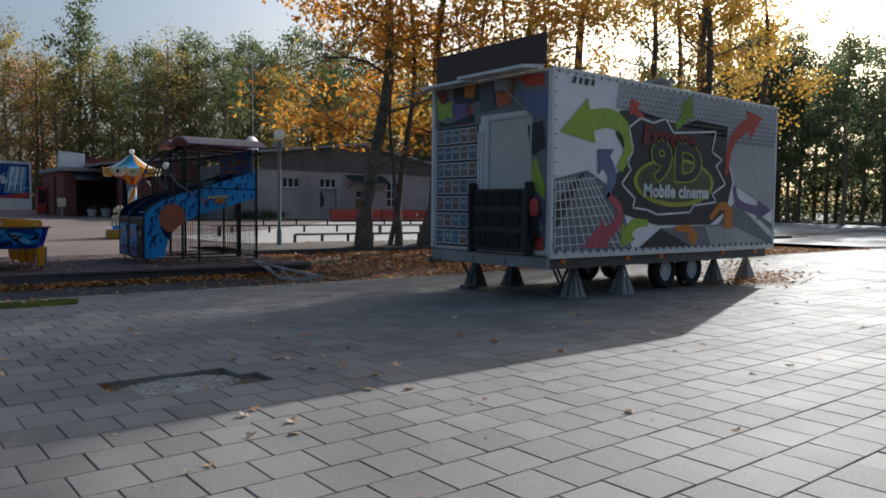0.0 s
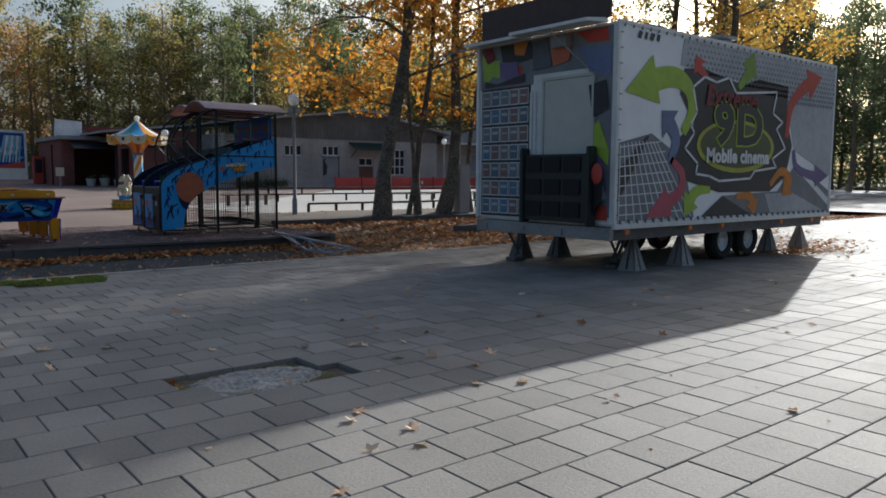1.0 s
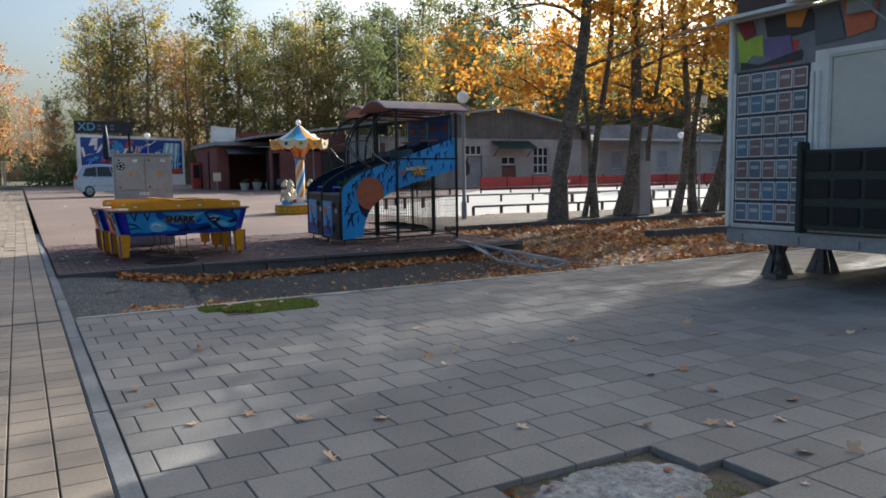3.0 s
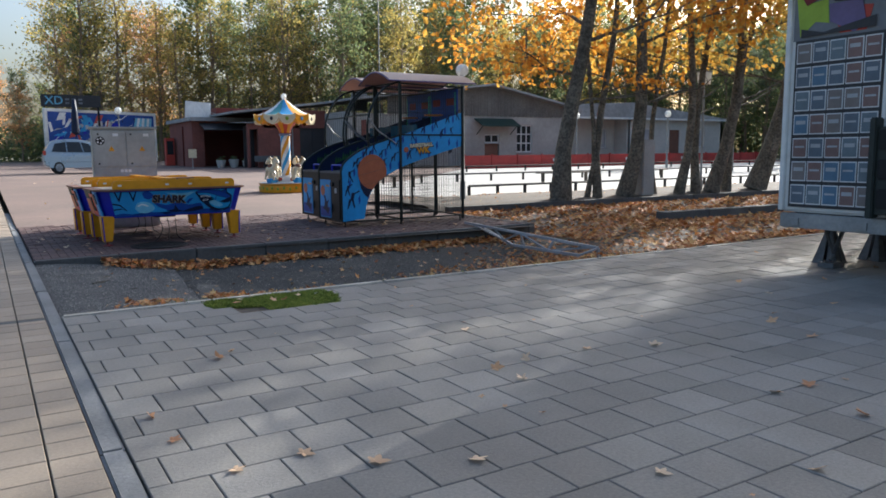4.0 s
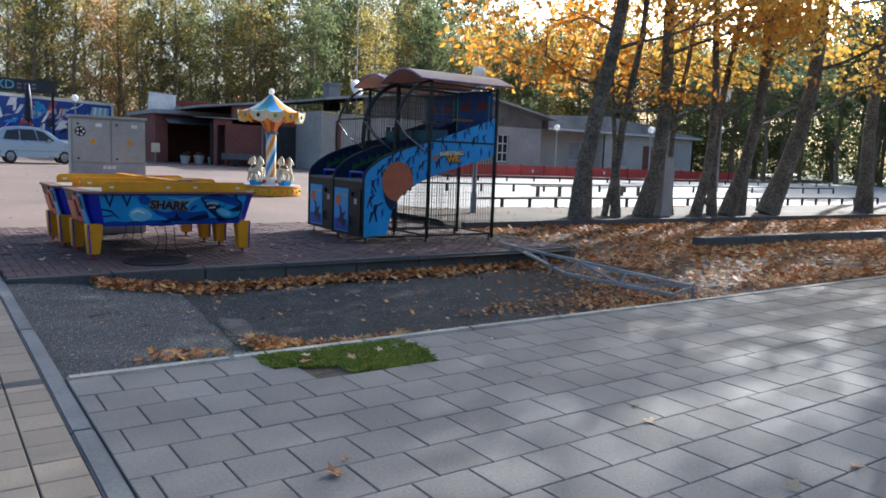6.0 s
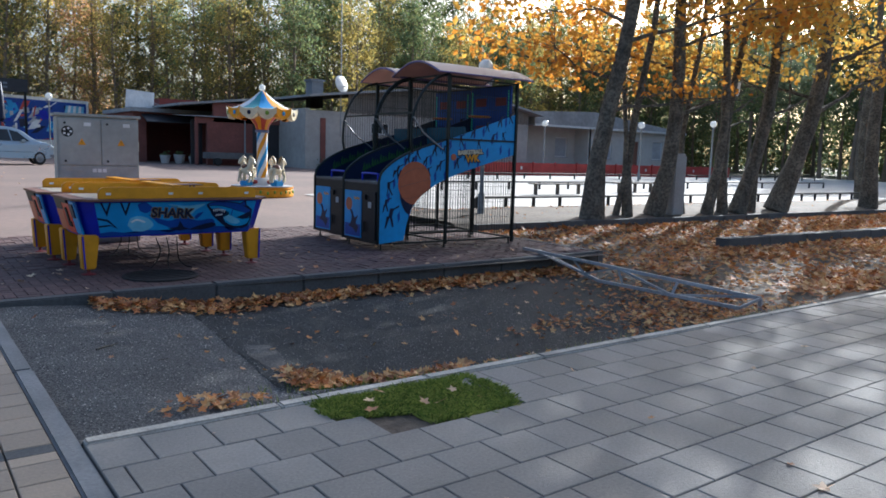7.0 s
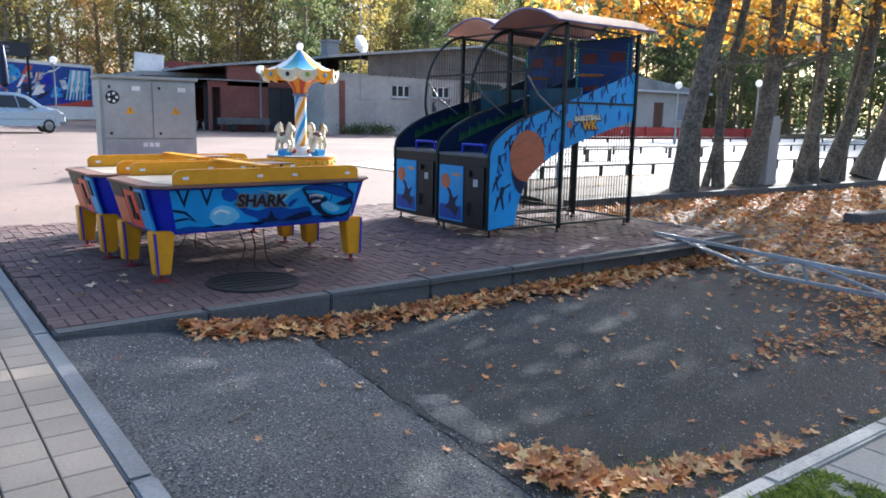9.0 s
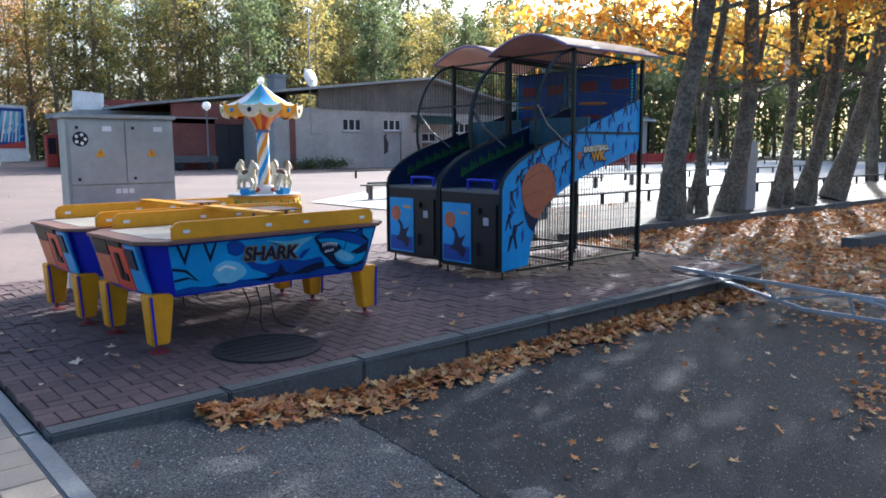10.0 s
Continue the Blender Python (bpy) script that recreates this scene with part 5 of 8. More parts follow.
    for y in (0.022, w - 0.03):
        for k in range(22):
            x = 0.32 + 0.05 * k
            prism(bm, [(x, top(x) - 0.2), (x + 0.05, top(x) - 0.2), (x + 0.03, top(x) - 0.06 - 0.05 * (k % 3)), (x + 0.01, top(x) - 0.12)], "y", y, y + 0.005)
    tagged(part("grass_print", bm, paint("dark_grass_print", (0.03, 0.1, 0.03)), g), kind="stuff")
    # cage: posts, hoops, rods, back board, roof
    for x, y, z0, z1 in ((1.18, 0.0, 0.05, 2.58), (1.18, w, 0.05, 2.58), (2.53, 0.0, 0.03, 2.55), (2.53, w, 0.03, 2.55)):
        bm = B()
        box(bm, x - 0.022, x + 0.022, y - 0.024, y + 0.02, z0, z1, 0.004)
        part("post", bm, M_darkgreen, g)
    for y in (0.0, w):
        bm = B()
        tube(bm, curve([(0.55, y, 1.42), (0.52, y, 1.62), (0.56, y, 1.98), (0.72, y, 2.3), (0.95, y, 2.5), (1.18, y, 2.58)], 4), 0.02, 6)
        part("hoop", bm, M_darkgreen, g, smooth=True)
        bm = B()
        tube(bm, [(0.54, y - 0.02, 1.92), (0.72, y - 0.02, 1.7), (1.08, y - 0.02, 1.47)], 0.013, 6)
        part("stay", bm, M_steel, g, "pale steel stay")
    rails = [((x0, y, z0), (x1, y, z1)) for y in (0.0, w) for x0, z0, x1, z1 in ((1.18, 1.63, 2.53, 1.63), (0.25, 0.1, 2.53, 0.1), (1.18, 2.55, 2.53, 2.52))]
    rails += [((x, 0, z), (x, w, z)) for x, z in ((2.53, 0.1), (2.53, 1.63), (2.53, 2.52), (1.18, 2.57), (1.18, 0.1), (0.56, 1.98), (1.18, 1.05))]
    for a, b in rails:
        bm = B()
        tube(bm, [a, b], 0.018, 4)
        part("cage_rail", bm, M_darkgreen, g)
    hoop_top = on_line([(0.52, 1.62), (0.56, 1.98), (0.72, 2.3), (0.95, 2.5), (1.18, 2.57), (2.53, 2.52)])
    for y in (0.0, w):
        bm = B()
        wires(bm, 0.52, 2.53, y, hoop_top, top, 0.046, (2.1, 2.3))
        tagged(part("upper_mesh", bm, M_darkgreen, g, "fine dark wire mesh"), kind="stuff")
        bm = B()
        wires(bm, 0.3, 2.53, y, low, lambda x: 0.1, 0.052, (0.2, 0.32, 0.44, 0.56, 0.68, 0.8, 0.92, 1.04))
        tagged(part("lower_mesh", bm, M_darkgreen, g, "fine dark wire mesh"), kind="stuff")
    bm = B()
    for i in range(1, 22):
        tube(bm, [(2.53, w * i / 22, 0.1), (2.53, w * i / 22, 1.45)], 0.0028, 4, False)
    tagged(part("back_mesh", bm, M_darkgreen, g), kind="stuff")
    bm = B()
    box(bm, 2.42, 2.45, 0.02, w - 0.02, 1.72, 2.5, 0.004)
    board = part("back_board", bm, P_deep, g, "blue back board with red patches")
    for y0b, z0b, dy, dz in ((0.12, 2.2, 0.26, 0.13), (0.62, 2.2, 0.26, 0.13), (0.16, 1.83, 0.2, 0.06), (0.56, 1.83, 0.3, 0.06)):
        bm = B()
        box(bm, 2.412, 2.42, y0b, y0b + dy, z0b, z0b + dz)
        part("red_patch", bm, P_foot, board)
    bm = B()
    tube(bm, [(2.2 + 0.17 * math.cos(a), w / 2 + 0.17 * math.sin(a), 2.02) for a in [2 * math.pi * k / 18 for k in range(19)]], 0.012, 6)
    part("basket_rim", bm, P_orange, board)
    for yb in (0.06, w - 0.06):
        bm = B()
        for k in range(16):
            box(bm, 2.404, 2.412, yb - 0.007, yb + 0.007, 1.78 + 0.042 * k, 1.8 + 0.042 * k)
        tagged(part("led_strip", bm, M_led, board, "lit strip of small green lamps"), kind="stuff")
    bm = B()
    box(bm, 1.5, 1.56, 0.04, w - 0.04, 1.5, 1.82, 0.01)
    part("inner_screen", bm, material("tinted_screen", (0.02, 0.09, 0.14), rough=0.15, fine=3, bump=0.0), g)
    bm = B()
    n = 12
    arc = [(-0.12 + (w + 0.24) * k / n, 2.58 + 0.19 * math.sin(math.pi * k / n)) for k in range(n + 1)]
    vs = [[bm.verts.new((x, y, z + dz)) for y, z in arc] for x in (0.92, 2.76) for dz in (0.0, 0.02)]
    for k in range(n):
        for a, b in ((0, 2), (1, 3), (0, 1), (2, 3)):
            bm.faces.new((vs[a][k], vs[a][k + 1], vs[b][k + 1], vs[b][k]))
    bmesh.ops.recalc_face_normals(bm, faces=bm.faces[:])
    roof = part("roof", bm, M_canopy, g, "faded brown vaulted plastic roof", smooth=True)
    bm = B()
    for x in (0.92, 2.76):
        tube(bm, [(x, -0.12 + (w + 0.24) * k / n, 2.58 + 0.19 * math.sin(math.pi * k / n)) for k in range(n + 1)], 0.013, 6)
    for y in (-0.12, w + 0.12):
        tube(bm, [(0.92, y, 2.585), (2.76, y, 2.585)], 0.013, 6)
    part("roof_edge", bm, P_purple, roof, "dull violet roof edge")
    for x, y in ((0.08, 0.06), (0.08, w - 0.06), (1.18, 0.02), (1.18, w - 0.02), (2.48, 0.02), (2.48, w - 0.02)):
        bm = B()
        lathe(bm, [(0.0, 0.0), (0.03, 0.0), (0.03, 0.012), (0.012, 0.02), (0.012, 0.1), (0.0, 0.1)], 10)
        foot = part("foot", bm, M_black, g)
        foot.location = (x, y, 0)
    return g


basketball_machine(16.33, True)
basketball_machine(17.53, False, 0.13)

# ---- air hockey tables ----


def outline_ring(x0, x1, y0, y1, cut):
    return [(x0 + cut, y0), (x1 - cut, y0), (x1, y0 + cut), (x1, y1 - cut), (x1 - cut, y1), (x0 + cut, y1), (x0, y1 - cut), (x0, y0 + cut)]


def hockey_table(m):
    """Tapered printed body on yellow legs, long boards on its sides; 2.2 long, 1.15 wide, the near long side at y = 0."""
    t = thing("air_hockey_table", "blue air hockey table printed with sharks, on yellow legs", "game table", m, "air hockey tables")
    L, Wd = 2.13, 1.16
    bm = B()
    low = [bm.verts.new((x, y, 0.4)) for x, y in outline_ring(0.1, L - 0.1, 0.08, Wd - 0.08, 0.13)]
    high = [bm.verts.new((x, y, 0.79)) for x, y in outline_ring(0.0, L, 0.0, Wd, 0.15)]
    bm.faces.new(low[::-1]), bm.faces.new(high)
    for i in range(8):
        bm.faces.new((low[i], low[(i + 1) % 8], high[(i + 1) % 8], high[i]))
    body = part("body", bm, P_cobalt, t, "cobalt blue laminate body")

    def on_flank(u, v, off):
        """A place on the near printed flank: u along, v up from 0 to 1."""
        return Vector((0.23 - 0.08 * v + u * (L - 0.46 + 0.16 * v), 0.08 - 0.08 * v - off, 0.4 + 0.39 * v))

    def print_flank(name, pts, mat, off, label=""):
        bm = B()
        f = [bm.verts.new(on_flank(u, v, off)) for u, v in pts]
        k = [bm.verts.new(on_flank(u, v, off - 0.002)) for u, v in pts]
        bm.faces.new(f), bm.faces.new(k[::-1])
        for i in range(len(pts)):
            j = (i + 1) % len(pts)
            bm.faces.new((f[i], k[i], k[j], f[j]))
        bmesh.ops.triangulate(bm, faces=[q for q in bm.faces if len(q.verts) > 4])
        bmesh.ops.recalc_face_normals(bm, faces=bm.faces[:])
        return part(name, bm, mat, body, label)

    print_flank("flank_print", [(0.0, 0.04), (1.0, 0.04), (1.0, 0.96), (0.0, 0.96)], P_sky, 0.003, "bright blue underwater print")
    wave = [(0.0, 0.04)] + [(i / 14, 0.13 + 0.06 * math.sin(1.9 * i) + 0.03 * math.sin(4.1 * i)) for i in range(15)] + [(1.0, 0.04)]
    print_flank("wave_print", wave, P_deep, 0.0045)
    print_flank("deep_water", curve([(0.3, 0.62), (0.42, 0.42), (0.52, 0.5), (0.62, 0.4), (0.72, 0.44), (0.74, 0.2), (0.66, 0.08), (0.5, 0.12), (0.36, 0.36)], 3), P_deep, 0.006)
    print_flank("bubble_patch", curve([(0.17, 0.32), (0.19, 0.5), (0.24, 0.58), (0.3, 0.5), (0.33, 0.3), (0.27, 0.14), (0.2, 0.16)], 3), P_aqua, 0.006)
    print_flank("light_patch", curve([(0.42, 0.9), (0.55, 0.84), (0.66, 0.9), (0.6, 0.72), (0.57, 0.6), (0.5, 0.8)], 3), P_aqua, 0.0045)
    print_flank("dark_bubble", curve([(0.24, 0.9), (0.28, 0.98), (0.33, 0.8), (0.29, 0.66), (0.25, 0.72)], 3), P_deep, 0.0075)
    print_flank("pale_swirl", curve([(0.19, 0.42), (0.23, 0.5), (0.28, 0.42), (0.27, 0.39), (0.23, 0.45), (0.2, 0.39)], 3), P_white, 0.0085)
    shark = [(0.665, 0.85), (0.68, 0.92), (0.74, 0.965), (0.84, 0.94), (0.9, 0.88), (0.985, 0.7), (0.985, 0.18), (0.9, 0.13), (0.82, 0.19), (0.76, 0.38), (0.715, 0.54), (0.7, 0.66), (0.68, 0.76)]
    print_flank("shark_outline", curve(shark, 2), P_navy, 0.0075, "printed shark")
    print_flank("shark_back", curve([(0.675, 0.85), (0.69, 0.905), (0.74, 0.94), (0.83, 0.915), (0.89, 0.86), (0.975, 0.67), (0.975, 0.54), (0.88, 0.68), (0.78, 0.82), (0.72, 0.84)], 2), P_deep, 0.009)
    print_flank("shark_belly", curve([(0.685, 0.82), (0.72, 0.825), (0.78, 0.8), (0.88, 0.66), (0.975, 0.52), (0.975, 0.26), (0.91, 0.19), (0.85, 0.24), (0.8, 0.4), (0.83, 0.56), (0.81, 0.66), (0.75, 0.75), (0.705, 0.74)], 2), P_cyan, 0.0095)
    print_flank("pale_belly", curve([(0.79, 0.46), (0.83, 0.54), (0.87, 0.46), (0.92, 0.34), (0.9, 0.26), (0.85, 0.29)], 2), P_aqua, 0.0102)
    print_flank("shark_jaw", curve([(0.705, 0.68), (0.73, 0.745), (0.79, 0.7), (0.812, 0.6), (0.79, 0.52), (0.74, 0.5), (0.715, 0.56)], 2), P_navy, 0.0115)
    for i in range(7):
        u, v = 0.712 + 0.0125 * i, 0.72 + 0.008 * min(i, 2) - 0.012 * max(0, i - 3)
        print_flank("tooth", [(u, v), (u + 0.011, v), (u + 0.007, v - 0.085)], P_white, 0.0128)
    for i in range(4):
        u, v = 0.735 + 0.0125 * i, 0.52 + 0.006 * i
        print_flank("tooth", [(u, v), (u + 0.011, v + 0.006), (u + 0.005, v + 0.07)], P_white, 0.0128)
    print_flank("gill_line", [(0.845, 0.7), (0.852, 0.7), (0.848, 0.52), (0.84, 0.52)], P_deep, 0.0108)
    print_flank("shark_fin", [(0.88, 0.86), (0.925, 1.0), (0.945, 0.76)], P_navy, 0.0075)
    print_flank("fin_middle", [(0.893, 0.86), (0.92, 0.95), (0.934, 0.8)], P_deep, 0.009)
    print_flank("side_fin", [(0.885, 0.46), (0.985, 0.66), (0.975, 0.42), (0.93, 0.4)], P_navy, 0.0115)
    print_flank("dark_fish", curve([(0.42, 0.2), (0.49, 0.24), (0.5, 0.42), (0.53, 0.22), (0.57, 0.16), (0.5, 0.12)], 2), P_navy, 0.0075)
    print_flank("dark_fish", curve([(0.56, 0.13), (0.63, 0.25), (0.72, 0.33), (0.75, 0.22), (0.66, 0.12)], 2), P_navy, 0.0075)
    print_flank("small_fish", [(0.595, 0.5), (0.615, 0.62), (0.655, 0.66), (0.635, 0.55), (0.61, 0.44)], P_deep, 0.0075)
    print_flank("fin_outline", [(0.0, 0.28), (0.0, 0.56), (0.06, 0.5), (0.11, 0.24), (0.07, 0.32)], P_navy, 0.006)
    print_flank("fin_print", [(0.0, 0.33), (0.0, 0.5), (0.05, 0.45), (0.09, 0.3), (0.06, 0.36)], P_sky, 0.0075)
    for u in (0.03, 0.14):
        print_flank("fang_print", [(u, 0.96), (u + 0.026, 0.58), (u + 0.06, 0.96), (u + 0.05, 0.96), (u + 0.026, 0.72), (u + 0.012, 0.96)], P_navy, 0.006)
    tilt = Matrix.Rotation(math.atan2(0.08, 0.39), 4, "X")
    for mat, off, bold in ((P_lettering, 0.0085, 0.012), (P_navy, 0.0105, 0.004)):
        p = on_flank(0.45, 0.63, off)
        letters("shark_letters", "SHARK", 0.15, Matrix.Translation(p) @ Matrix.Rotation(radians(90), 4, "X") @ tilt @ Matrix.Rotation(radians(-3), 4, "Z"), mat, body, "dark lettering with a dull gold edge" if mat is P_navy else "", bold=bold)
    # short end: red and black puck return, orange strip
    bm = B()
    prism(bm, [(0.16, 0.42), (1.0, 0.42), (1.06, 0.78), (0.1, 0.78)], "x", -0.012, 0.0)
    for v in bm.verts:
        v.co.x += 0.1 - 0.1 * (v.co.z - 0.4) / 0.39 + (-0.002)
    endp = part("end_print", bm, P_deep, t, "printed end of the table")
    for name, y0, y1, z0, z1, mat in (("cyan_print", 0.14, 0.37, 0.43, 0.78, P_sky), ("dark_print", 0.2, 0.34, 0.6, 0.75, P_navy), ("red_box", 0.385, 0.68, 0.42, 0.77, P_scarlet), ("puck_slot", 0.5, 0.58, 0.5, 0.7, M_black), ("puck_tray", 0.44, 0.58, 0.49, 0.55, M_black),
                                      ("orange_panel", 0.7, 1.0, 0.43, 0.66, P_pinkish), ("goal_mouth", 0.7, 0.99, 0.665, 0.785, M_black), ("goal_slot", 0.4, 0.66, 0.745, 0.79, M_black)):
        bm = B()
        box(bm, 0.0, 0.02, y0, y1, z0, z1, 0.006)
        for v in bm.verts:
            v.co.x += 0.075 - 0.1 * (v.co.z - 0.4) / 0.39 - (0.012 if name in ("puck_slot", "puck_tray", "goal_slot", "dark_print") else 0)
        part(name, bm, mat, endp)
    # top with worn brown edge and pale playing field
    bm = B()
    prism(bm, outline_ring(-0.04, L + 0.04, -0.04, Wd + 0.04, 0.17), "z", 0.79, 0.815, 0.006)
    rim = part("top_rim", bm, P_wood, t, "worn brown wooden rim")
    bm = B()
    prism(bm, outline_ring(0.12, L - 0.12, 0.11, Wd - 0.11, 0.06), "z", 0.815, 0.819)
    part("playfield", bm, P_table, rim)
    for y in (0.02, Wd - 0.06):
        bm = B()
        prism(bm, [(0.2, 0.815), (0.2, 0.9)] + curve([(0.2, 0.9), (0.24, 0.935), (0.32, 0.94)], 3)[1:] + curve([(L - 0.27, 0.94), (L - 0.19, 0.935), (L - 0.15, 0.9)], 3) + [(L - 0.15, 0.815)], "y", y, y + 0.045, 0.006)
        rail = part("side_board", bm, P_yellow, t, "warm yellow side board")
        for x in (0.3, 0.96, 1.3, 1.86):
            bm = B()
            box(bm, x - 0.025, x + 0.025, y - 0.003, y + 0.0, 0.858, 0.882)
            part("board_label", bm, P_white, rail)
    bm = B()
    box(bm, 0.98, 1.1, 0.03, Wd - 0.03, 0.945, 0.962, 0.004)
    part("score_bridge", bm, P_yellow, t)
    bm = B()
    box(bm, 1.15, 1.45, 0.3, 0.52, 0.945, 0.955, 0.003)
    box(bm, 1.2, 1.55, 0.7, 0.9, 0.93, 0.94, 0.003)
    for x, y in ((1.2, 0.35), (1.4, 0.47), (1.25, 0.75), (1.5, 0.85)):
        box(bm, x - 0.01, x + 0.01, y - 0.01, y + 0.01, 0.82, 0.94)
    part("deck_board", bm, P_wood, t, "thin brown board laid across")
    for x, y in ((0.13, 0.17), (L - 0.15, 0.17), (0.13, Wd - 0.17), (L - 0.15, Wd - 0.17)):
        sx, sy = (-1 if x < 1 else 1), (-1 if y < 0.5 else 1)
        bm = B()
        ring = lambda s, z, k: [bm.verts.new((x + sx * k + a * s, y + sy * k * 0.4 + b * s, z)) for a, b in ((-1, -0.8), (1, -0.8), (1, 0.8), (-1, 0.8))]
        a, b = ring(0.066, 0.06, 0.012), ring(0.095, 0.43, 0.0)
        bm.faces.new(a[::-1]), bm.faces.new(b)
        for i in range(4):
            bm.faces.new((a[i], a[(i + 1) % 4], b[(i + 1) % 4], b[i]))
        bmesh.ops.bevel(bm, geom=bm.edges[:], offset=0.01, segments=2, affect="EDGES")
        leg = part("leg", bm, P_yellow, t)
        bm = B()
        prism(bm, [(x - 0.066, 0.07), (x - 0.052, 0.07), (x - 0.07, 0.42), (x - 0.086, 0.42)] if sx < 0 else [(x + 0.064, 0.07), (x + 0.078, 0.07), (x + 0.092, 0.42), (x + 0.076, 0.42)], "y", y - 0.082, y - 0.07)
        part("leg_stripe", bm, P_cobalt, leg, "blue stripe")
        bm = B()
        lathe(bm, [(0.0, 0.0), (0.075, 0.0), (0.075, 0.008), (0.02, 0.02), (0.015, 0.065), (0.0, 0.065)], 16)
        foot = part("foot", bm, P_foot, leg, "red adjustable foot")
        foot.location = (x + sx * 0.01, y, 0)
    bm = B()
    box(bm, 0.85, 1.2, 0.45, 0.72, 0.35, 0.41, 0.02)
    part("blower_box", bm, M_black, t)
    for k in range(3):
        bm = B()
        c = [(0.9 + 0.12 * k, 0.35, 0.34), (0.93 + 0.1 * k, 0.3, 0.2), (0.88 + 0.13 * k, 0.28, 0.08), (0.8 + 0.2 * k, 0.24, 0.012), (0.72 + 0.25 * k, 0.1, 0.01)]
        tube(bm, curve(c, 5), 0.006, 5)
        part("cable", bm, M_black, t, "loose black cable")
    return t


table = hockey_table(pose(0.98, 15.78, 0.03, 0, 0, 3.0))
copy_thing(table, pose(0.86, 17.1, 0.03, 0, 0, 2.0))

# ---- electric cabinet ----
cab = thing("electric_cabinet", "light grey two-door electric cabinet with warning triangles", "cabinet", pose(1.3, 18.8, 0.03, 0, 0, -3))
bm = B()
box(bm, 0, 1.06, 0, 0.36, 0.0, 1.77, 0.012)
box(bm, -0.03, 1.09, -0.03, 0.39, 1.77, 1.81, 0.008)
part("body", bm, P_cabinet, cab)
for x0, x1, z0, z1 in ((0.025, 0.555, 1.1, 1.74), (0.565, 1.035, 1.1, 1.74), (0.025, 1.035, 0.04, 1.09)):
    bm = B()
    box(bm, x0, x1, -0.014, 0.0, z0, z1, 0.004)
    leaf = part("door" if z0 > 0.5 else "lower_panel", bm, P_cabinet, cab)
    if z0 > 0.5:
        bm = B()
        cx = (x0 + x1) / 2 + 0.02
        prism(bm, [(cx - 0.05, 1.38), (cx + 0.05, 1.38), (cx, 1.47)], "y", -0.018, -0.014)
        tri = part("warning_triangle", bm, P_yellow, leaf, "yellow warning triangle")
        bm = B()
        prism(bm, [(cx - 0.006, 1.395), (cx + 0.008, 1.415), (cx, 1.42), (cx + 0.004, 1.45), (cx - 0.008, 1.425), (cx, 1.42)], "y", -0.0195, -0.018)
        part("bolt_sign", bm, M_black, tri)
        for z in (1.14, 1.66):
            bm = B()
            box(bm, x0 + 0.06, x0 + 0.09, -0.022, -0.014, z, z + 0.03, 0.004)
            part("lock", bm, M_black, leaf)
        if x0 < 0.3:
            bm = B()
            lathe(bm, [(0.0, 0.0), (0.075, 0.0), (0.075, 0.003), (0.0, 0.003)], 24)
            s = part("round_sticker", bm, M_black, leaf, "dark round sticker with pale spokes")
            s.matrix_basis = pose(0.13, -0.014, 1.56, 90, 0, 0)
            bm = B()
            for k in range(5):
                a = 2 * math.pi * k / 5
                prism(bm, [(0.045 * math.cos(a) + 0.02 * math.cos(a + d), 0.045 * math.sin(a) + 0.02 * math.sin(a + d)) for d in (0, 1.6, 3.1, 4.7)], "z", 0.003, 0.0045)
            part("sticker_spokes", bm, P_white, s)
        bm = B()
        box(bm, cx + 0.03, cx + 0.12, -0.0165, -0.014, 1.64, 1.69)
        part("label", bm, P_white, leaf)
    else:
        bm = B()
        for i in range(3):
            box(bm, 0.44 + 0.065 * i, 0.49 + 0.065 * i, -0.0165, -0.014, 1.0, 1.05)
        part("plate_bars", bm, P_white, leaf, "white plate")

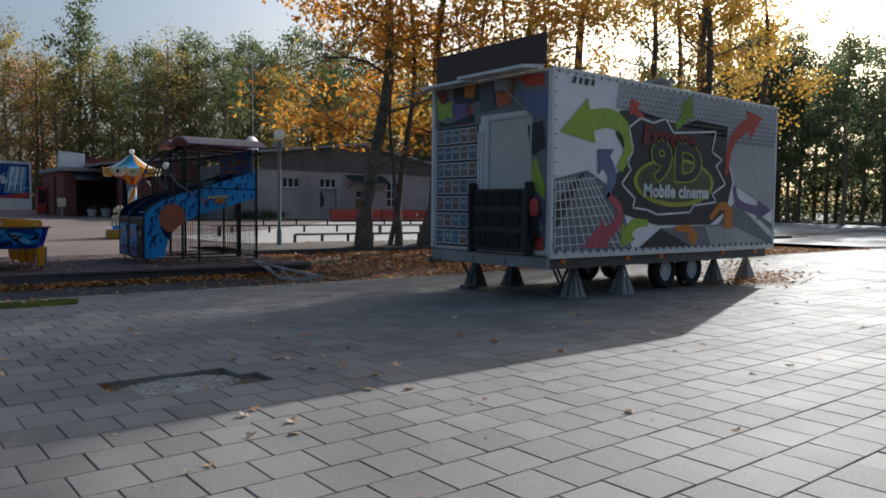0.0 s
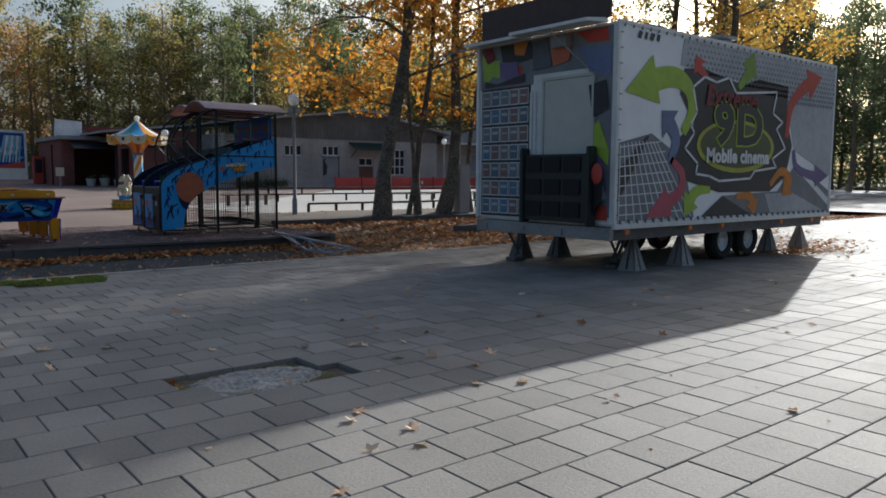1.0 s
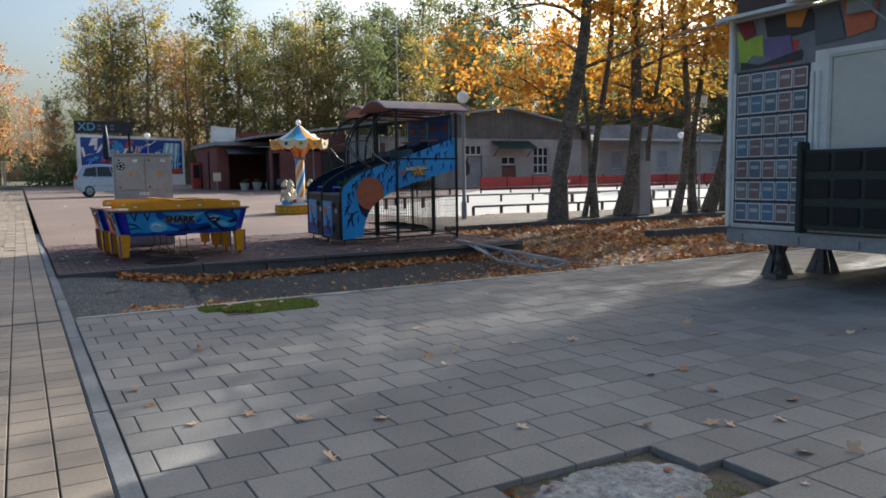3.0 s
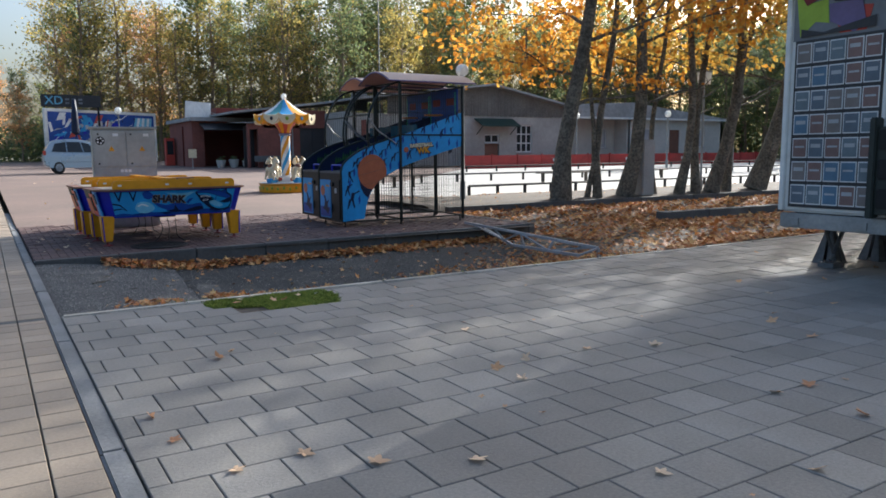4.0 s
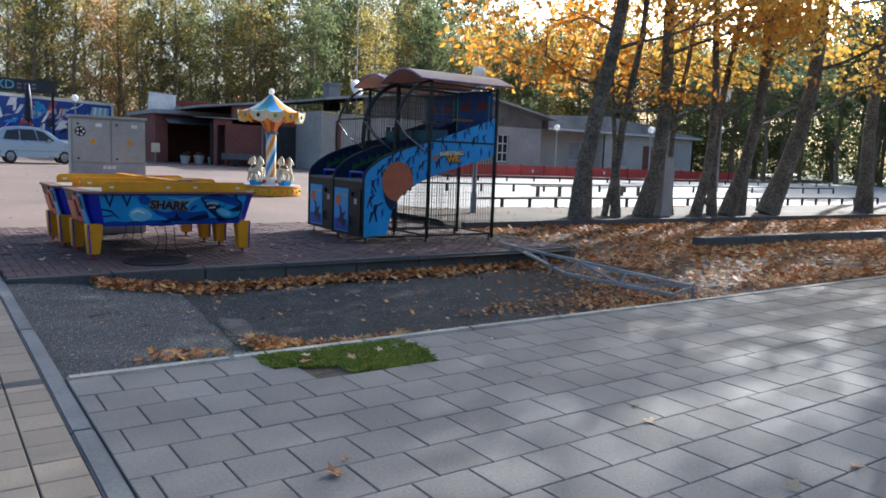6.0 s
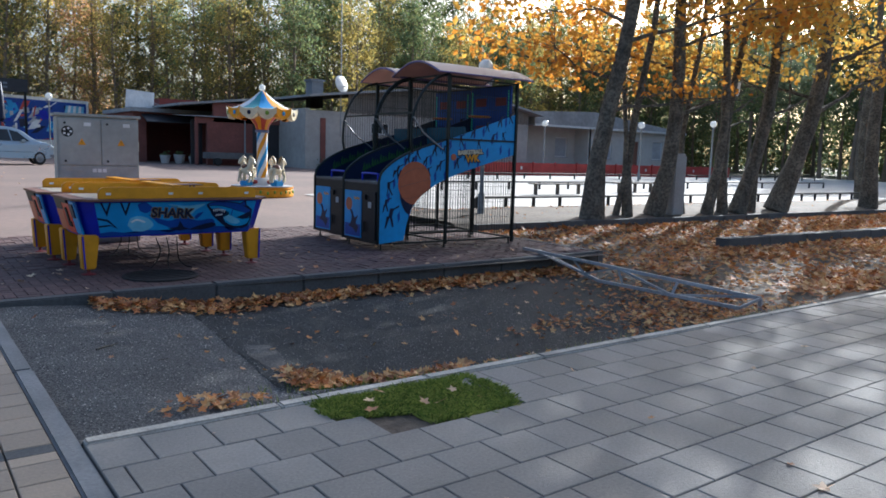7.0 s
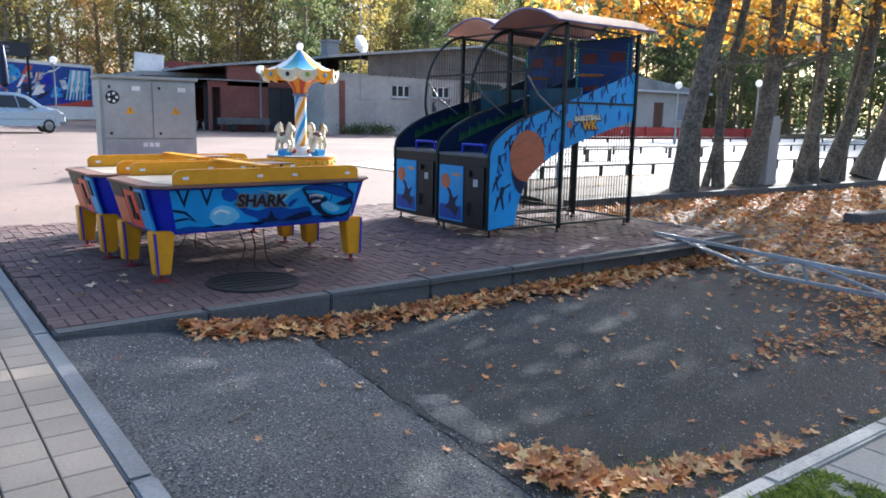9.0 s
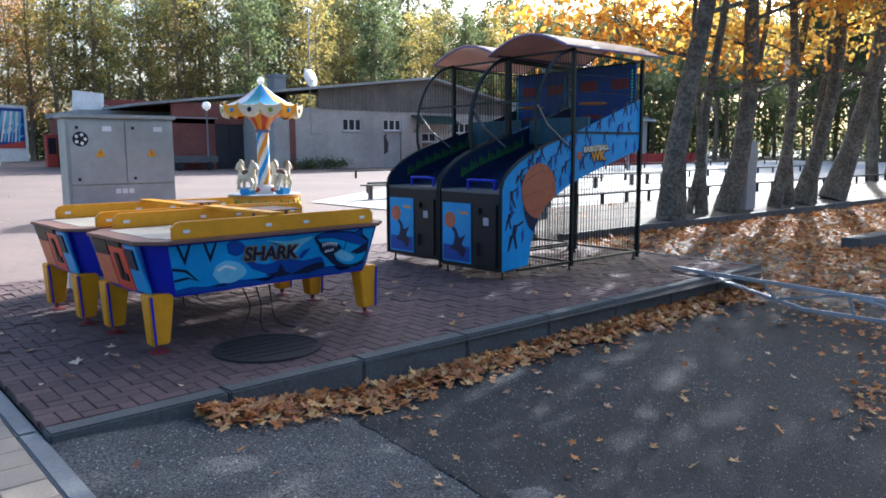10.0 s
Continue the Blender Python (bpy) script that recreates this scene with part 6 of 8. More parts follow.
# ---- carousel ----
def horse(m, parent):
    """A prancing carousel horse in one plain mesh."""
    bm = B()
    ball(bm, (0, 0, 0.44), 0.18, 14, (1.5, 0.82, 0.9))
    ball(bm, (0.2, 0, 0.5), 0.15, 12, (0.9, 0.85, 1.0))
    tube(bm, [(0.2, 0, 0.5), (0.27, 0, 0.66), (0.3, 0, 0.82)], [0.13, 0.1, 0.075], 10)
    tube(bm, [(0.26, 0, 0.86), (0.36, 0, 0.8), (0.46, 0, 0.7), (0.49, 0, 0.66)], [0.075, 0.08, 0.055, 0.045], 10)
    tube(bm, [(0.27, 0, 0.93), (0.19, 0, 0.82), (0.13, 0, 0.66), (0.08, 0, 0.56)], [0.03, 0.055, 0.055, 0.02], 6)
    for y in (-0.04, 0.04):
        tube(bm, [(0.27, y, 0.88), (0.26, y * 1.2, 0.97)], [0.025, 0.005], 5)
    for x, y, kx in ((0.2, -0.09, 0.2), (0.2, 0.09, 0.1), (-0.2, -0.09, -0.12), (-0.2, 0.09, -0.06)):
        tube(bm, [(x, y, 0.4), (x + kx * 0.7, y, 0.24), (x + kx * (0.3 if x > 0 else 1.3), y, 0.05), (x + kx * (0.3 if x > 0 else 1.3) + 0.02, y, 0.02)], [0.085, 0.05, 0.04, 0.05], 8)
    tube(bm, [(-0.26, 0, 0.5), (-0.36, 0, 0.46), (-0.4, 0, 0.3), (-0.38, 0, 0.18)], [0.04, 0.06, 0.05, 0.015], 7)
    ball(bm, (-0.03, 0, 0.6), 0.11, 10, (1.1, 1.0, 0.4))
    ob = part("horse", bm, P_cream, parent, "cream painted carousel horse", smooth=True)
    ob.matrix_basis = m
    bm = B()
    ball(bm, (-0.03, 0, 0.56), 0.16, 12, (1.0, 1.02, 0.62))
    part("saddle", bm, P_wood, ob, "brown and red saddle", smooth=True)
    bm = B()
    tube(bm, [(0.27, 0, 0.95), (0.17, 0, 0.84), (0.11, 0, 0.68)], [0.03, 0.062, 0.05], 6)
    part("mane", bm, P_lettering, ob, "golden brown mane", smooth=True)
    return ob


carousel = thing("carousel", "small carousel with a striped canopy, spiral column and cream horses", "carousel", pose(7.98, 27.5, ground_z(27.5)) @ Matrix.Diagonal((0.88, 0.88, 1, 1)))
bm = B()
lathe(bm, [(0.0, 0.0), (0.98, 0.0), (1.0, 0.04), (0.96, 0.22), (1.0, 0.24), (1.0, 0.27), (0.0, 0.28)], 36)
base = part("platform", bm, P_yellow, carousel, "yellow platform with a pale top", smooth=True)
bm = B()
lathe(bm, [(0.0, 0.285), (0.98, 0.285), (0.98, 0.3), (0.0, 0.3)], 36)
part("platform_top", bm, P_pale, base)
bm = B()
for k in range(28):
    a = 2 * math.pi * k / 28
    ball(bm, (0.985 * math.cos(a), 0.985 * math.sin(a), 0.12 + 0.03 * (k % 2)), 0.045, 8, (0.5, 0.9, 1.1), Matrix.Rotation(a, 4, "Z"))
tagged(part("scroll_ornament", bm, P_green2, base), kind="stuff")
STRIPE = (P_white, P_yellow, P_white, P_sky)
for k in range(8):
    bm = B()
    rows = []
    for i in range(26):
        t = i / 25
        a0 = 2 * math.pi * k / 8 + 4.2 * t
        rows.append([bm.verts.new((0.17 * math.cos(a0 + 0.7854 * s / 4), 0.17 * math.sin(a0 + 0.7854 * s / 4), 0.5 + 1.3 * t)) for s in range(5)])
    for a, b in zip(rows, rows[1:]):
        for s in range(4):
            bm.faces.new((a[s], a[s + 1], b[s + 1], b[s]))
    part("column_stripe", bm, STRIPE[k % 4], carousel, smooth=True)
bm = B()
lathe(bm, [(0.0, 0.3), (0.42, 0.3), (0.36, 0.36), (0.26, 0.48), (0.2, 0.52), (0.0, 0.53)], 24)
part("column_foot", bm, P_white, carousel, smooth=True)
for k in range(4):
    bm = B()
    a = math.pi / 2 * k + 0.4
    ball(bm, (0.33 * math.cos(a), 0.33 * math.sin(a), 0.4), 0.1, 10, (0.7, 1.2, 0.7), Matrix.Rotation(a, 4, "Z"))
    part("foot_ornament", bm, P_red, carousel)
bm = B()
lathe(bm, [(0.19, 1.78), (0.22, 1.8), (0.22, 1.84), (0.19, 1.86)], 20)
part("column_collar", bm, P_blue, carousel, smooth=True)
for k in range(12):
    bm = B()
    a0, a1 = 2 * math.pi * k / 12, 2 * math.pi * (k + 1) / 12
    rows = []
    for r, z in ((0.18, 1.85), (0.24, 2.0), (0.42, 2.2), (0.72, 2.27)):
        rows.append([bm.verts.new((r * math.cos(a0 + (a1 - a0) * s / 3), r * math.sin(a0 + (a1 - a0) * s / 3), z)) for s in range(4)])
    for a, b in zip(rows, rows[1:]):
        for s in range(3):
            bm.faces.new((a[s], a[s + 1], b[s + 1], b[s]))
    part("canopy_gusset", bm, (P_red, P_yellow)[k % 2], carousel, smooth=True)
    bm = B()
    rows = []
    for r, z in ((1.02, 2.42), (0.7, 2.52), (0.4, 2.68), (0.16, 2.86), (0.03, 2.95)):
        rows.append([bm.verts.new((r * math.cos(a0 + (a1 - a0) * s / 3), r * math.sin(a0 + (a1 - a0) * s / 3), z)) for s in range(4)])
    for a, b in zip(rows, rows[1:]):
        for s in range(3):
            bm.faces.new((a[s], a[s + 1], b[s + 1], b[s]))
    part("canopy_panel", bm, (P_sky, P_yellow, P_white, P_teal)[k % 4], carousel, smooth=True)
    bm = B()
    rows = []
    for s in range(7):
        a = a0 + (a1 - a0) * s / 6
        drop = 0.18 + 0.1 * math.sin(math.pi * s / 6)
        flare, lift = 0.07 * (1 - math.sin(math.pi * s / 6)), 0.07 * (1 - math.sin(math.pi * s / 6)) ** 2
        rows.append([bm.verts.new(((r) * math.cos(a), (r) * math.sin(a), z)) for r, z in ((1.02, 2.42), (1.05 + flare, 2.4 + lift), (1.04 + flare, 2.42 - drop + lift), (0.9, 2.42 - drop - 0.02))])
    for a, b in zip(rows, rows[1:]):
        for s in range(3):
            bm.faces.new((a[s], a[s + 1], b[s + 1], b[s]))
    val = part("valance", bm, P_cream if k % 3 else P_yellow, carousel, smooth=True)
    bm = B()
    am = (a0 + a1) / 2
    ball(bm, (1.06 * math.cos(am), 1.06 * math.sin(am), 2.3), 0.06, 8, (0.4, 1, 1), Matrix.Rotation(am, 4, "Z"))
    part("valance_boss", bm, (P_sky, P_navy, P_green2)[k % 3], val, smooth=True)
bm = B()
lathe(bm, [(0.9, 2.2), (0.72, 2.28), (0.3, 2.3), (0.0, 2.3)], 24)
part("canopy_underside", bm, P_yellow, carousel, smooth=True)
bm = B()
ball(bm, (0, 0, 3.02), 0.1, 18)
part("finial", bm, M_globe, carousel, "white ball finial", smooth=True)
for k in range(4):
    a = math.pi / 2 * k + 0.35
    horse(pose(0.66 * math.cos(a), 0.66 * math.sin(a), 0.4, 0, 0, math.degrees(a) + 90) @ Matrix.Diagonal((0.78, 0.9, 0.76, 1)), carousel)
    bm = B()
    ring = [(0.66 * math.cos(a) + 0.2 * math.cos(a + b), 0.66 * math.sin(a) + 0.2 * math.sin(a + b)) for b in (0.8, 2.3, 3.9, 5.5)]
    prism(bm, ring, "z", 0.3, 0.44, 0.02)
    part("horse_block", bm, (P_sky, P_white)[k % 2] if k % 2 == 0 else P_sky, carousel)

# ---- street lamps with ball globes ----


def globe_lamp(x, y, z0, height, arms=0, r=0.16):
    lamp = thing("street_lamp", "grey park lamp post with a white ball globe", "lamp", pose(x, y, z0), "ball-globe park lamps")
    bm = B()
    lathe(bm, [(0.0, 0.0), (0.075, 0.0), (0.075, 0.5), (0.05, 0.56), (0.042, height - r - 0.1), (0.07, height - r - 0.06), (0.05, height - r), (0.0, height - r)], 14)
    part("post", bm, M_pole, lamp, smooth=True)
    bm = B()
    ball(bm, (0, 0, height), r, 18)
    part("globe", bm, M_globe, lamp, "white opal globe", smooth=True)
    for k in range(arms):
        s = -1 if k == 0 else 1
        bm = B()
        tube(bm, [(0, 0, height - 0.5), (0.14 * s, 0, height - 0.42), (0.2 * s, 0, height - 0.36)], 0.018, 6)
        arm = part("arm", bm, M_pole, lamp)
        bm = B()
        box(bm, 0.12 * s - 0.08, 0.12 * s + 0.08, -0.06, 0.06, height - 0.36, height - 0.24, 0.02)
        part("spotlight", bm, P_pale, arm)
    return lamp


globe_lamp(9.95, 20.1, 0.08, 3.27, 2)
globe_lamp(8.65, 65.4, ground_z(65), 4.1, 1, 0.24)
globe_lamp(17.3, 52.0, ground_z(52), 3.6, 0, 0.24)
globe_lamp(34.0, 42.9, ground_z(42), 3.4, 0, 0.2)
globe_lamp(34.3, 30.7, ground_z(30), 3.3, 0, 0.17)
globe_lamp(35.1, 36.0, ground_z(36), 3.29, 0, 0.2)
lantern = thing("street_lamp", "slim grey lamp post with a pale square lantern among the maples", "lamp", pose(17.7, 19.1, 0.13))
bm = B()
lathe(bm, [(0.0, 0.0), (0.06, 0.0), (0.06, 0.3), (0.035, 0.36), (0.03, 3.1), (0.0, 3.1)], 12)
part("post", bm, M_pole, lantern, smooth=True)
bm = B()
prism(bm, [(-0.12, 3.1), (0.12, 3.1), (0.17, 3.44), (-0.17, 3.44)], "y", -0.14, 0.14, 0.012)
part("lantern_glass", bm, M_globe, lantern, "pale square lantern")
bm = B()
box(bm, -0.19, 0.19, -0.16, 0.16, 3.44, 3.48, 0.01)
part("lantern_cap", bm, M_pole, lantern)

# ---- the grey house across the rink ----
HY = 49.3
HZ = ground_z(HY)


def cut_wall(bm, x0, x1, y0, y1, z0, z1, holes):
    """A wall along x with square openings (x0, x1, z0, z1) right through it."""
    xs = sorted({x0, x1, *(h[0] for h in holes), *(h[1] for h in holes)})
    for a, b in zip(xs, xs[1:]):
        spans = sorted((h[2], h[3]) for h in holes if h[0] <= a and h[1] >= b)
        z = z0
        for lo, hi in spans:
            if lo > z:
                box(bm, a, b, y0, y1, z, lo)
            z = hi
        if z1 > z:
            box(bm, a, b, y0, y1, z, z1)


def window(parent, x0, x1, z0, z1, y, bars=2, across=1, frame_mat=None, deep=0.12, glass=None):
    """Frame, bars and panes set back in an opening of a wall that faces -y."""
    f = frame_mat or M_white
    bm = B()
    for a, b, c, d in ((x0, x1, z0, z0 + 0.07), (x0, x1, z1 - 0.07, z1), (x0, x0 + 0.07, z0, z1), (x1 - 0.07, x1, z0, z1)):
        box(bm, a, b, y + deep - 0.05, y + deep, c, d)
    for i in range(1, bars):
        x = x0 + (x1 - x0) * i / bars
        box(bm, x - 0.04, x + 0.04, y + deep - 0.045, y + deep, z0, z1)
    for i in range(1, across):
        z = z0 + (z1 - z0) * i / across
        box(bm, x0, x1, y + deep - 0.04, y + deep, z - 0.04, z + 0.04)
    w = part("window", bm, f, parent)
    for i in range(bars):
        bm = B()
        box(bm, x0 + (x1 - x0) * i / bars, x0 + (x1 - x0) * (i + 1) / bars, y + deep, y + deep + 0.015, z0, z1)
        part("pane", bm, glass or M_glass, w)
    bm = B()
    box(bm, x0 - 0.08, x1 + 0.08, y - 0.08, y + deep, z0 - 0.07, z0 - 0.003)
    part("window_sill", bm, P_pale, w)
    return w


house = thing("house", "long grey plastered house with a low gabled sheet roof", "house", pose(0, 0, 0))
holes = [(24.7, 26.1, 2.65, 3.4), (27.75, 29.2, HZ, 3.42), (30.9, 32.2, HZ, 2.6), (33.8, 35.25, 1.3, 3.3)]
bm = B()
cut_wall(bm, 20.1, 38.1, HY, HY + 0.35, HZ - 0.4, 3.95, holes)
box(bm, 38.1, 38.45, HY, HY + 14, HZ - 0.4, 3.95)
box(bm, 20.1, 38.1, HY + 13.6, HY + 14, HZ - 0.4, 3.95)
part("wall", bm, M_wall, house, "stained grey plaster wall")
# added charcoal sheet behind the openings stands in for the shaded inside
bm = B()
box(bm, 20.9, 38.0, HY + 4.0, HY + 4.1, HZ - 0.2, 3.9)
part("dark_backing", bm, P_dark, house)
for x0, x1, z0, z1, n, k in ((24.7, 26.1, 2.65, 3.4, 3, 1), (33.8, 35.25, 1.3, 3.3, 3, 3), (27.75, 29.2, 2.7, 3.42, 3, 1), (30.9, 32.2, 2.0, 2.6, 2, 1)):
    window(house, x0, x1, z0, z1, HY, n, k)
bm = B()
box(bm, 27.8, 29.15, HY + 0.1, HY + 0.15, HZ, 2.68, 0.01)
d1 = part("door", bm, P_cabinet, house, "pale grey boarded door")
bm = B()
prism(bm, [(27.85, 1.2), (28.15, 1.35), (28.2, 1.9), (28.0, 2.3), (28.12, 2.5), (27.85, 2.4)], "y", HY + 0.09, HY + 0.1)
part("dark_smear", bm, P_dark, d1)
bm = B()
box(bm, 30.95, 32.15, HY + 0.1, HY + 0.15, HZ, 1.98, 0.01)
part("door", bm, P_wood, house, "brown wooden door")
bm = B()
prism(bm, [(HY - 0.0, 3.75), (HY - 1.1, 3.2), (HY - 1.1, 3.14), (HY, 3.68)], "x", 30.0, 33.4)
for x in (30.2, 33.2):
    tube(bm, [(x, HY, 2.6), (x, HY - 0.9, 3.25)], 0.03, 5)
part("awning", bm, paint("dark_green_awning", (0.03, 0.06, 0.05)), house, "dark green awning over the door")
# boarded gable: single upright boards under the verge
ROOF = ((13.6, 3.95), (31.3, 6.05), (39.4, 4.55))


def roof_z(x):
    return float(np.interp(x, [p[0] for p in ROOF], [p[1] for p in ROOF]))


n = 78
for i in range(n):
    x0, x1 = 23.0 + 15.4 * i / n, 23.0 + 15.4 * (i + 1) / n - 0.012
    bm = B()
    prism(bm, [(x0, 3.93 - 0.03 * (i % 2)), (x1, 3.93 - 0.03 * (i % 2)), (x1, roof_z(x1) - 0.03), (x0, roof_z(x0) - 0.03)], "y", HY - 0.06 - 0.012 * (i % 3), HY + 0.02)
    part("gable_board", bm, M_board, house)
for (xa, za), (xb, zb) in zip(ROOF, ROOF[1:]):
    bm = B()
    if xa < 20:
        prism(bm, [(xa, za), (20.0, roof_z(20.0)), (20.0, roof_z(20.0) + 0.14), (xa, za + 0.14)], "y", HY + 3.5, HY + 15)
        part("roof", bm, M_roof, house, "pale grey sheet roof")
        bm = B()
        xa, za = 20.0, roof_z(20.0)
    prism(bm, [(xa, za), (xb, zb), (xb, zb + 0.14), (xa, za + 0.14)], "y", HY - 0.7, HY + 15)
    part("roof", bm, M_roof, house, "pale grey sheet roof")
bm = B()
box(bm, 15.7, 20.1, HY + 3.7, HY + 3.95, 3.05, 4.25)
part("lintel_wall", bm, M_redbrick, house, "dull red brick wall over the garage")
for x0, x1 in ((18.2, 19.1), (19.12, 20.05)):
    bm = B()
    box(bm, x0, x1, HY + 3.8, HY + 3.88, HZ, 3.05)
    part("garage_door", bm, P_dark, house, "dark garage door")
bm = B()
box(bm, 20.05, 20.35, HY + 0.02, HY + 13.6, HZ - 0.4, 4.05)
part("side_wall", bm, M_wall, house)
bm = B()
box(bm, 21.05, 21.4, HY - 0.06, HY + 0.02, HZ, 3.5)
part("pier", bm, M_redbrick, house, "dull red brick pier")
chim = B()
box(chim, 24.5, 25.4, HY + 8, HY + 9, 4.6, 6.5)
box(chim, 24.4, 25.5, HY + 7.9, HY + 9.1, 6.5, 6.65)
part("chimney", chim, P_gray, house, "square grey vent stack")
bm = B()
tube(bm, [(22.3, HY - 0.3, 2.4), (22.3, HY - 0.3, 11.5)], 0.035, 6)
tube(bm, [(22.3, HY - 0.3, 2.45), (23.1, HY - 0.2, 2.45)], 0.03, 5)
mast = part("mast", bm, M_pole, house)
bm = B()
lathe(bm, [(0.0, 0.1), (0.3, 0.06), (0.55, 0.0), (0.55, 0.02), (0.3, 0.09), (0.0, 0.13)], 24)
dish = part("satellite_dish", bm, M_white, mast, "white satellite dish", smooth=True)
dish.matrix_basis = pose(22.25, HY - 0.45, 5.6, 75, 0, 20)
bm = B()
tube(bm, [(22.3, HY - 0.4, 5.5), (22.35, HY - 0.95, 5.4)], 0.025, 5)
part("dish_arm", bm, M_pole, mast)

for x, y, n in ((22.3, 48.95, 420), (23.3, 48.9, 380), (24.3, 49.0, 200), (21.5, 49.0, 160)):
    V, Fc = leaf_cloud(int(10 * x), [(0, 0, 0.25), (0.25, 0, 0.35), (-0.25, 0, 0.3)], n, 0.07, 0.24, 0.02)
    tagged(raw("shrub", V, Fc, M_leaf_green), "low green shrub at the foot of the house wall", "shrub", "shrubs along the house").location = (x, y, ground_z(y))

# ---- red brick shed between kiosk and house ----
shed = thing("brick_shed", "low red brick shed with a dark open doorway", "shed", pose(0, 0, 0))
bm = B()
cut_wall(bm, 14.6, 18.2, 53.0, 53.25, 0.2, 3.32, [(14.75, 15.3, 0.3, 2.95)])
part("wall", bm, M_redbrick, shed)
bm = B()
box(bm, 17.95, 18.18, 53.25, 56.9, 0.2, 3.32)
part("side_wall", bm, M_redbrick, shed)
# the doorway's shade as an added charcoal sheet behind it
bm = B()
box(bm, 14.7, 15.4, 54.2, 54.3, 0.2, 3.2)
part("dark_backing", bm, P_dark, shed)
bm = B()
prism(bm, [(52.8, 3.33), (56.95, 3.5), (56.95, 3.56), (52.8, 3.4)], "x", 14.4, 18.3)
part("roof", bm, M_roof, shed)

# ---- the pale low wing further along ----
wing = thing("outbuilding", "pale cream low building with a shallow grey roof", "house", pose(0, 0, 0))
WY = 50.0
bm = B()
wh = [(43.6, 45.0, 1.6, 3.2), (47.4, 48.8, 1.6, 3.2), (51.0, 52.3, 0.4, 3.1), (54.2, 55.6, 1.6, 3.2)]
cut_wall(bm, 46.0, 58.0, WY, WY + 0.3, 0.2, 4.0, wh[1:])
cut_wall(bm, 39.6, 46.0, WY + 1.5, WY + 1.8, 0.2, 4.0, wh[:1])
box(bm, 45.9, 46.2, WY + 0.0, WY + 1.6, 0.2, 4.0)
box(bm, 57.7, 58.0, WY, WY + 10, 0.2, 4.0)
part("wall", bm, M_wall_white, wing)
for i, (x0, x1, z0, z1) in enumerate(wh):
    if i != 2:
        window(wing, x0, x1, z0, z1, WY + (1.5 if i == 0 else 0), 1, 1, glass=P_pale)
bm = B()
box(bm, 51.0, 52.3, WY + 0.1, WY + 0.16, 0.4, 3.1)
part("door", bm, P_wood, wing, "brown door")
bm = B()
prism(bm, [(39.4, 3.98), (46.5, 3.98), (58.4, 3.98), (58.4, 4.1), (46.0, 5.3), (39.4, 5.0)], "y", WY - 0.4, WY + 10)
part("roof", bm, M_roof, wing, "shallow grey sheet roof")
bm = B()
box(bm, 39.4, 58.4, WY - 0.46, WY - 0.4, 3.9, 4.06)
part("gutter", bm, M_white, wing)

# ---- red barrier round the rink: single sheets ----
bm = B()
box(bm, 0, 1.96, 0, 0.05, 0, 0.85, 0.01)
box(bm, -0.02, 0.04, -0.03, 0.08, 0, 0.92)
sheet = bpy.data.meshes.new("barrier_sheet")
bm.to_mesh(sheet)
bm.free()
sheet.materials.append(M_redmetal)
barrier = thing("rink_barrier", "red sheet-metal barrier along the far side of the rink", "barrier", pose(24.8, 42.6, ground_z(42.6) - 0.03))
for i in range(15):
    ob = new("sheet", sheet)
    ob.parent = barrier
    ob.location = (2.0 * i, 0.02 * math.sin(3 * i), 0)
bm = B()
for x in (6.9, 13.5, 19.2, 25.0):
    bm = B()
    box(bm, x, x + 0.14, -0.04, -0.02, 0.42, 0.62)
    part("label", bm, P_white, barrier)

# ---- low rails and benches on the rink ----


def low_rail(x0, x1, y, z, gap, group_label="dark low pipe rail on short posts"):
    rail = thing("low_rail", group_label, "rail", pose(x0, y, z), "low rails round the rink")
    bm = B()
    tube(bm, [(0, 0, 0.3), (x1 - x0, 0, 0.3)], 0.035, 6)
    part("bar", bm, M_black, rail)
    n = int((x1 - x0) / gap)
    for i in range(n + 1):
        bm = B()
        x = (x1 - x0) * i / n
        box(bm, x - 0.035, x + 0.035, -0.035, 0.035, -0.05, 0.29)
        part("post", bm, M_black, rail)


low_rail(11.6, 34.0, 22.3, ground_z(22.3), 1.0)
low_rail(12.5, 44.0, 29.5, ground_z(29.5) + 0.02, 1.6)
low_rail(18.0, 60.0, 38.2, ground_z(38.2) + 0.02, 2.0)
for x, y, w in ((17.8, 26.6, 2.6), (23.0, 27.2, 2.4), (10.9, 27.2, 1.9)):
    bench = thing("bench", "low weathered wooden bench on the rink", "bench", pose(x, y, ground_z(y) + 0.02), "low benches")
    for k in range(3):
        bm = B()
        box(bm, 0, w, 0.14 * k, 0.14 * k + 0.12, 0.36, 0.4, 0.006)
        part("plank", bm, M_wood, bench)
    for lx in (0.2, w / 2, w - 0.2):
        bm = B()
        box(bm, lx - 0.04, lx + 0.04, 0.14, 0.26, 0, 0.36)
        part("leg", bm, M_wood, bench)
post = thing("concrete_post", "square weathered concrete post among the trees", "post", pose(14.95, 18.72, 0.13))
bm = B()
box(bm, -0.22, 0.22, -0.16, 0.16, 0, 1.45, 0.02)
part("shaft", bm, M_prop, post)
bm = B()
box(bm, -0.2, 0.2, -0.14, 0.14, 1.45, 1.5, 0.015)
part("cap", bm, M_prop, post)

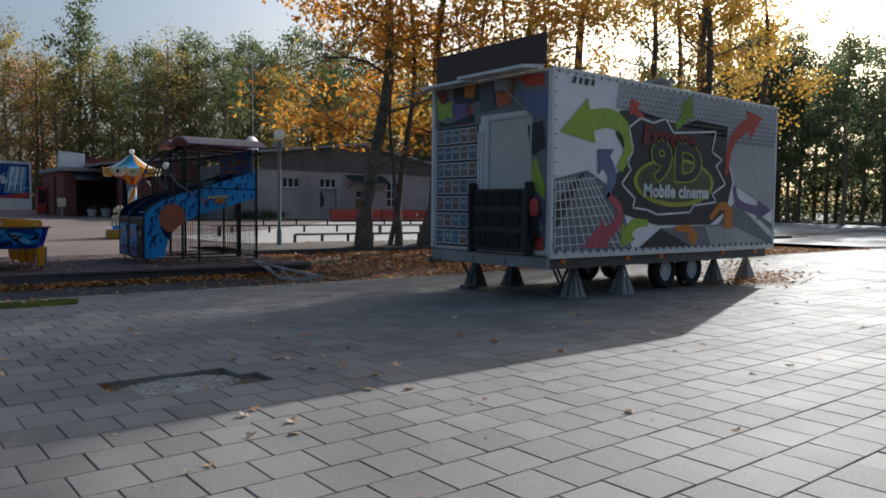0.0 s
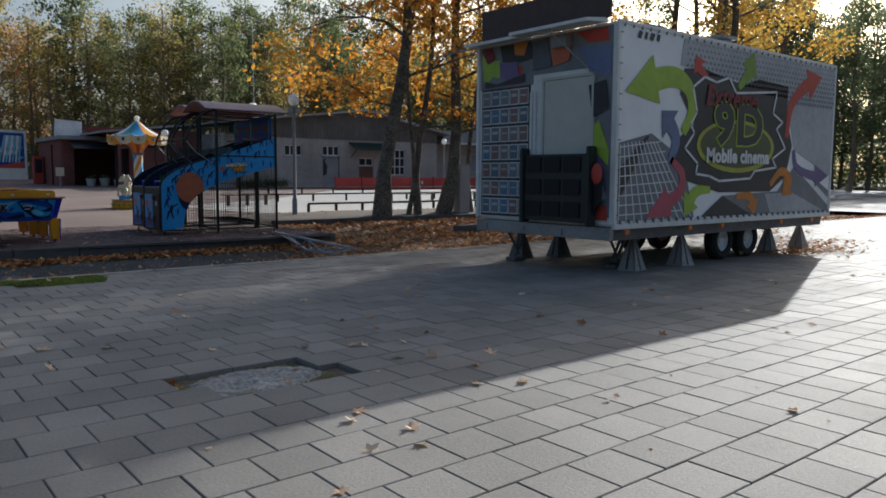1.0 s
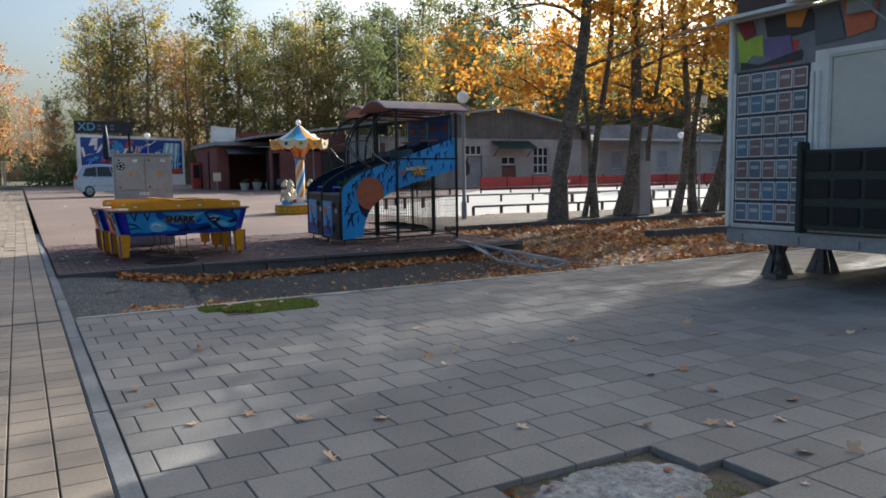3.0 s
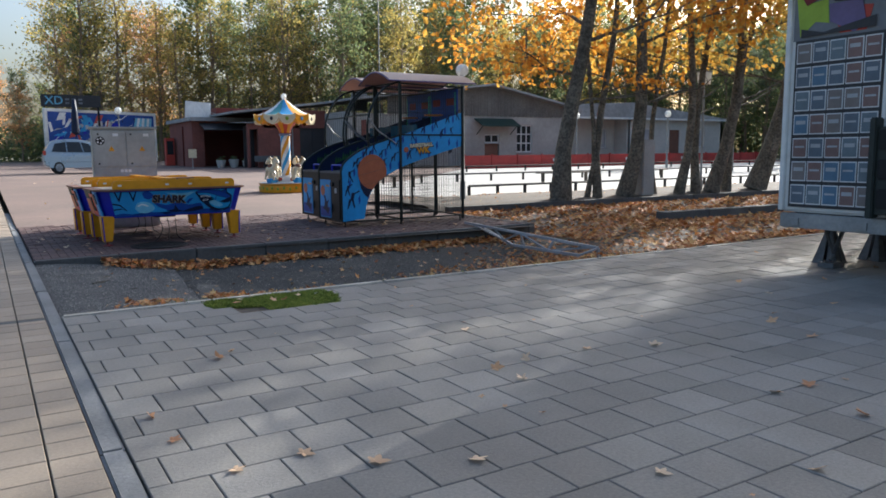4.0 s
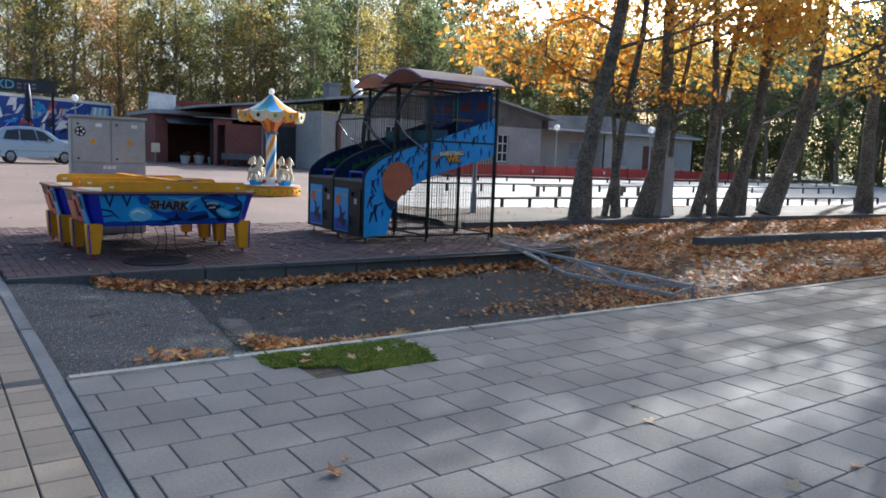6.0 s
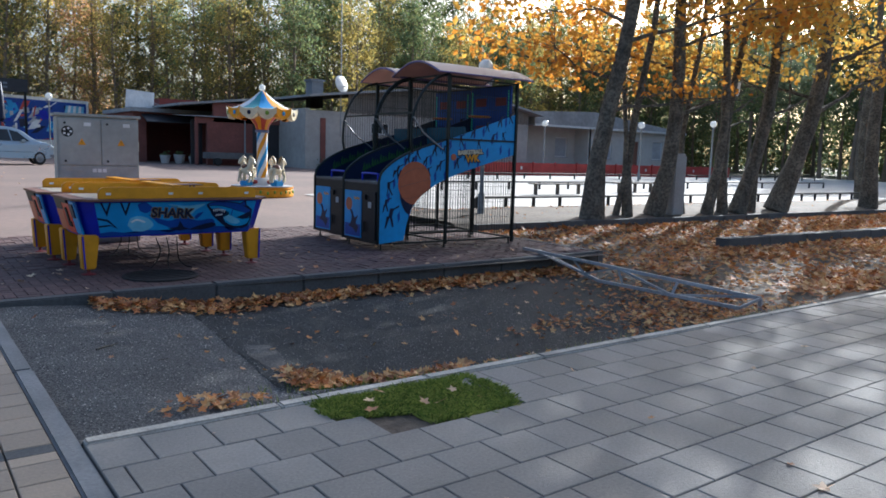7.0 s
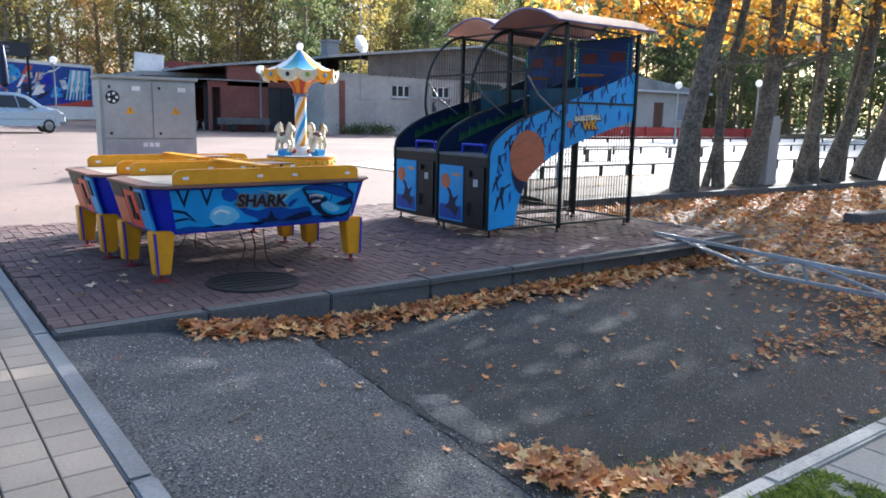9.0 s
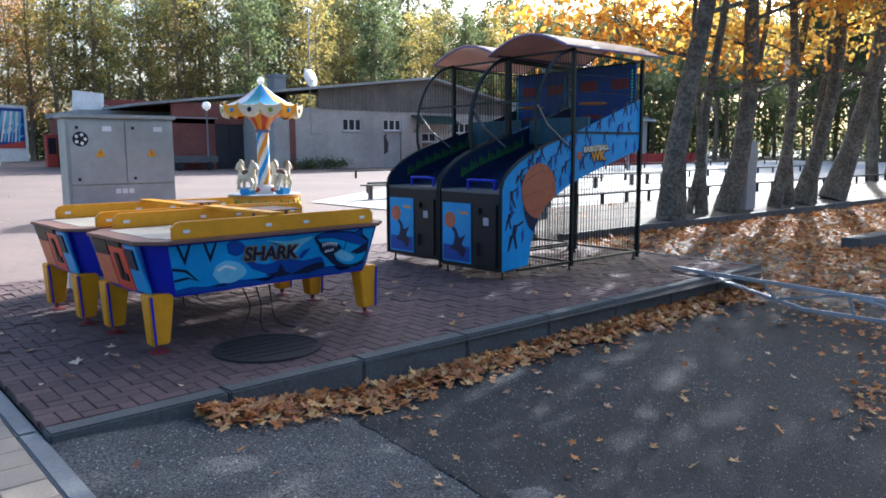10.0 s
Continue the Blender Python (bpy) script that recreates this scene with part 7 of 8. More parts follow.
# ---- red kiosk, its sign and skip ----
kiosk = thing("brick_kiosk", "red brick kiosk with a dark open front and board roof", "kiosk", pose(0, 0, 0))
KZ = ground_z(56)
bm = B()
cut_wall(bm, 12.0, 19.6, 57.0, 57.3, KZ - 0.3, 3.6, [(12.8, 15.9, KZ, 3.2), (16.8, 17.8, KZ, 3.0)])
box(bm, 12.0, 12.3, 57.3, 64, KZ - 0.3, 3.6)
part("wall", bm, M_redbrick, kiosk)
bm = B()
box(bm, 11.9, 17.8, 59.5, 59.6, KZ, 3.3)
part("back_wall", bm, paint("dark_red_inner_wall", (0.12, 0.025, 0.02)), kiosk)
bm = B()
box(bm, 11.8, 19.8, 56.6, 64.2, 3.6, 3.85)
part("roof", bm, M_roof, kiosk)
bm = B()
prism(bm, [(57.0, 3.5), (55.6, 3.0), (55.6, 2.94), (57.0, 3.4)], "x", 12.5, 16.2)
part("awning", bm, P_dark, kiosk, "dark sagging awning")
bm = B()
box(bm, 14.5, 19.0, 60, 64, 3.85, 4.7)
part("roof_house", bm, paint("dull_red_sheet", (0.2, 0.04, 0.035)), kiosk)
board = thing("white_sign_board", "blank white board on a frame above the kiosk", "sign", pose(11.9, 58.5, 3.55, 0, 4, 0))
bm = B()
box(bm, 0, 1.75, -0.03, 0.03, 0.25, 1.5, 0.01)
part("board", bm, P_white, board)
bm = B()
for x in (0.4, 1.4):
    tube(bm, [(x, 0.05, 0), (x, 0.05, 1.3)], 0.03, 5)
for k in range(6):
    tube(bm, [(1.7 + 0.45 * k, 0.6, 0.9 - 0.12 * k), (2.1 + 0.45 * k, 0.6, 0.0)], 0.02, 4)
tube(bm, [(1.7, 0.6, 0.95), (4.4, 0.6, 0.3)], 0.025, 4)
part("frame", bm, M_pole, board)
skip = thing("trailer_cart", "low grey flat cart parked by the kiosk", "cart", pose(14.9, 51.4, ground_z(51.4)))
bm = B()
box(bm, 0, 2.7, 0, 1.3, 0.42, 0.8, 0.02)
part("bed", bm, M_chassis, skip)
for x in (0.5, 2.2):
    bm = B()
    lathe(bm, [(0.0, -0.08), (0.2, -0.08), (0.25, 0.0), (0.2, 0.08), (0.0, 0.08)], 16)
    wl = part("wheel", bm, M_rubber, skip)
    wl.matrix_basis = pose(x, 0.05, 0.25, 90, 0, 0)
bm = B()
box(bm, 0.3, 0.36, 0.3, 0.36, 0.0, 0.45)
part("stand", bm, M_chassis, skip)
for x, y, s in ((13.2, 54.5, 1), (14.1, 54.6, 1.1), (14.9, 54.5, 0.9)):
    pot = thing("plant_pot", "grey concrete planter with dry plants", "planter", pose(x, y, ground_z(y)), "planters by the kiosk")
    bm = B()
    lathe(bm, [(0.0, 0.0), (0.22 * s, 0.0), (0.32 * s, 0.5 * s), (0.28 * s, 0.5 * s), (0.0, 0.44 * s)], 16)
    part("pot", bm, M_prop, pot)
    V, Fc = leaf_cloud(int(100 * x), [(0, 0, 0.55 * s)], 60, 0.08, 0.13)
    raw("plant", V, Fc, M_leaf_green, pot)
for x, y in ((11.25, 62.0), (11.95, 62.6)):
    vend = thing("vending_machine", "tall dark red and black vending machine", "vending machine", pose(x, y, ground_z(y)), "vending machines")
    bm = B()
    box(bm, 0, 0.62, 0, 0.6, 0, 2.0, 0.02)
    part("body", bm, P_red if x < 11.5 else M_black, vend)
    bm = B()
    box(bm, 0.08, 0.54, -0.015, 0.0, 0.8, 1.8, 0.01)
    part("front_glass", bm, M_glass, vend)
sign = thing("small_sign", "small cream notice on a short post", "sign", pose(10.9, 52.5, ground_z(52.5)))
bm = B()
tube(bm, [(0, 0, 0), (0, 0, 0.9)], 0.03, 6)
part("post", bm, M_pole, sign)
bm = B()
box(bm, -0.25, 0.25, -0.05, -0.03, 0.7, 1.25, 0.01)
part("board", bm, P_cream, sign)

# ---- printed banner wall and dark sign over it ----
wallb = thing("banner_wall", "long white framed wall with a bright blue graffiti banner", "banner", pose(4.2, 73.0, ground_z(73), 0, 0, 31))
bm = B()
box(bm, 0, 11.3, 0, 0.2, 0.0, 4.5, 0.03)
part("panel", bm, M_white, wallb)
bm = B()
box(bm, 0.3, 11.0, -0.02, 0.0, 1.1, 4.25)
ban = part("banner", bm, P_deep, wallb, "bright blue banner with slanting shapes")
brush = np.random.default_rng(21)
for k in range(80):
    x, z, w, h, sl = brush.uniform(0.4, 10.0), brush.uniform(1.15, 3.7), brush.uniform(0.1, 0.8), brush.uniform(0.2, 0.9), brush.uniform(-0.3, 0.9)
    x1 = min(x + w, 10.9)
    pts = [(x, z), (x1, z + 0.1), (min(x1 + sl, 10.95), min(z + h, 4.2)), (min(x + sl, 10.8), min(z + h, 4.2))]
    flat("banner_shape", pts, "y", -0.024 - 0.003 * (k % 7), (P_sky, P_white, P_aqua, P_sky, P_red, P_pale, P_navy, P_white, P_cobalt)[k % 9], ban, thick=0.002)
flat("red_band", [(6.5, 1.12), (10.9, 1.12), (10.9, 1.7), (8.5, 1.35)], "y", -0.05, P_red, ban, thick=0.002)
for k in range(7):
    flat("pale_ray", [(8.3 + 0.33 * k, 1.6), (8.45 + 0.33 * k, 1.6), (9.2 + 0.26 * k, 4.0), (8.9 + 0.26 * k, 4.0)], "y", -0.054, P_white if k % 2 else P_aqua, ban, thick=0.002)
xd = thing("dark_sign", "dark sign box with pale blue letters", "sign", pose(4.15, 74.4, 0.6))
bm = B()
box(bm, 0, 4.5, 0, 0.3, 4.75, 5.75, 0.02)
part("box", bm, P_dark, xd)
letters("sign_letters", "XD", 0.95, pose(0.95, -0.01, 5.25, 90, 0, 0), P_aqua, xd, "pale blue letters", bold=0.01)
for i in range(3):
    for j in range(2):
        bm = B()
        box(bm, 1.8 + 0.5 * i, 2.1 + 0.5 * i, -0.012, 0.0, 5.0 + 0.3 * j, 5.15 + 0.3 * j)
        part("sign_bar", bm, P_gray, xd)
for x in (0.2, 4.3):
    bm = B()
    box(bm, x - 0.08, x + 0.08, 0.05, 0.25, 0.0, 4.75)
    part("sign_post", bm, M_black, xd)
flag = thing("folded_parasol", "tall folded dark parasol", "parasol", pose(5.15, 60.0, ground_z(60) - 0.0) @ Matrix.Diagonal((1, 1, 0.9, 1)))
bm = B()
lathe(bm, [(0.03, 0.0), (0.03, 2.4), (0.26, 2.6), (0.2, 4.0), (0.1, 5.0), (0.0, 5.1)], 12)
part("cloth", bm, P_navy, flag, smooth=True)
far = thing("far_building", "low pale building at the end of the footway", "house", pose(-10.5, 108, 0.9))
bm = B()
cut_wall(bm, 0, 9.0, 0, 0.3, -0.5, 3.6, [(0.8, 2.4, 0.8, 2.6), (3.4, 5.0, 0.8, 2.6), (6.0, 7.2, -0.4, 2.5)])
part("wall", bm, M_wall_white, far)
for x0, x1 in ((0.8, 2.4), (3.4, 5.0)):
    window(far, x0, x1, 0.8, 2.6, 0.0)
bm = B()
box(bm, 6.0, 7.2, 0.1, 0.16, -0.4, 2.5)
part("door", bm, P_dark, far)
bm = B()
prism(bm, [(-0.6, 3.6), (9.6, 3.6), (9.6, 4.0), (-0.6, 4.3)], "y", -0.8, 8)
part("roof", bm, M_roof, far)

# ---- parked car ----
car = thing("parked_car", "silver-blue compact people carrier parked on the plaza", "car", pose(2.4, 48.5, ground_z(48.5)) @ Matrix.Diagonal((0.9, 1, 1.09, 1)))
body_line = curve([(0.02, 0.45), (0.0, 0.8), (0.12, 1.1), (0.38, 1.5), (0.8, 1.64), (1.9, 1.66), (2.6, 1.5), (3.2, 1.14), (3.9, 0.95), (4.18, 0.75), (4.22, 0.45)], 4)
bm = B()
rings = []
for y, inset in ((0.0, 0.06), (0.06, 0.0), (0.3, -0.01), (1.4, -0.01), (1.64, 0.0), (1.7, 0.06)):
    ring = []
    for x, z in body_line + [(3.9, 0.3), (0.3, 0.3)]:
        tuck = max(0.0, z - 0.95) * 0.28
        yy = y + (tuck if y < 0.85 else -tuck)
        ring.append(bm.verts.new((x + (inset if x < 2 else -inset), yy, z - (inset if z > 1.0 else 0))))
    rings.append(ring)
k = len(rings[0])
for a, b in zip(rings, rings[1:]):
    for i in range(k):
        bm.faces.new((a[i], a[(i + 1) % k], b[(i + 1) % k], b[i]))
bm.faces.new(rings[0]), bm.faces.new(rings[-1][::-1])
bmesh.ops.recalc_face_normals(bm, faces=bm.faces[:])
cbody = part("body", bm, M_car, car, smooth=True)
for name, pts in (("side_window", [(0.45, 1.08), (0.62, 1.46), (1.2, 1.54), (1.22, 1.06)]), ("side_window", [(1.28, 1.06), (1.26, 1.54), (1.95, 1.54), (2.1, 1.05)]), ("side_window", [(2.16, 1.05), (2.02, 1.53), (2.42, 1.44), (2.95, 1.05)])):
    bm = B()
    f = [bm.verts.new((x, max(0.0, z - 0.95) * 0.28 - 0.012, z)) for x, z in pts]
    g2 = [bm.verts.new((x, max(0.0, z - 0.95) * 0.28 + 0.01, z)) for x, z in pts]
    bm.faces.new(f), bm.faces.new(g2[::-1])
    for i in range(len(pts)):
        j = (i + 1) % len(pts)
        bm.faces.new((f[i], g2[i], g2[j], f[j]))
    bmesh.ops.recalc_face_normals(bm, faces=bm.faces[:])
    part(name, bm, M_glass, cbody)
for name, x0, x1, z0, z1, mat in (("tail_light", -0.01, 0.14, 0.9, 1.12, P_red), ("headlight", 4.0, 4.2, 0.68, 0.82, P_pale), ("side_trim", 0.9, 3.2, 0.55, 0.6, P_dark), ("bumper", 3.9, 4.25, 0.36, 0.5, P_gray)):
    bm = B()
    box(bm, x0, x1, -0.012, 0.2, z0, z1, 0.02)
    part(name, bm, mat, cbody)
bm = B()
box(bm, 2.55, 2.75, -0.13, 0.03, 1.0, 1.12, 0.03)
part("wing_mirror", bm, M_car, cbody)
for x in (0.78, 3.42):
    for y in (0.09, 1.61):
        bm = B()
        lathe(bm, [(0.19, -0.1), (0.27, -0.1), (0.31, -0.05), (0.31, 0.05), (0.27, 0.1), (0.19, 0.1), (0.19, -0.1)], 22)
        ty = part("tyre", bm, M_rubber, car)
        ty.matrix_basis = pose(x, y, 0.31, 90, 0, 0)
        bm = B()
        lathe(bm, [(0.0, 0.1), (0.06, 0.1), (0.06, 0.07), (0.19, 0.09), (0.2, 0.02), (0.0, 0.02)], 20)
        for q in range(6):
            box(bm, -0.025, 0.025, 0.05, 0.19, 0.07, 0.1, 0.0, Matrix.Rotation(1.047 * q, 4, "Z"))
        part("rim", bm, M_steel, ty)

# ---- lying steel lattice boom ----
M_boom = material("dull_grey_steel", (0.42, 0.43, 0.45), (0.27, 0.275, 0.29), rough=0.55, metal=0.2, fine=20, bump=0.1)
boom = thing("steel_boom", "grey steel lattice barrier boom lying across the asphalt", "barrier", None)
A1, A2 = Vector((7.0, 15.5, 0.07)), Vector((7.12, 15.3, 0.05))      # far end, leaning on the kerb
B1, B2 = Vector((6.27, 11.28, 0.1)), Vector((6.0, 11.34, 0.02))      # near end on its foot


def bar(a, b, r=0.022):
    bm = B()
    d = (b - a).normalized()
    m = Matrix.Translation(a) @ d.to_track_quat("X", "Z").to_matrix().to_4x4()
    box(bm, 0, (b - a).length, -0.85 * r, 0.85 * r, -0.85 * r, 0.85 * r, 0.004, m)
    return bm


part("chord", bar(A1, B1), M_boom, boom)
MID = Vector((6.88, 13.9, -0.17))                                     # the lower chord sags onto the asphalt
part("chord", bar(A2, MID), M_boom, boom)
part("chord", bar(MID, B2), M_boom, boom)


def low_at(t):
    return A2.lerp(MID, t / 0.36) if t < 0.36 else MID.lerp(B2, (t - 0.36) / 0.64)


for t0, t1 in ((0.06, 0.28), (0.5, 0.28), (0.5, 0.74), (0.98, 0.74)):
    part("diagonal", bar(A1.lerp(B1, t0), low_at(t1), 0.015), M_boom, boom)
for t in (0.0, 0.28, 0.5, 0.74, 1.0):
    part("strut", bar(A1.lerp(B1, t), low_at(t), 0.015), M_boom, boom)
part("foot", bar(B1, Vector((6.28, 11.28, -0.03)), 0.02), M_boom, boom)

# ---- manhole, broken paving, grass tuft ----
mh = thing("manhole_cover", "dark round cast-iron manhole cover in the brick paving", "manhole cover", pose(1.72, 15.52, 0.03))
bm = B()
lathe(bm, [(0.0, -0.02), (0.39, -0.02), (0.39, 0.016), (0.355, 0.018), (0.355, 0.012), (0.0, 0.012)], 32)
for k in range(5):
    y = -0.2 + 0.1 * k
    w = math.sqrt(0.33 ** 2 - y * y)
    box(bm, -w, w, y - 0.012, y + 0.012, 0.012, 0.017)
part("lid", bm, material("rusty_cast_iron", (0.032, 0.029, 0.027), (0.02, 0.018, 0.017), rough=0.7, metal=0.3, fine=40, bump=0.5), mh)
rub = material("crumbled_mortar", (0.46, 0.45, 0.42), (0.16, 0.15, 0.135), rough=0.95, fine=24, big=4, bump=1.0)
grid_sheet("broken_paving", wide(1.25, 2.45, 48), wide(5.12, 5.8, 30), lambda x, y: -0.034 + 0.012 * noise.noise((x * 16, y * 16, 3)), M_soil, "dark soil where pavers are missing", "structure", "hole")
grid_sheet("mortar_bed", wide(1.4, 2.32, 70), wide(5.16, 5.74, 46), lambda x, y: -0.056 + 0.034 * smooth_step((1 - math.hypot((x - 1.9) / 0.46, (y - 5.46) / 0.3)) / 0.6 + 0.5) + 0.012 * noise.noise((x * 6, y * 6, 3)) + 0.008 * noise.noise((x * 34, y * 34, 5)), rub, "crumbled pale mortar bed left in the hole", "structure", "hole")
g = np.random.default_rng(33)
V, Fc = [], []
for _ in range(5200):
    x, y = g.uniform(1.32, 2.34), g.uniform(5.15, 5.74)
    if (math.hypot((x - 1.9) / 0.44, (y - 5.48) / 0.24) < 1.0 + 0.5 * noise.noise((x * 9, y * 9, 2)) or noise.noise((x * 8, y * 8, 6)) < -0.12) and g.uniform() < 0.94:
        continue
    h, a, lean = g.uniform(0.006, 0.022), g.uniform(0, 6.283), g.normal(0, 0.014, 2)
    dx, dy, o = 0.0026 * math.cos(a), 0.0026 * math.sin(a), len(V)
    V += [(x - dx, y - dy, -0.04), (x + dx, y + dy, -0.04), (x + lean[0], y + lean[1], h - 0.034)]
    Fc.append((o, o + 1, o + 2))
tagged(raw("pit_moss", V, Fc, M_grass), "short moss and grass along the edges of the hole", "grass", kind="stuff")
p = [(float(lr0[0]), float(lr0[1]), -0.04) for lr0 in np.random.default_rng(4).normal((1.42, 5.6), (0.07, 0.05), (26, 2))] + [(2.18, 5.5, -0.02), (2.25, 5.35, -0.02), (2.0, 5.25, -0.02), (1.6, 5.62, -0.02), (1.75, 5.24, -0.02)]
leaf_litter("pit_leaves", p, [0.035 + 0.012 * (k % 3) for k in range(len(p))], M_litter, "brown leaves caught in the hole")
stones = np.random.default_rng(8)
for k in range(16):
    bm = B()
    s = float(stones.uniform(0.012, 0.03))
    ball(bm, (0, 0, 0), s, 6, (1.2, 0.9, 0.6))
    for v in bm.verts:
        v.co += Vector(stones.normal(0, s * 0.12, 3))
    st = part("rubble_stone", bm, M_prop)
    st.location = (float(stones.uniform(1.4, 2.3)), float(stones.uniform(5.22, 5.66)), -0.03)
    tagged(st, "small piece of crumbled concrete in the gap", "stone", "rubble in the broken paving")
g = np.random.default_rng(31)
V, Fc = [], []
for _ in range(15000):
    x, y = g.uniform(1.15, 2.45), g.uniform(10.42, 11.04)
    edge = 1.24 + 0.42 * smooth_step((10.78 - y) / 0.2) + 0.05 * noise.noise((y * 9, 0, 3))
    if x < edge or x > 2.36 + 0.06 * noise.noise((y * 8, 4, 0)) - 0.14 * smooth_step((10.55 - y) / 0.15) or noise.noise((x * 6, y * 6, 7)) < -0.42:
        continue
    h, a = g.uniform(0.008, 0.034) * (0.7 + 0.6 * noise.noise((x * 4, y * 4, 1))), g.uniform(0, 6.283)
    dx, dy, lean = 0.0028 * math.cos(a), 0.0028 * math.sin(a), g.normal(0, 0.024, 2)
    o = len(V)
    V += [(x - dx, y - dy, -0.02), (x + dx, y + dy, -0.02), (x + dx * 0.6 + lean[0] * 0.5, y + dy * 0.6 + lean[1] * 0.5, h * 0.6), (x + lean[0], y + lean[1], h)]
    Fc.append((o, o + 1, o + 2, o + 3))
tagged(raw("grass_tuft", V, Fc, M_grass), "bright green grass growing in the gap between the pavers", "grass", kind="stuff")
V, Fc = [], []
for _ in range(800):
    x, y = (g.uniform(0.9, 7), 11.14 + abs(g.normal(0, 0.04))) if g.uniform() < 0.3 else (1.95 + g.normal(0, 0.25), 11.6 + g.normal(0, 0.14))
    if x < 0.3:
        continue
    h, a, lean = g.uniform(0.02, 0.06), g.uniform(0, 6.283), g.normal(0, 0.02, 2)
    z = asphalt_z(x, y)
    o = len(V)
    V += [(x - 0.003, y, z), (x + 0.003, y, z), (x + lean[0], y + lean[1], z + h)]
    Fc.append((o, o + 1, o + 2))
tagged(raw("weeds", V, Fc, M_grass), "sparse green weeds along the edge of the asphalt", "grass", kind="stuff")
grid_sheet("tuft_soil", wide(1.1, 2.45, 20), wide(10.4, 11.06, 10), lambda x, y: -0.016, M_soil, "dark soil under the grass", "structure", "soil")

# ---- fallen leaves ----
lr = np.random.default_rng(17)


def drift(n, xs, ys, spread_y, top, surface, size=(0.045, 0.085)):
    """Places of leaves heaped along a line from (xs[0], ys[0]) to (xs[1], ys[1])."""
    out = []
    for _ in range(n):
        t = lr.uniform()
        w = abs(lr.normal(0, spread_y)) * (0.6 + 0.6 * abs(noise.noise((t * 9, 0, 4))))
        x, y = xs[0] + (xs[1] - xs[0]) * t, ys[0] + (ys[1] - ys[0]) * t - w
        out.append((x, y, surface(x, y) + max(0, top * (1 - w / (2.2 * spread_y))) * lr.uniform(0.2, 1)))
    return out, lr.uniform(*size, n)


p, s = drift(3600, (0.85, 8.1), (14.73, 14.94), 0.2, 0.08, asphalt_z)
leaf_litter("kerb_leaves", p, s, M_litter, "drift of orange and brown maple leaves along the kerb")
p, s = [], []
for cx, cy, rx, ry, n, top in ((1.68, 11.82, 0.1, 0.17, 360, 0.05), (1.95, 11.5, 0.15, 0.09, 240, 0.04), (2.35, 11.34, 0.2, 0.06, 60, 0.02), (0.86, 11.34, 0.12, 0.07, 80, 0.03), (2.5, 11.35, 0.4, 0.12, 24, 0.01), (4.65, 12.35, 0.28, 0.14, 90, 0.02), (6.0, 12.0, 0.55, 0.4, 680, 0.05), (7.0, 12.3, 0.6, 0.5, 500, 0.05), (7.6, 13.2, 0.8, 1.0, 650, 0.03), (5.4, 13.2, 2.2, 1.0, 90, 0.0), (2.4, 13.0, 1.4, 1.0, 26, 0.0)):
    for _ in range(n):
        x, y = cx + lr.normal(0, rx), cy + lr.normal(0, ry)
        if 0.15 < x < 8.3 and 11.16 < y < 14.7:
            p.append((x, y, asphalt_z(x, y) + 0.004 + top * lr.uniform(0, 1)))
            s.append(lr.uniform(0.04, 0.075))
leaf_litter("asphalt_leaves", p, s, M_litter, "orange and brown maple leaves lying on the asphalt")
p, s = [], []
while len(p) < 27000:
    x, y = lr.uniform(8.2, 29), lr.uniform(11.2, 18.6)
    if lr.uniform() > 0.25 + 0.75 * smooth_step(0.55 + 1.2 * noise.noise((x * 0.35, y * 0.5, 11))) or (x < 10.5 and y > 16 and lr.uniform() < 0.4):
        continue
    p.append((x, y, soil_z(x, y) + 0.004 + 0.03 * lr.uniform()))
    s.append(lr.uniform(0.065, 0.125))
leaf_litter("soil_leaves", p, s, M_litter, "thick carpet of orange and brown leaves on the soil")
p = [(lr.uniform(9, 30), lr.uniform(18.9, 21.9), 0.12) for _ in range(1500)]
leaf_litter("bed_leaves", p, lr.uniform(0.05, 0.09, len(p)), M_litter, "orange leaves on the bed under the trees")
p = []
for cx, cy, rx, ry, n in ((12.6, 7.0, 0.7, 0.3, 420), (13.8, 7.6, 0.8, 0.35, 300), (16.0, 9.8, 1.0, 0.6, 260)):
    p += [(cx + lr.normal(0, rx), cy + lr.normal(0, ry), 0.004 + 0.06 * lr.uniform()) for _ in range(n)]
leaf_litter("trailer_leaves", p, lr.uniform(0.05, 0.09, len(p)), M_litter, "heaps of brown leaves beside the trailer wheels")

shapes = []
for i, (c, mt) in enumerate(((0.25, M_dry), (0.4, M_dry), (0.6, M_dry), (0.3, M_dry))):
    v, f = maple_leaf(1.0, c)
    me = bpy.data.meshes.new("leaf")
    me.from_pydata(v, [], f)
    me.materials.append(mt)
    shapes.append(me)


def fallen_leaf(x, y, z, size, which):
    ob = new("fallen_leaf", shapes[which])
    ob.matrix_basis = pose(x, y, z + 0.004 + 0.06 * size, float(lr.normal(0, 15)), float(lr.normal(0, 12)), float(lr.uniform(0, 360))) @ Matrix.Diagonal((size, size, size, 1))
    tagged(ob, "dry curled maple leaf lying on the paving", "leaf", "single leaves on the paving")


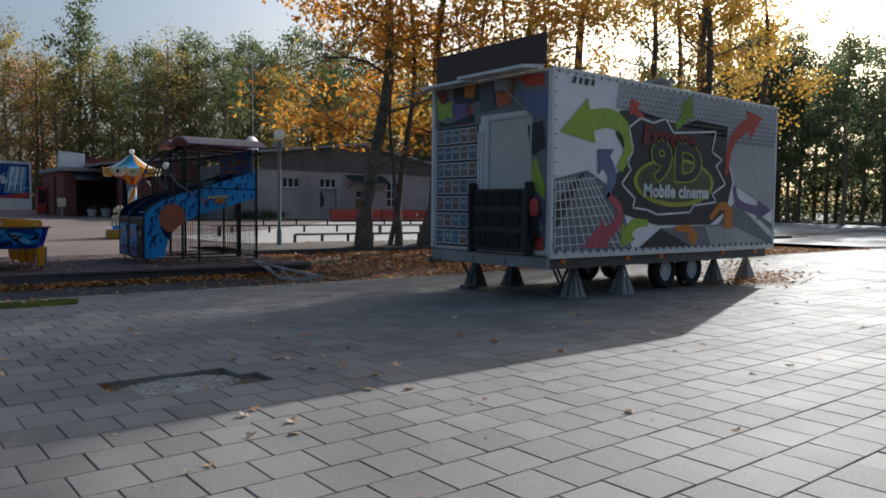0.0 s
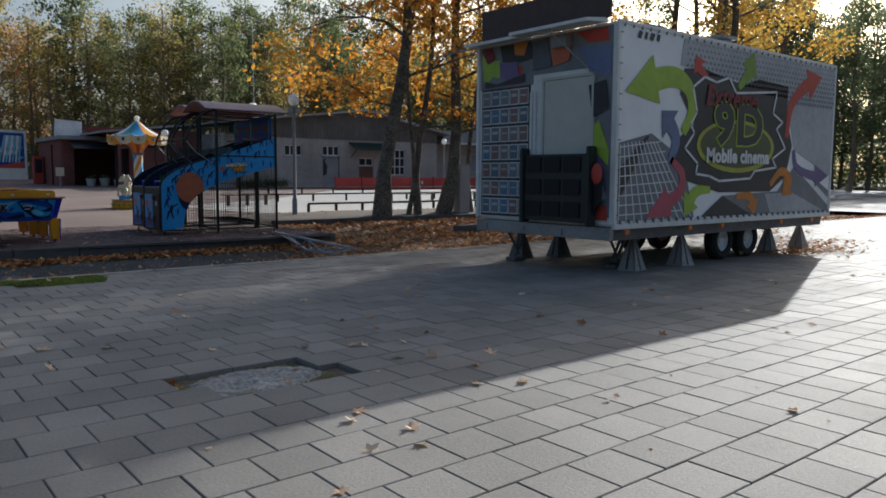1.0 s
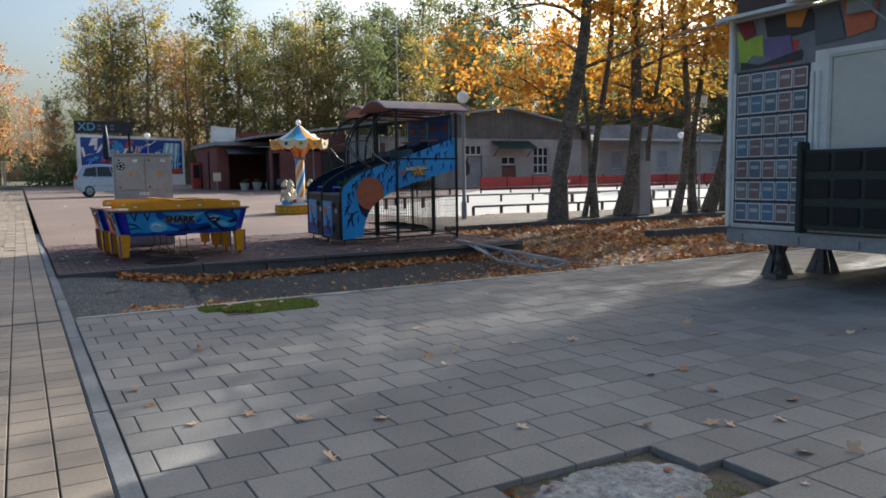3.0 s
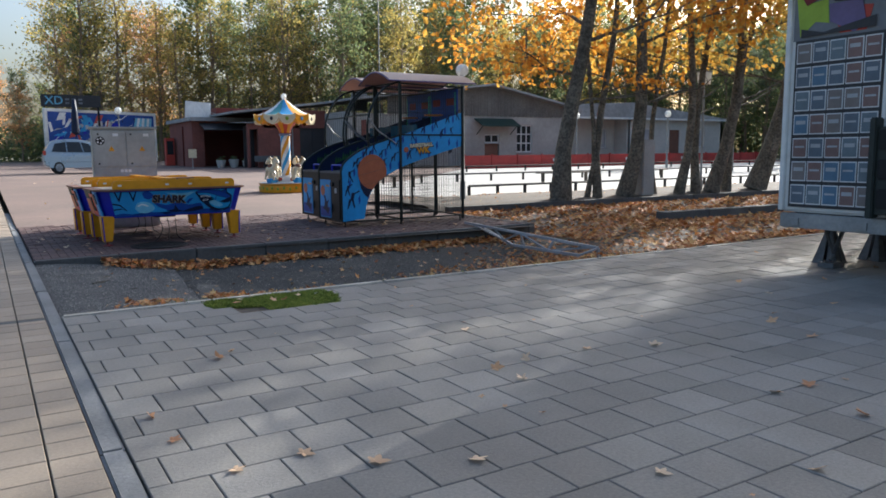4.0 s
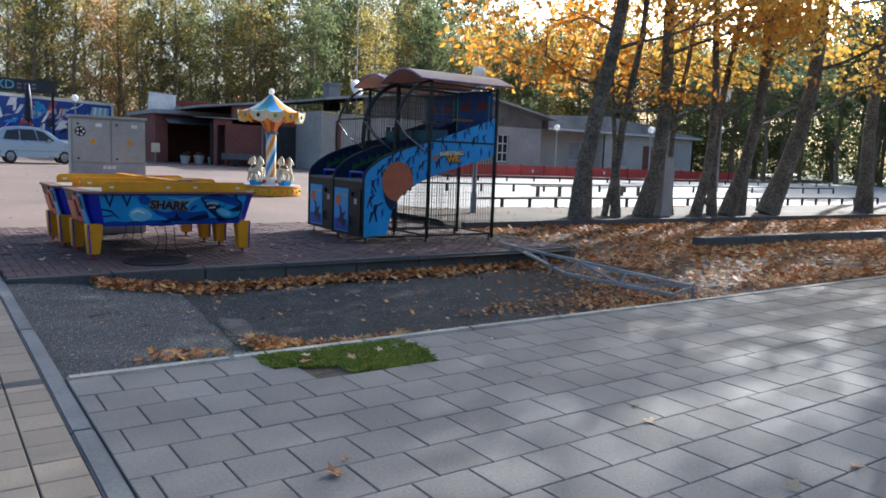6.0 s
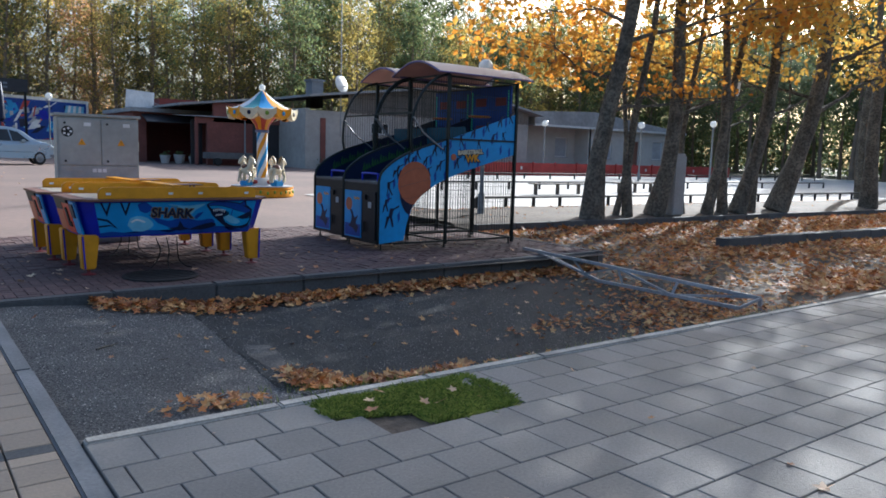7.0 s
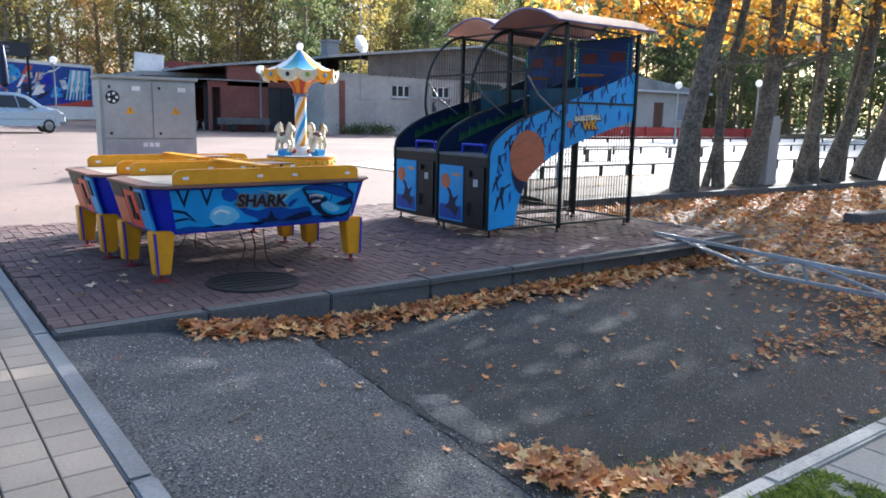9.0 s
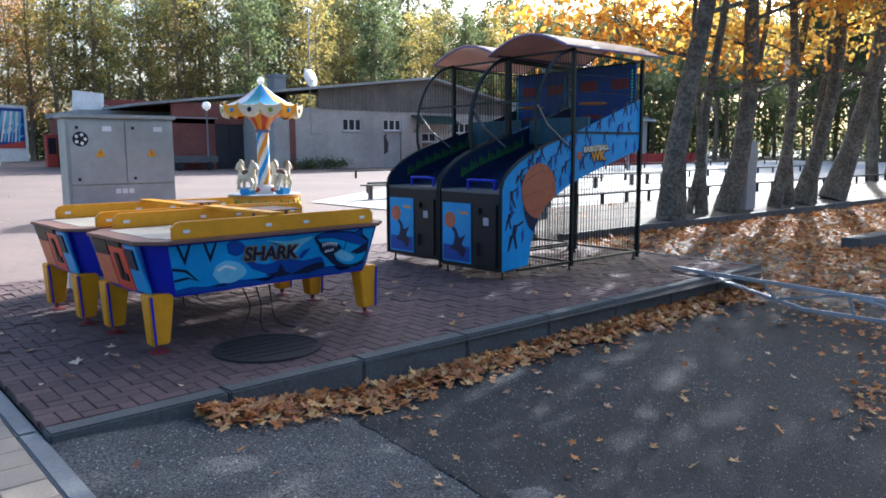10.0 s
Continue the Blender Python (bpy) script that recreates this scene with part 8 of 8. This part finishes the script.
PALE_LEAVES = ((1.88, 4.33), (1.98, 4.43), (2.05, 4.05), (1.95, 3.83), (1.72, 3.91), (1.38, 3.62), (2.84, 4.44), (3.1, 4.29), (4.47, 4.54), (3.85, 2.98), (6.08, 3.06), (4.02, 2.36), (6.32, 4.03), (2.23, 7.89), (2.51, 7.96), (3.46, 7.74), (3.01, 7.93), (0.28, 7.76), (0.25, 8.15))
BROWN_LEAVES = ((0.85, 9.09), (0.97, 7.02), (0.9, 6.4), (1.35, 6.81), (1.92, 6.28), (2.5, 5.95), (2.81, 5.79), (2.88, 5.72), (3.52, 6.64), (3.31, 6.21), (3.17, 5.63), (2.85, 5.29), (3.07, 5.18), (3.54, 5.82), (3.46, 4.97), (3.13, 4.78), (4.79, 5.74), (5.51, 6.71), (4.81, 5.28), (6.16, 5.75), (6.6, 5.64), (6.26, 5.07), (6.54, 4.73), (0.43, 7.27), (0.74, 7.28), (4.59, 7.29), (4.76, 7.74), (2.24, 7.63), (3.26, 6.66), (5.78, 8.47), (2.63, 8.83), (8.52, 5.44), (8.7, 5.62), (4.97, 4.58))
for x, y in PALE_LEAVES:
    fallen_leaf(x, y, 0.0, float(lr.uniform(0.046, 0.066)), int(lr.integers(3)))
for x, y in BROWN_LEAVES:
    fallen_leaf(x, y, 0.0, float(lr.uniform(0.05, 0.07)), 3 if lr.uniform() < 0.6 else int(lr.integers(3)))
for _ in range(100):
    x, y = lr.uniform(0.2, 14), lr.uniform(2.5, 10.9)
    if x > 9 and y < 5:
        continue
    fallen_leaf(float(x), float(y), 0.0, float(lr.uniform(0.012, 0.034) if x < 5 else lr.uniform(0.03, 0.055)), int(lr.choice(4, p=(0.3, 0.15, 0.15, 0.4))))
for x, y in ((1.75, 10.62), (1.83, 10.58), (1.5, 10.8), (2.02, 10.72), (1.62, 10.92), (1.42, 10.66)):
    fallen_leaf(x, y, 0.035, float(lr.uniform(0.035, 0.055)), 0)
for _ in range(85):
    fallen_leaf(float(lr.uniform(0.2, 7.8)), float(lr.uniform(14.95, 18.4)), 0.032, float(lr.uniform(0.025, 0.06)), int(lr.integers(4)))
for _ in range(38):
    x, y = float(lr.uniform(0.3, 5.5)), float(lr.uniform(11.3, 14.6))
    fallen_leaf(x, y, asphalt_z(x, y), float(lr.uniform(0.015, 0.045)), int(lr.integers(4)))
for _ in range(20):
    y = float(lr.uniform(20.5, 40))
    fallen_leaf(float(lr.uniform(0.3, 9)), y, ground_z(y), float(lr.uniform(0.04, 0.07)), int(lr.integers(4)))
grit = np.random.default_rng(12)
V, Fc = [], []
for _ in range(15000):
    x, y = float(grit.uniform(0.12, 5.5)), float(grit.uniform(11.15, 14.7))
    if x > 1.9 and grit.uniform() < 0.25:
        continue
    s, a = float(grit.uniform(0.003, 0.0085)), float(grit.uniform(0, 6.28))
    z, o = asphalt_z(x, y), len(V)
    V += [(x + s * math.cos(a + 2.1 * k), y + s * math.sin(a + 2.1 * k), z - 0.001) for k in range(3)] + [(x, y, z + 0.6 * s)]
    Fc += [(o, o + 1, o + 3), (o + 1, o + 2, o + 3), (o + 2, o, o + 3)]
tagged(raw("asphalt_grit", V, Fc, M_chips), "loose grit and pale stone chips on the asphalt", "grit", kind="stuff")
for x, y, turn, s in ((0.62, 13.0, 30, 1.0), (0.75, 13.5, 10, 0.5), (1.3, 12.9, -20, 0.45), (0.5, 13.6, 70, 0.4), (1.6, 13.3, 15, 0.6), (1.1, 12.2, 50, 0.35), (0.9, 12.6, 5, 0.4)):
    twig = thing("twig", "thin dark twig lying on the asphalt", "twig", pose(x, y, asphalt_z(x, y) + 0.008 * s, 0, 0, turn) @ Matrix.Diagonal((s, s, s, 1)), "twigs on the asphalt")
    bm = B()
    tube(bm, [(-0.1, 0, 0), (-0.03, 0.006, 0.004), (0.04, -0.004, 0.002), (0.1, 0.004, 0.004)], [0.007, 0.008, 0.006, 0.003], 5)
    part("stick", bm, M_bark, twig)

# ---- single pavers, footway slabs and bricks near the walk ----
paver = single_slab(PITCH - 0.006, ROW - 0.006, 0.055, 0.004)
paver.materials.append(M_paver)
for x0, x1, y0, y1, z in near_cells:
    ob = new("paver", paver)
    ob.parent = pavement
    ob.matrix_basis = pose((x0 + x1) / 2, (y0 + y1) / 2, z + float(lr.normal(0, 0.0007)), float(lr.normal(0, 0.09)), float(lr.normal(0, 0.09)), 0)
slab = single_slab(0.197, 0.216, 0.03, 0.004)
slab.materials.append(M_strip)
short = single_slab(0.197, 0.107, 0.03, 0.004)
short.materials.append(M_strip)
for x0, x1, y0, y1, z in strip_near:
    ob = new("footway_slab", slab if y1 - y0 > 0.15 else short)
    ob.parent = strip
    ob.matrix_basis = pose((x0 + x1) / 2, (y0 + y1) / 2, z + float(lr.normal(0, 0.0007)), float(lr.normal(0, 0.09)), float(lr.normal(0, 0.09)), 0)
bricks = {2: single_slab(0.194, 0.094, 0.03, 0.004), 1: single_slab(0.094, 0.194, 0.03, 0.004)}
for me in bricks.values():
    me.materials.append(M_brick)
for (x0, x1, y0, y1, z), sx in brick_near:
    ob = new("brick", bricks[sx])
    ob.parent = terrace
    ob.matrix_basis = pose((x0 + x1) / 2, (y0 + y1) / 2, z + float(lr.normal(0, 0.0007)), float(lr.normal(0, 0.3)), float(lr.normal(0, 0.3)), 0)
